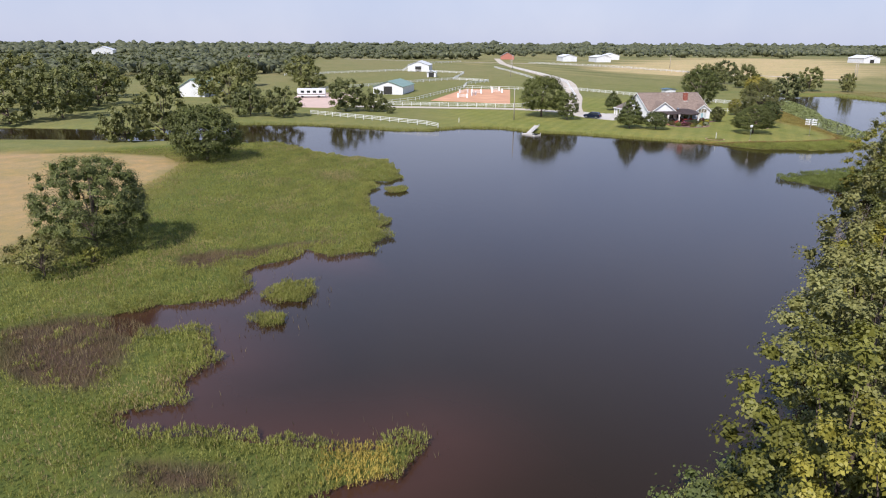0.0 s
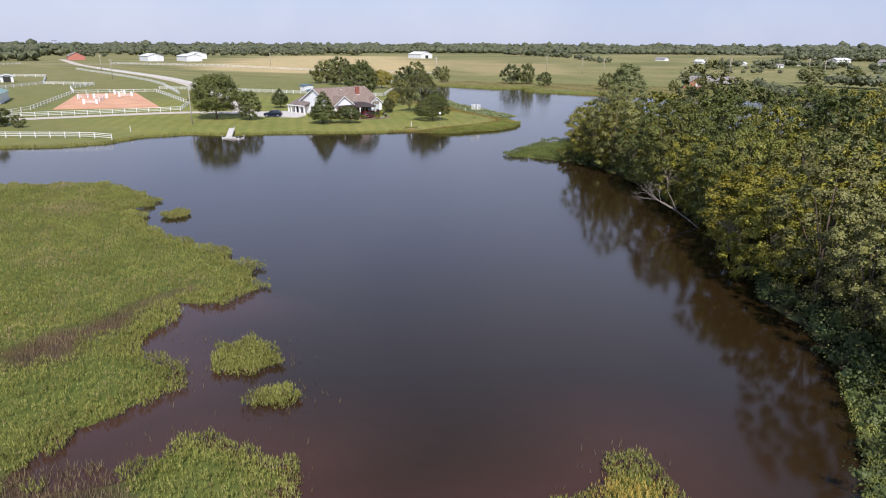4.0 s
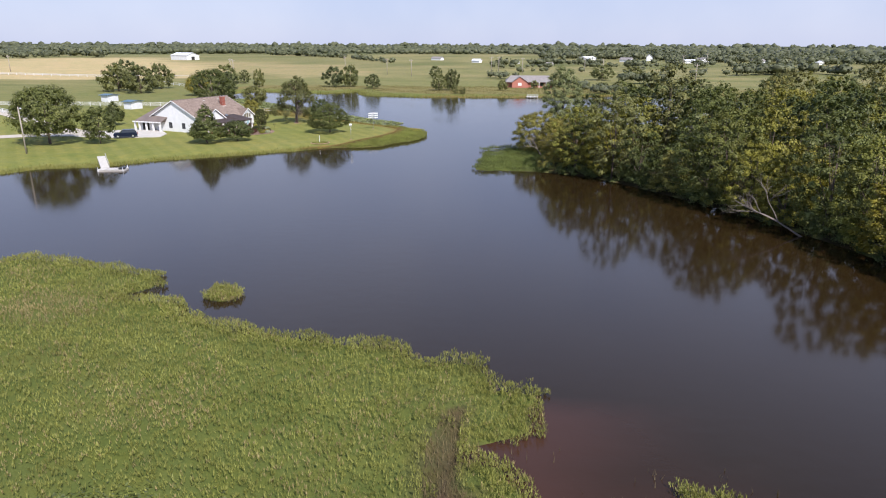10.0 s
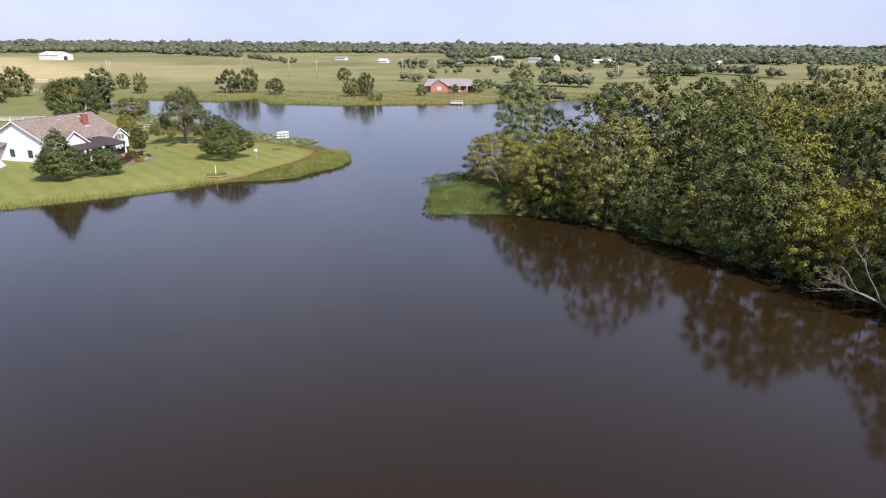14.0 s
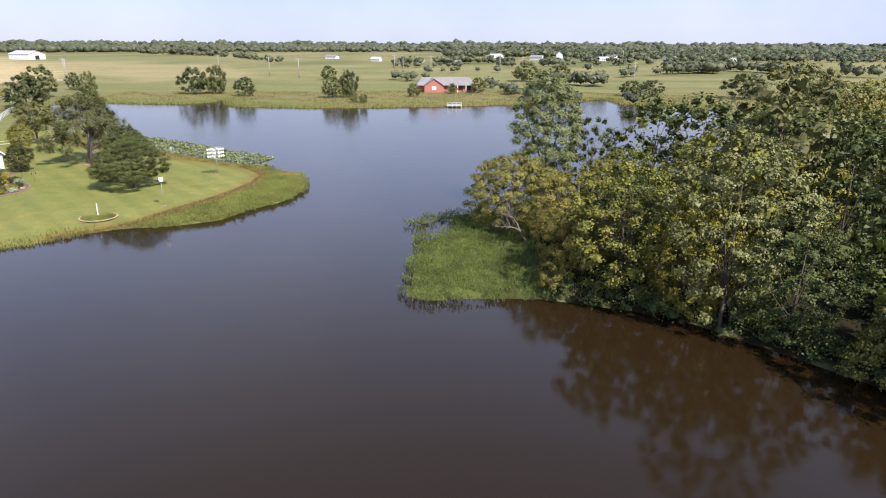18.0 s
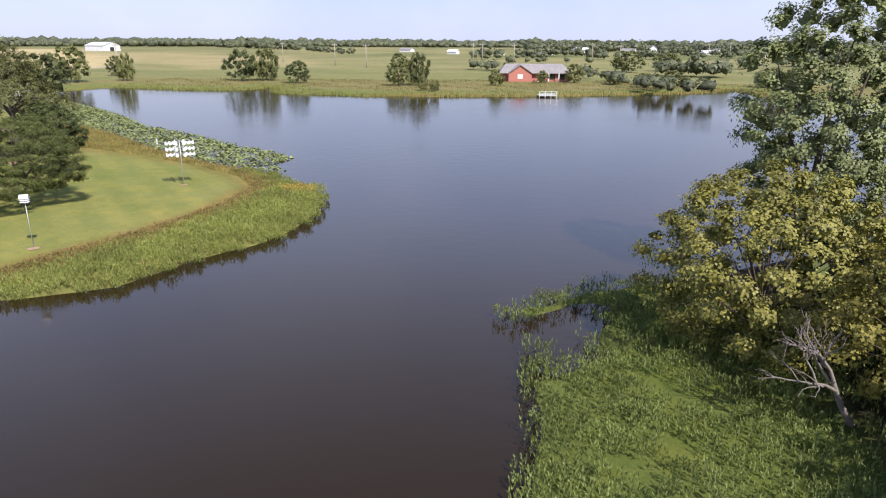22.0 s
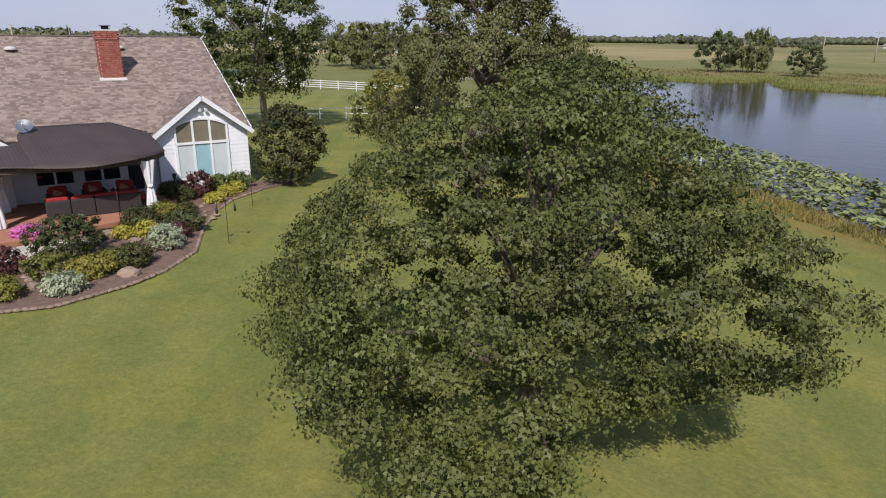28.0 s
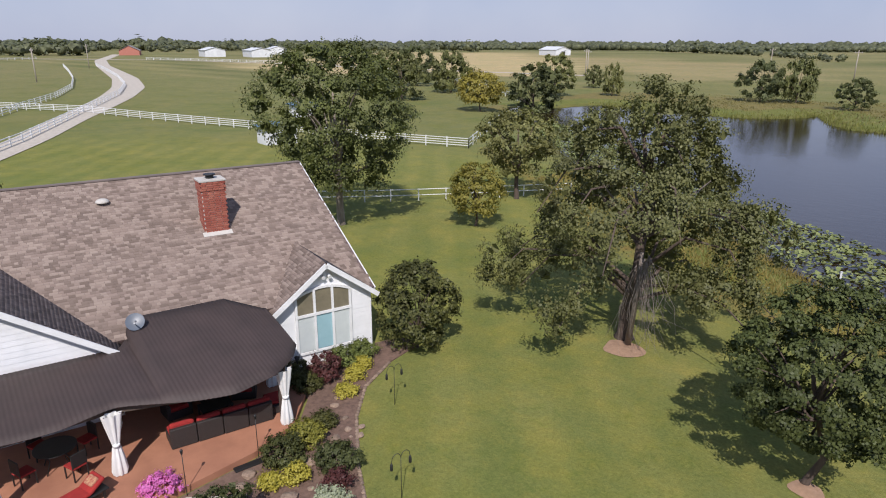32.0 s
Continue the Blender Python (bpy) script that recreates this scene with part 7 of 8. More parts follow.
ROCKS = [rock_mesh(k) for k in range(5)]
rock_rng = random.Random(9)
for k, (x, y, s) in enumerate([(-5.8, -8.4, 0.8), (-5.0, -7.5, 0.75), (-6.0, -6.2, 0.7), (-6.0, -11.0, 0.9), (-3.7, -6.3, 0.6), (-3.9, -4.9, 0.45), (-6.5, -6.9, 0.6), (-5.5, -5.7, 0.6), (-7.0, -5.9, 0.45), (-2.4, -5.6, 0.5), (-4.9, -9.7, 0.5), (-8.6, -10.4, 0.6), (-9.9, -9.9, 0.6),
                             (-3.0, -6.0, 0.4), (-8.6, -7.9, 0.5), (-11.3, -8.0, 0.5)]):
    ob = tagged(new("garden_rock", ROCKS[k % 5]), "weathered tan garden rock", "rock", "rocks in the garden bed")
    ob.matrix_world = HOUSE @ pose(x, y, 0.1 + s * 0.08, 0, 0, rock_rng.uniform(0, 360)) @ Matrix.Diagonal((s * 0.85, s * 0.65, s * 0.6, 1))
for k in range(60):
    f = rock_rng.random()
    x = -9.5 + 9.0 * f
    y = np.interp(x, [-9.5, -6, -3, -0.5], [-9, -8.5, -6.5, -3.6]) + rock_rng.uniform(-2.0, 2.0) * (1 - 0.5 * f)
    s = rock_rng.uniform(0.15, 0.45)
    ob = tagged(new("garden_rock", ROCKS[k % 5]), "small flat tan stone among mulch", "rock", "rocks in the garden bed")
    ob.matrix_world = HOUSE @ pose(x, float(y), 0.1 + s * 0.06, 0, 0, rock_rng.uniform(0, 360)) @ Matrix.Diagonal((s, s * 0.7, s * 0.5, 1))
edging = thing("bed_edging", "low edging of dark stones along the lawn", "edging", HOUSE)
line = BED[1:12]
for a, b in zip(line, line[1:]):
    n = max(2, round(math.dist(a, b) / 0.21))
    for k in range(n):
        ob = new("stone", ROCKS[(k * 3) % 5])
        ob.parent = edging
        f = (k + 0.5) / n
        ob.matrix_basis = pose(a[0] + (b[0] - a[0]) * f, a[1] + (b[1] - a[1]) * f, 0.09, 0, 0, math.degrees(math.atan2(b[1] - a[1], b[0] - a[0])) + rock_rng.uniform(-15, 15)) @ Matrix.Diagonal((0.25, 0.14, 0.16, 1))
stones = thing("garden_wall", "low dry wall of flat tan stones", "garden wall", HOUSE)
for r in range(4):
    for k in range(13):
        ob = new("stone", ROCKS[(k + r) % 5])
        ob.parent = stones
        x = -8.6 + k * 0.24 + 0.1 * (r % 2)
        ob.matrix_basis = pose(x, -9.5 - 0.25 * math.sin((x + 8) * 1.2) + rock_rng.uniform(-0.04, 0.04) + 0.03 * r, 0.13 + r * 0.1, 0, 0, rock_rng.uniform(-20, 20)) @ Matrix.Diagonal((0.34, 0.36, 0.17, 1))


def crook(x, y):
    root = thing("shepherd_hook", "thin black garden hook with hanging feeders", "garden hook", HOUSE @ pose(x, y, 0.02))
    for s in (-1, 1):
        pts = [(0, 0, 1.5)] + [(s * (0.16 - 0.16 * math.cos(a)), 0, 1.5 + 0.2 * math.sin(a)) for a in (0.5, 1.1, 1.8, 2.6)] + [(s * 0.33, 0, 1.45)]
        part("arm", tube(bmesh.new(), pts, [0.01] * 6, 5), M_BLACK, root)
        bm = bmesh.new()
        tube(bm, [(s * 0.33, 0, 1.2), (s * 0.33, 0, 1.24), (s * 0.33, 0, 1.4), (s * 0.33, 0, 1.45)], [0.04, 0.05, 0.04, 0.01], 8)
        part("feeder", bm, M_BLACK, root)
    part("pole", tube(bmesh.new(), [(0, 0, -0.1), (0, 0, 1.5)], [0.012, 0.01], 6), M_BLACK, root)


crook(-2.3, -9.5)
crook(0.5, -4.9)
make_tree(140, "bush_tree", "tall dense dark green bush beside the white gable", (-43.9, 190.4), 4.2, 3.4, M_TREEBUSH, M_BARK, "tall", 0.3, 130, 60, 0.14, 0.1, 0.08, 20, 0.35, droop=0.1)
# ---- lawn things ----
M_SAND_PALE = simple("yard_gravel", (0.60, 0.45, 0.38), (0.52, 0.38, 0.32), 0.3, 0.95, bump=0.4)
def soil_disc(x, y, r, name="soil_patch", label="ring of bare reddish soil in the lawn"):
    bm = bmesh.new()
    vs = [bm.verts.new((r * (1 + 0.12 * math.sin(3 * a + x)) * math.cos(a), r * (1 + 0.12 * math.sin(2 * a + y)) * math.sin(a), 0)) for a in [2 * math.pi * k / 28 for k in range(28)]]
    top = bm.verts.new((0, 0, 0.05))
    for k in range(28):
        bm.faces.new((vs[k], vs[(k + 1) % 28], top))
    ob = tagged(part(name, bm, M_SOIL), label, "soil", kind="structure")
    ob.matrix_world = pose(x, y, ground_z(x, y) + 0.025)


M_SOIL = simple("bare_soil", (0.40, 0.25, 0.16), (0.30, 0.19, 0.12), 4, 0.95, bump=0.6)


def gourd_mesh():
    bm = bmesh.new()
    tube(bm, [(0, 0, 0.2), (0, 0, 0.14), (0, 0, 0.08), (0, 0, 0.0), (0, 0, -0.09), (0, 0, -0.15), (0, 0, -0.17)], [0.015, 0.03, 0.05, 0.11, 0.125, 0.08, 0.02], 10)
    tube(bm, [(0, 0.09, -0.02), (0, 0.2, -0.03)], [0.05, 0.05], 8)
    me = bpy.data.meshes.new("gourd")
    bm.to_mesh(me)
    bm.free()
    me.materials.append(M_WHITE)
    return me


def gourd_rack(x, y):
    z = ground_z(x, y)
    root = thing("gourd_rack", "tall pole with tiers of white nesting gourds", "birdhouse", pose(x, y, z, 0, 0, 30))
    part("pole", tube(bmesh.new(), [(0, 0, -0.2), (0, 0, 4.0)], [0.04, 0.035], 8), M_STEEL, root)
    me = gourd_mesh()
    for tier in range(3):
        h = 2.85 + 0.5 * tier
        for k in range(6):
            a = k * math.pi / 3
            long = 1.05 if k % 3 == 0 else 0.62
            part("arm", tube(bmesh.new(), [(0, 0, h), (long * math.cos(a), long * math.sin(a), h)], [0.012, 0.01], 6), M_STEEL, root)
            for r in ((0.38, 0.7, 1.02) if k % 3 == 0 else (0.58,)):
                ob = new("gourd", me)
                ob.parent = root
                ob.matrix_basis = pose(r * math.cos(a), r * math.sin(a), h - 0.17, 0, 0, math.degrees(a) - 90) @ pose(0, 0, 0, 62, 0, 0) @ Matrix.Diagonal((1.15, 1.15, 1.15, 1))
    part("cross_bar", tube(bmesh.new(), [(-0.1, 0, 3.98), (0.9, 0, 3.98)], [0.014, 0.014], 6), M_STEEL, root)
    soil_disc(x, y, 0.3, label="small pale soil patch round a pole")


gourd_rack(-14.65, 188.0)


def martin_house(x, y):
    z = ground_z(x, y)
    root = thing("birdhouse", "white two-storey birdhouse on a thin pole", "birdhouse", pose(x, y, z, 0, 0, 20))
    part("pole", tube(bmesh.new(), [(0, 0, -0.2), (0, 0, 2.95)], [0.024, 0.02], 8), M_STEEL, root)
    part("body", box(-0.2, -0.15, 2.94, 0.2, 0.15, 3.2, 0.008), M_WHITE, root)
    part("gable", prism([(-0.15, 3.2), (0.15, 3.2), (0, 3.36)], (-0.19, 0.19), "x"), M_BARK, root)
    for s in (-1, 1):
        part("roof", slab(*([(-0.25, -0.21, 3.17), (0.25, -0.21, 3.17), (0.25, 0, 3.4), (-0.25, 0, 3.4)] if s < 0 else [(0.25, 0.21, 3.17), (-0.25, 0.21, 3.17), (-0.25, 0, 3.4), (0.25, 0, 3.4)]), 0.02), M_METAL_WHITE, root)
    for h in (2.93, 3.06):
        part("porch", box(-0.24, -0.2, h, 0.24, 0.2, h + 0.015), M_WHITE, root)
        for k in range(4):
            # no hole is cut: a black plate stands for the shade inside
            part("entrance", box(-0.17 + k * 0.1, -0.154, h + 0.04, -0.125 + k * 0.1, -0.149, h + 0.09), M_BLACK, root)
    soil_disc(x, y, 0.34, label="small reddish soil patch round a pole")


martin_house(-15.38, 169.43)


def white_post(x, y, h, label="short white post in the lawn"):
    root = thing("marker_post", label, "post", pose(x, y, ground_z(x, y)))
    part("shaft", box(-0.05, -0.05, -0.2, 0.05, 0.05, h, 0.008), M_WHITE, root)
    part("cap", box(-0.07, -0.07, h, 0.07, 0.07, h + 0.04, 0.008), M_WHITE, root)


white_post(-21.2, 165.5, 1.3, "white post in a small planted ring")
white_post(-71.8, 125.9, 1.2)
white_post(-31.0, 214.5, 1.2, "short white post beside the lotus leaves")
M_PAVER = simple("tan_paver", (0.52, 0.36, 0.23), (0.40, 0.26, 0.16), 3, 0.9, bump=0.4, vary=0.25)
PAVERS = []
for k in range(2):
    paver = rock_mesh(20 + k)
    paver.materials.clear()
    paver.materials.append(M_PAVER)
    PAVERS.append(paver)


def planted_ring(x, y, r):
    """A round bed of rough grass inside an edging of flat tan stones."""
    rng = random.Random(41)
    root = thing("planted_ring", "round grassy bed edged with flat tan stones", "garden bed", pose(x, y, ground_z(x, y)))
    n = int(2 * math.pi * r / 0.33)
    for k in range(n):
        ob = new("stone", PAVERS[k % 2])
        ob.parent = root
        a = 2 * math.pi * k / n
        ob.matrix_basis = pose(r * math.cos(a), r * math.sin(a), 0.04, 0, 0, math.degrees(a) + 90 + rng.uniform(-8, 8)) @ Matrix.Diagonal((0.4, 0.24, 0.2, 1))
    g = np.random.default_rng(42)
    a, q = g.uniform(0, 2 * math.pi, 2600), r * 0.95 * np.sqrt(g.uniform(0, 1, 2600))
    v, f = blades(g, np.c_[q * np.cos(a), q * np.sin(a)], np.zeros(2600), 0.16, 0.02, 0.5)
    part("rough_grass", mesh_np("rough_grass", v, f), M_GRASS, root)["kind"] = "stuff"


planted_ring(-20.9, 164.9, 1.9)


def light_pole(x, y, h):
    root = thing("light_pole", "weathered timber pole with a yard lamp", "pole", pose(x, y, ground_z(x, y), 1.5, 1, 0))
    part("shaft", tube(bmesh.new(), [(0, 0, -0.4), (0, 0, h)], [0.15, 0.1], 10), M_POLE, root)
    part("arm", tube(bmesh.new(), [(0, 0, h - 0.5), (0.5, -0.3, h - 0.1), (0.9, -0.5, h - 0.1)], [0.03, 0.03, 0.03], 6), M_STEEL, root)
    bm = bmesh.new()
    tube(bm, [(0.9, -0.5, h - 0.3), (0.9, -0.5, h - 0.2), (0.9, -0.5, h - 0.05)], [0.2, 0.16, 0.06], 10)
    part("lamp", bm, M_STEEL, root)


light_pole(-70.3, 142.2, 8.6)


def dock():
    root = thing("dock", "pale floating dock with a sloping ramp to the bank", "dock", pose(-47.2, 132.9, 0, 0, 0, 12))
    part("float", box(-2.2, -1.0, -0.15, 2.2, 1.0, 0.22, 0.03), M_CONCRETE, root)
    for k in range(15):
        part("plank", box(-2.2 + k * 0.294, -1.05, 0.225, -1.925 + k * 0.294, 1.05, 0.265), M_DOCKWOOD, root)
    part("ramp", slab((-2.2, 0.6, 0.32), (-0.9, 0.9, 0.32), (-3.6, 6.4, 1.45), (-4.8, 5.9, 1.45), 0.08), M_DOCKWOOD, root, "pale sloping ramp")
    part("rail", beam((-0.85, 0.9, 0.75), (-3.55, 6.4, 1.9), 0.06, 0.06), M_DOCK, root)
    for f in (0.05, 0.5, 0.95):
        part("rail_post", beam((-0.85 - 2.7 * f, 0.9 + 5.5 * f, 0.3 + 1.15 * f), (-0.85 - 2.7 * f, 0.9 + 5.5 * f, 0.78 + 1.15 * f), 0.06, 0.06), M_DOCK, root)
    part("box", box(1.2, -0.8, 0.265, 2.1, 0.2, 0.5, 0.02), M_BLACK, root, "dark storage box")
    for x, y in ((-2.0, -1.1), (2.0, -1.1), (2.0, 1.1)):
        part("mooring_post", tube(bmesh.new(), [(x, y, -1.5), (x, y, 0.7)], [0.06, 0.06], 8), M_STEEL, root)


M_DOCKWOOD = simple("dock_wood", (0.62, 0.59, 0.54), (0.50, 0.47, 0.43), 3, 0.85, stretch=(1, 0.2, 1), vary=0.2)
dock()


def far_dock():
    root = thing("dock", "small white fishing dock on the far bank", "dock", pose(24.7, 299.5, 0, 0, 0, 5))
    part("deck", box(-2.2, -2.4, 0.35, 2.2, 1.4, 0.5, 0.02), M_DOCKWOOD, root)
    for x in (-2.1, -0.7, 0.7, 2.1):
        part("post", box(x - 0.06, -2.4, -1.2, x + 0.06, -2.28, 1.4), M_WHITE, root)
    for z in (0.9, 1.35):
        part("rail", box(-2.15, -2.38, z, 2.15, -2.3, z + 0.08), M_WHITE, root)


far_dock()


def car():
    m = pose(-64.2, 164.3, 0.97, 0, 0, 30)
    root = thing("car", "dark blue estate car parked on the drive", "car", m)
    low = [(-2.35, 0.42), (-2.4, 0.75), (-2.2, 0.98), (-1.2, 1.05), (1.9, 1.08), (2.35, 0.95), (2.4, 0.5), (2.3, 0.28), (-2.2, 0.28)]
    body = prism(low, (-0.9, 0.9), "y")
    bmesh.ops.bevel(body, geom=list(body.edges), offset=0.06, segments=2, affect="EDGES")
    part("body", body, M_BLUEPAINT, root)
    cab = bmesh.new()
    b = [cab.verts.new(p) for p in ((-1.3, -0.84, 1.0), (2.2, -0.84, 1.0), (2.2, 0.84, 1.0), (-1.3, 0.84, 1.0))]
    t = [cab.verts.new(p) for p in ((-0.5, -0.66, 1.62), (1.75, -0.68, 1.65), (1.75, 0.68, 1.65), (-0.5, 0.66, 1.62))]
    cab.faces.new(t)
    for k in range(4):
        cab.faces.new((b[k], b[(k + 1) % 4], t[(k + 1) % 4], t[k]))
    bmesh.ops.recalc_face_normals(cab, faces=cab.faces)
    part("cabin", cab, M_GLASS, root, "dark glazed cabin")
    part("roof", box(-0.5, -0.68, 1.6, 1.78, 0.68, 1.68, 0.03), M_BLUEPAINT, root)
    for x in (-1.5, 1.45):
        for y in (-0.86, 0.86):
            wheel = part("wheel", tube(bmesh.new(), [(x, y - 0.11, 0.34), (x, y + 0.11, 0.34)], [0.34, 0.34], 18), M_TYRE, root)
            part("rim", tube(bmesh.new(), [(x, y - 0.115, 0.34), (x, y + 0.115, 0.34)], [0.2, 0.2], 12), M_STEEL, wheel)
    for y in (-0.62, 0.62):
        part("headlight", box(-2.4, y - 0.2, 0.68, -2.3, y + 0.2, 0.84, 0.02), M_WHITE, root)
        part("tail_light", box(2.32, y - 0.12, 0.75, 2.42, y + 0.12, 0.98, 0.02), M_RED, root)


car()


# ---- fences ----
def fence(line, label, rails=(0.55, 1.2), spacing=3.0, h=1.3, thick=0.05, joined=False, name="fence"):
    """White pipe fence: posts and rails along a bent line."""
    root = thing(name, label, "fence")
    posts = []
    for a, b in zip(line, line[1:]):
        n = max(1, round(math.dist(a, b) / spacing))
        posts += [(a[0] + (b[0] - a[0]) * k / n, a[1] + (b[1] - a[1]) * k / n) for k in range(n)]
    posts.append(line[-1])
    P = [(x, y, z) for (x, y), z in zip(posts, ground_zs(np.array(posts)))]
    pm = bmesh.new() if joined else None
    for x, y, z in P:
        bm = pm or bmesh.new()
        box_bm(bm, x - thick, y - thick, z - 0.3, x + thick, y + thick, z + h)
        if not joined:
            part("post", bm, M_WHITE, root)
    for r in rails:
        for a, b in zip(P, P[1:]):
            q = beam((a[0], a[1], a[2] + r), (b[0], b[1], b[2] + r), thick * 1.1, thick * 1.5)
            if joined:
                me = bpy.data.meshes.new("rail")
                q.to_mesh(me)
                q.free()
                pm.from_mesh(me)
                bpy.data.meshes.remove(me)
            else:
                part("rail", q, M_WHITE, root)
    if joined:
        part("railing", pm, M_WHITE, root)["kind"] = "stuff"


fence([(-77, 198), (-67.3, 206.8), (-64.2, 210), (-58, 217.4), (-54, 223)], "white two-rail fence behind the house", (0.5, 1.0), 2.6, 1.05, 0.035)
fence([(-172, 215), (-155, 223), (-135, 226), (-111, 231), (-86, 235.7), (-77, 238)], "white pipe fence across the pasture", (0.35, 0.65, 0.95, 1.25), 3.2, 1.35, 0.05)
fence([(-77, 238), (-88, 259), (-108, 300)], "white pipe fence running to the orchard", (0.4, 0.8, 1.25), 3.2, 1.35, 0.05)
fence([(-106.3, 94.6), (-88, 104.6), (-69.2, 115.3), (-66, 117)], "white fence along the pond's bank", (0.45, 0.85, 1.2), 3.0, 1.3, 0.06)
fence([(-124, 121), (-112, 139), (-100, 157), (-97.6, 162)], "white fence beside the riding arena", (0.45, 0.85, 1.25), 3.2, 1.35, 0.06)
fence([(-97.6, 162), (-110, 176), (-160, 204), (-178, 182), (-134, 140), (-124, 121)], "white fence round the riding arena", (0.5, 1.2), 4.0, 1.3, 0.07, True)
W_ROAD = [(-100, 178), (-120, 193), (-141, 207), (-162, 221), (-186, 237), (-214, 252), (-252, 268), (-300, 286), (-350, 304)]
fence([(x - 3, y + 9) for x, y in W_ROAD], "white fence along the drive", (0.45, 0.85, 1.25), 4.0, 1.35, 0.07, True)
fence([(x - 4, y - 5) for x, y in W_ROAD[2:]], "white fence along the drive", (0.45, 0.85, 1.25), 4.0, 1.35, 0.07, True)
fence([(-108, 300), (-140, 330), (-210, 380), (-330, 396), (-420, 372)], "white fence along the field track", (0.6, 1.25), 6.0, 1.3, 0.08, True)
fence([(-190, 120), (-235, 205), (-290, 240), (-330, 215), (-300, 130)], "white pipe fence round a paddock", (0.5, 0.9, 1.3), 5.0, 1.35, 0.08, True)
fence([(-235, 205), (-214, 215), (-200, 195), (-178, 182)], "white pipe fence round a paddock", (0.5, 0.9, 1.3), 5.0, 1.35, 0.08, True)
fence([(-330, 215), (-420, 260), (-470, 330)], "white pipe fence round a paddock", (0.6, 1.3), 6.0, 1.35, 0.09, True)
sheet("arena", [(-131, 144.7), (-110, 165), (-163, 197), (-174, 181)], M_SAND, 0.12, "orange sand riding arena", "arena")


def jump(x, y, r):
    root = thing("show_jump", "white show jump in the arena", "jump", pose(x, y, ground_z(x, y) + 0.1, 0, 0, r), "jumps in the arena")
    for s in (-1, 1):
        part("standard", box(s * 2.0 - 0.35, -0.12, 0, s * 2.0 + 0.35, 0.12, 1.6, 0.04), M_WHITE, root)
    for z in (0.4, 0.8, 1.2):
        part("pole", tube(bmesh.new(), [(-1.9, 0, z), (1.9, 0, z)], [0.06, 0.06], 8), M_WHITE, root)


for x, y, r in ((-151, 174, 40), (-154.5, 170, 100), (-160, 188, 20), (-142, 168, 130), (-150, 183, 60), (-136, 160, 30)):
    jump(x, y, r)


# ---- farm buildings ----
def barn(x, y, turn, length, width, eave, ridge, wall, roof, label, door=None, name="barn", lean=False):
    """A gabled building: walls, two roof slopes, dark panels standing for open doors, and trim."""
    z = ground_z(x, y)
    root = thing(name, label, "building", pose(x, y, z, 0, 0, turn))
    w, l = width / 2, length / 2
    part("wall", prism([(-w, -0.5), (-w, eave), (0, ridge - 0.1), (w, eave), (w, -0.5)], (-l, l), "y"), wall, root)
    k = (ridge - eave) / w
    for s in (-1, 1):
        q = [(s * (w + 0.5), -l - 0.5, eave - 0.5 * k + 0.12), (s * (w + 0.5), l + 0.5, eave - 0.5 * k + 0.12), (0, l + 0.5, ridge + 0.12), (0, -l - 0.5, ridge + 0.12)]
        part("roof", slab(*(q if s > 0 else q[::-1]), 0.12), roof, root)
    if door:
        for s in (-1, 1):
            part("door", box(-door / 2, s * l - 0.06, 0, door / 2, s * l + 0.06, min(eave, 3.2)), M_DARK, root, "dark panel standing for the unlit doorway")
            for t in (-1, 1):
                part("trim", box(t * (w - 0.1) - 0.12, s * l - 0.08, 0, t * (w - 0.1) + 0.12, s * l + 0.08, eave - 0.1), M_WHITE, root)
    return root


barn(-170, 146, 54, 20, 12, 3.0, 5.0, M_METAL_WHITE, M_METAL_GREEN, "white metal stable with a green roof", 3.4, "stable")
barn(-186, 73, 54, 14, 10, 3.6, 6.4, M_METAL_WHITE, M_METAL_GREEN, "white metal shed with a green roof", None, "shed")
barn(-333, 229, 60, 24, 14, 4.0, 6.4, M_METAL_WHITE, M_METAL_WHITE, "white metal barn in the paddocks", 4)
barn(-264, 206, 60, 6, 5, 2.6, 3.4, M_METAL_WHITE, M_METAL_WHITE, "small white run-in shed", 3, "shed")
barn(-319, 679, 70, 22, 16, 4.5, 7.0, M_METAL_WHITE, M_METAL_WHITE, "white metal barn beyond the tan field", 4)
barn(-497, 525, 60, 28, 14, 4.5, 6.5, M_METAL_WHITE, M_METAL_WHITE, "long white metal barn on the horizon", None)
barn(-463, 443, 70, 22, 14, 4.5, 6.5, M_METAL_WHITE, M_METAL_WHITE, "white metal barn on the horizon", None)
barn(-436, 462, 70, 24, 14, 4.5, 6.2, M_METAL_WHITE, M_METAL_WHITE, "white metal barn on the horizon", None)
barn(-483, 143, 85, 18, 12, 4.0, 6.5, M_METAL_WHITE, M_REDBRICK, "white barn with a red roof", None)
barn(-893, 30, 85, 45, 24, 6, 10, M_METAL_WHITE, M_METAL_WHITE, "large white barn on the horizon", None)
barn(-541, 422, 60, 24, 14, 3.5, 7.0, M_REDBRICK, M_ROOF_GREY, "brick house with a grey roof on the rise", None, "farmhouse")
barn(-560, 160, 60, 20, 12, 3.5, 6.5, M_SIDING, M_ROOF_BROWN, "low house with a brown roof among trees", None, "farmhouse")
barn(-99, 224.5, 76, 3.0, 4.4, 2.3, 2.6, M_METAL_WHITE, M_BLUEMETAL, "small white pasture shelter", None, "shelter")
barn(-122, 248, 76, 3.0, 4.6, 2.2, 2.5, M_METAL_WHITE, M_BLUEMETAL, "small white pasture shelter", None, "shelter")
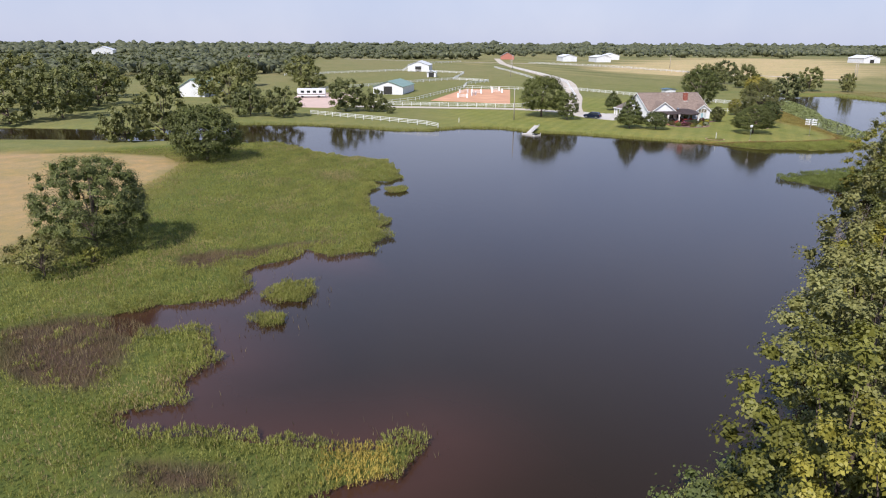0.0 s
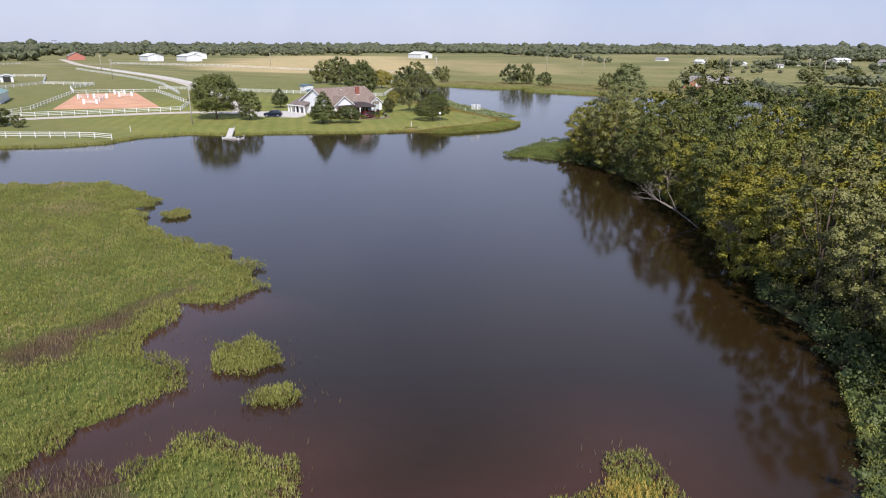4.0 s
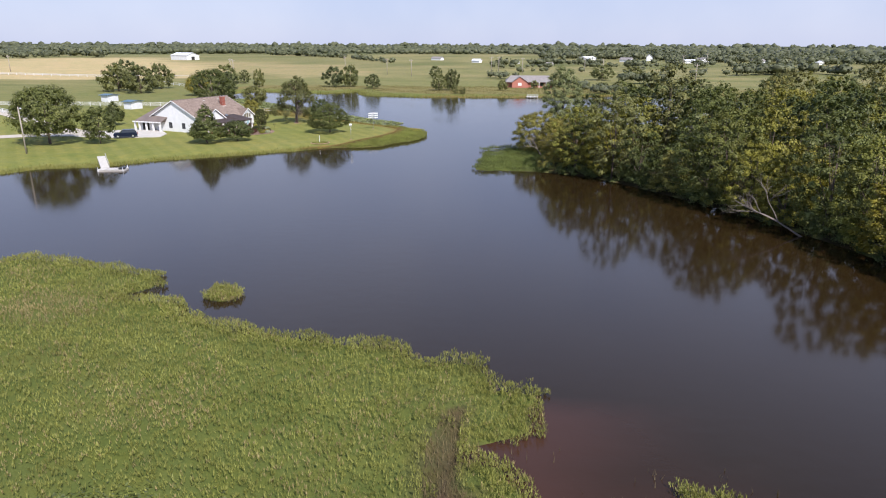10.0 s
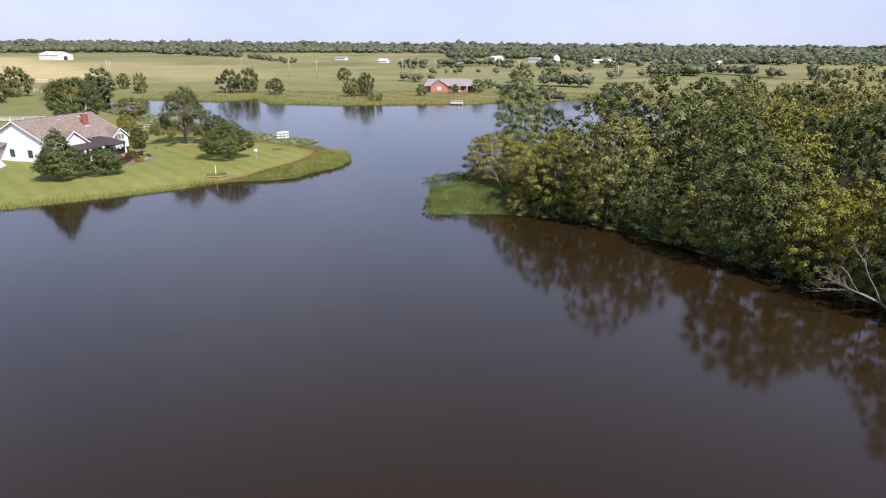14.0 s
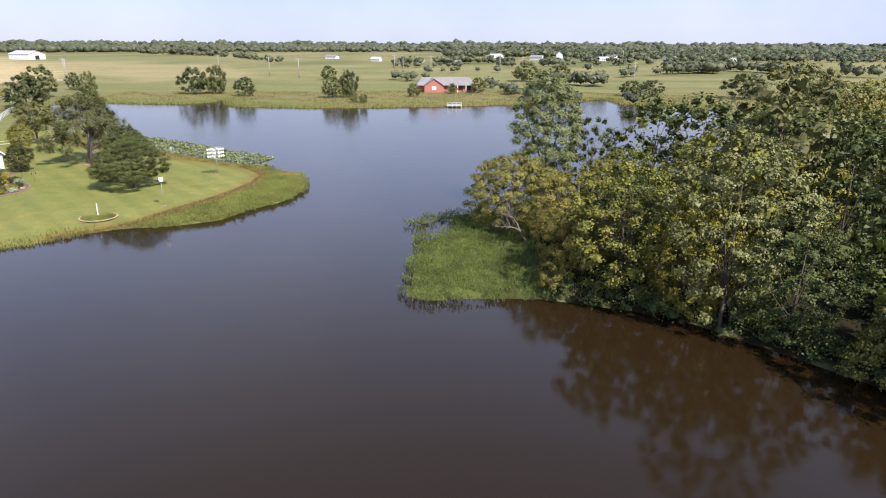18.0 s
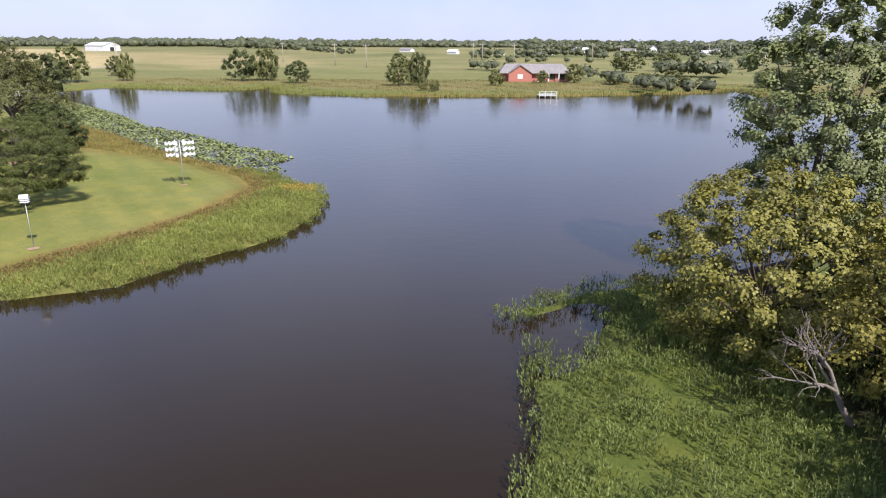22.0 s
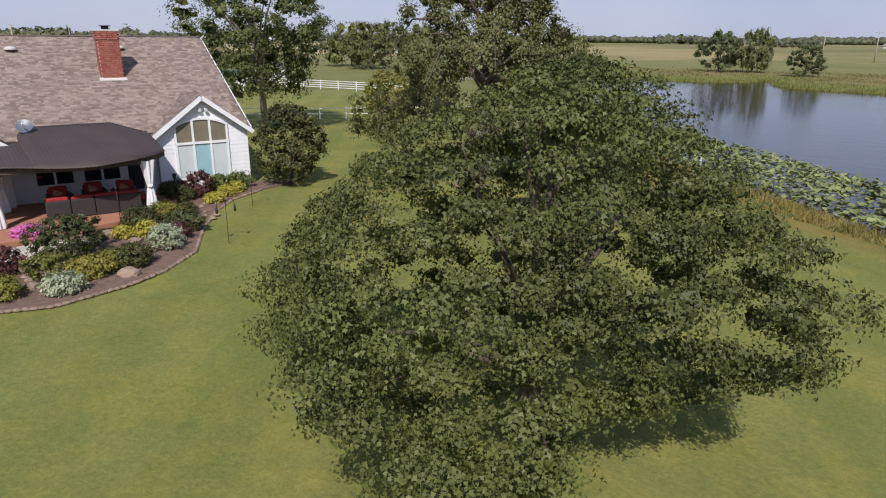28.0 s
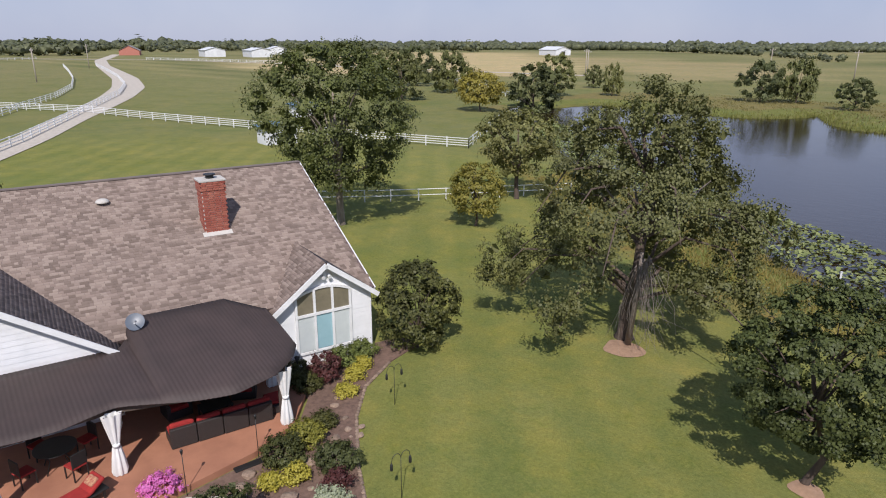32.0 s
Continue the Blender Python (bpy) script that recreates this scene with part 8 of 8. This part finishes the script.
for k, (x, y, l, h) in enumerate([(43, 560, 16, 4), (104, 600, 14, 5), (150, 580, 14, 4), (36, 512, 8, 3), (12, 540, 9, 3), (170, 620, 18, 5), (-20, 560, 10, 4), (210, 600, 14, 4), (75, 640, 20, 5), (130, 640, 12, 8), (240, 560, 12, 4), (-60, 620, 14, 4)]):
    barn(x * 1.15, y * 1.18, 20 + 37 * k, l * 0.8, l * 0.5, h * 0.5, h * 0.85, M_SIDING, M_ROOF_GREY if k % 2 else M_METAL_WHITE, "pale building far off among the trees", None, "farmhouse")


def motorhome(x, y, turn):
    root = thing("motorhome", "white motorhome parked beside the stable", "vehicle", pose(x, y, ground_z(x, y), 0, 0, turn))
    part("body", box(-5.2, -1.25, 0.6, 5.2, 1.25, 3.4, 0.15), M_METAL_WHITE, root)
    part("stripe", box(-5.1, -1.27, 1.2, 5.1, 1.27, 1.5), M_ROOF_BROWN, root)
    part("windscreen", box(-5.23, -1.0, 1.8, -5.15, 1.0, 2.9), M_GLASS, root)
    for k in range(4):
        part("window", box(-3.8 + k * 2.2, -1.28, 1.9, -2.6 + k * 2.2, 1.28, 2.7), M_GLASS, root)
    for px in (-3.4, 2.6):
        for py in (-1.1, 1.1):
            part("wheel", tube(bmesh.new(), [(px, py - 0.15, 0.45), (px, py + 0.15, 0.45)], [0.45, 0.45], 14), M_TYRE, root)


motorhome(-160, 109, 70)
sheet("yard", [(-128, 97), (-122.4, 104.4), (-150, 124), (-176, 130), (-182, 112), (-163, 103)], M_SAND_PALE, 0.1, "bare pinkish yard beside the stable", "yard")


def red_house():
    root = thing("brick_house", "red brick house with a grey-brown roof and porch", "house", pose(24, 351, ground_z(24, 351), 0, 0, 4))
    part("wall", box(-11, -4, -0.5, 11, 6, 2.7), M_REDBRICK, root)
    for s in (-1, 1):
        q = [(-11.6, s * 6.2 + 1, 2.5), (11.6, s * 6.2 + 1, 2.5), (9.0, 1, 5.2), (-9.0, 1, 5.2)]
        part("roof", slab(*(q if s < 0 else q[::-1]), 0.15), M_ROOF_GREY, root)
    for s in (-1, 1):
        q = [(s * 11.6, 7.2, 2.5), (s * 11.6, -5.2, 2.5), (s * 9.0, 1, 5.2), (s * 9.0, 1.01, 5.2)]
        part("roof", slab(*(q if s < 0 else q[::-1]), 0.1), M_ROOF_GREY, root)
    part("gable", prism([(-8.6, -0.5), (-8.6, 2.7), (-5, 5.0), (-1.4, 2.7), (-1.4, -0.5)], (-6.5, 0), "y"), M_REDBRICK, root)
    for s in (-1, 1):
        q = [(-5 + s * 4.1, -6.9, 2.4), (-5 + s * 4.1, 0, 2.4), (-5, 1, 5.1), (-5, -6.9, 5.1)]
        part("roof", slab(*(q if s > 0 else q[::-1]), 0.12), M_ROOF_GREY, root)
    part("window", box(-5.8, -6.56, 0.9, -4.2, -6.48, 2.2), M_WHITE, root)
    for k in range(4):
        part("porch_post", box(0.6 + k * 3.2, -5.9, -0.3, 0.9 + k * 3.2, -5.6, 2.5), M_WHITE, root)
    for x in (1.6, 4.6, 7.6):
        part("window", box(x, -4.08, 0.6, x + 1.6, -4.0, 2.2), M_GLASS, root)


red_house()


def utility_pole(x, y, h=10.0):
    root = thing("utility_pole", "weathered timber utility pole in the fields", "pole", pose(x, y, ground_z(x, y)), "utility poles")
    part("shaft", tube(bmesh.new(), [(0, 0, -0.5), (0, 0, h)], [0.2, 0.14], 8), M_POLE, root)
    part("crossarm", box(-1.2, -0.08, h - 0.9, 1.2, 0.08, h - 0.7), M_POLE, root)
    for s in (-1, 0, 1):
        part("insulator", tube(bmesh.new(), [(s * 1.05, 0, h - 0.7), (s * 1.05, 0, h - 0.45)], [0.06, 0.05], 6), M_WHITE, root)


for x, y in ((-46, 430), (-64, 446), (-1, 490), (4, 488), (62, 500), (70, 462), (108, 386), (-152, 414), (-144, 400), (174, 626), (20, 470), (140, 560), (-330, 300), (-300, 420), (-100, 480), (-250, 250)):
    utility_pole(x, y)


# ---- dead trees at the water ----
def dead_tree(seed, x, y, height, spread, lean, label):
    """A bare grey tree: limbs that fork again and again."""
    rng = random.Random(seed)
    bm = bmesh.new()

    def grow(p, d, length, r, depth):
        q = p + d * length * 0.5 + Vector((rng.uniform(-1, 1), rng.uniform(-1, 1), rng.uniform(-0.4, 0.8))) * length * 0.06
        e = p + d * length
        tube(bm, [p, q, e], [r, r * 0.8, r * 0.6], 5, False)
        if depth == 0:
            return
        for _ in range(3 if depth > 2 else 2):
            n = (d + Vector((rng.uniform(-1, 1), rng.uniform(-1, 1), rng.uniform(-0.5, 0.7))) * spread).normalized()
            grow(p + d * length * rng.uniform(0.55, 1.0), n, length * rng.uniform(0.5, 0.78), r * 0.55, depth - 1)

    grow(Vector((0, 0, -0.2)), Vector(lean).normalized(), height * 0.4, 0.13, 5)
    root = thing("dead_tree", label, "tree", pose(x, y, max(0.0, ground_z(x, y))))
    part("trunk", bm, M_DEAD, root)


dead_tree(1, 53.4, 106.2, 10.0, 0.75, (-0.9, 0.1, 0.55), "bare grey fallen tree leaning over the water")
dead_tree(2, 67.5, 84.0, 7.0, 0.5, (-0.1, 0, 1), "bare grey tree standing among the green woods")
dead_tree(3, 25.2, 154.0, 5.5, 0.8, (-0.5, -0.2, 0.8), "bare brown branches below a yellowing tree")
dead_tree(5, 59.6, 92.3, 8.5, 0.7, (-0.6, -0.3, 0.7), "bare grey branches over the water")
soil_disc(-36.7, 196.2, 0.9, label="bare orange soil at the elm's foot")
soil_disc(-28.2, 190.7, 0.5, label="ring of bare soil round a young maple")
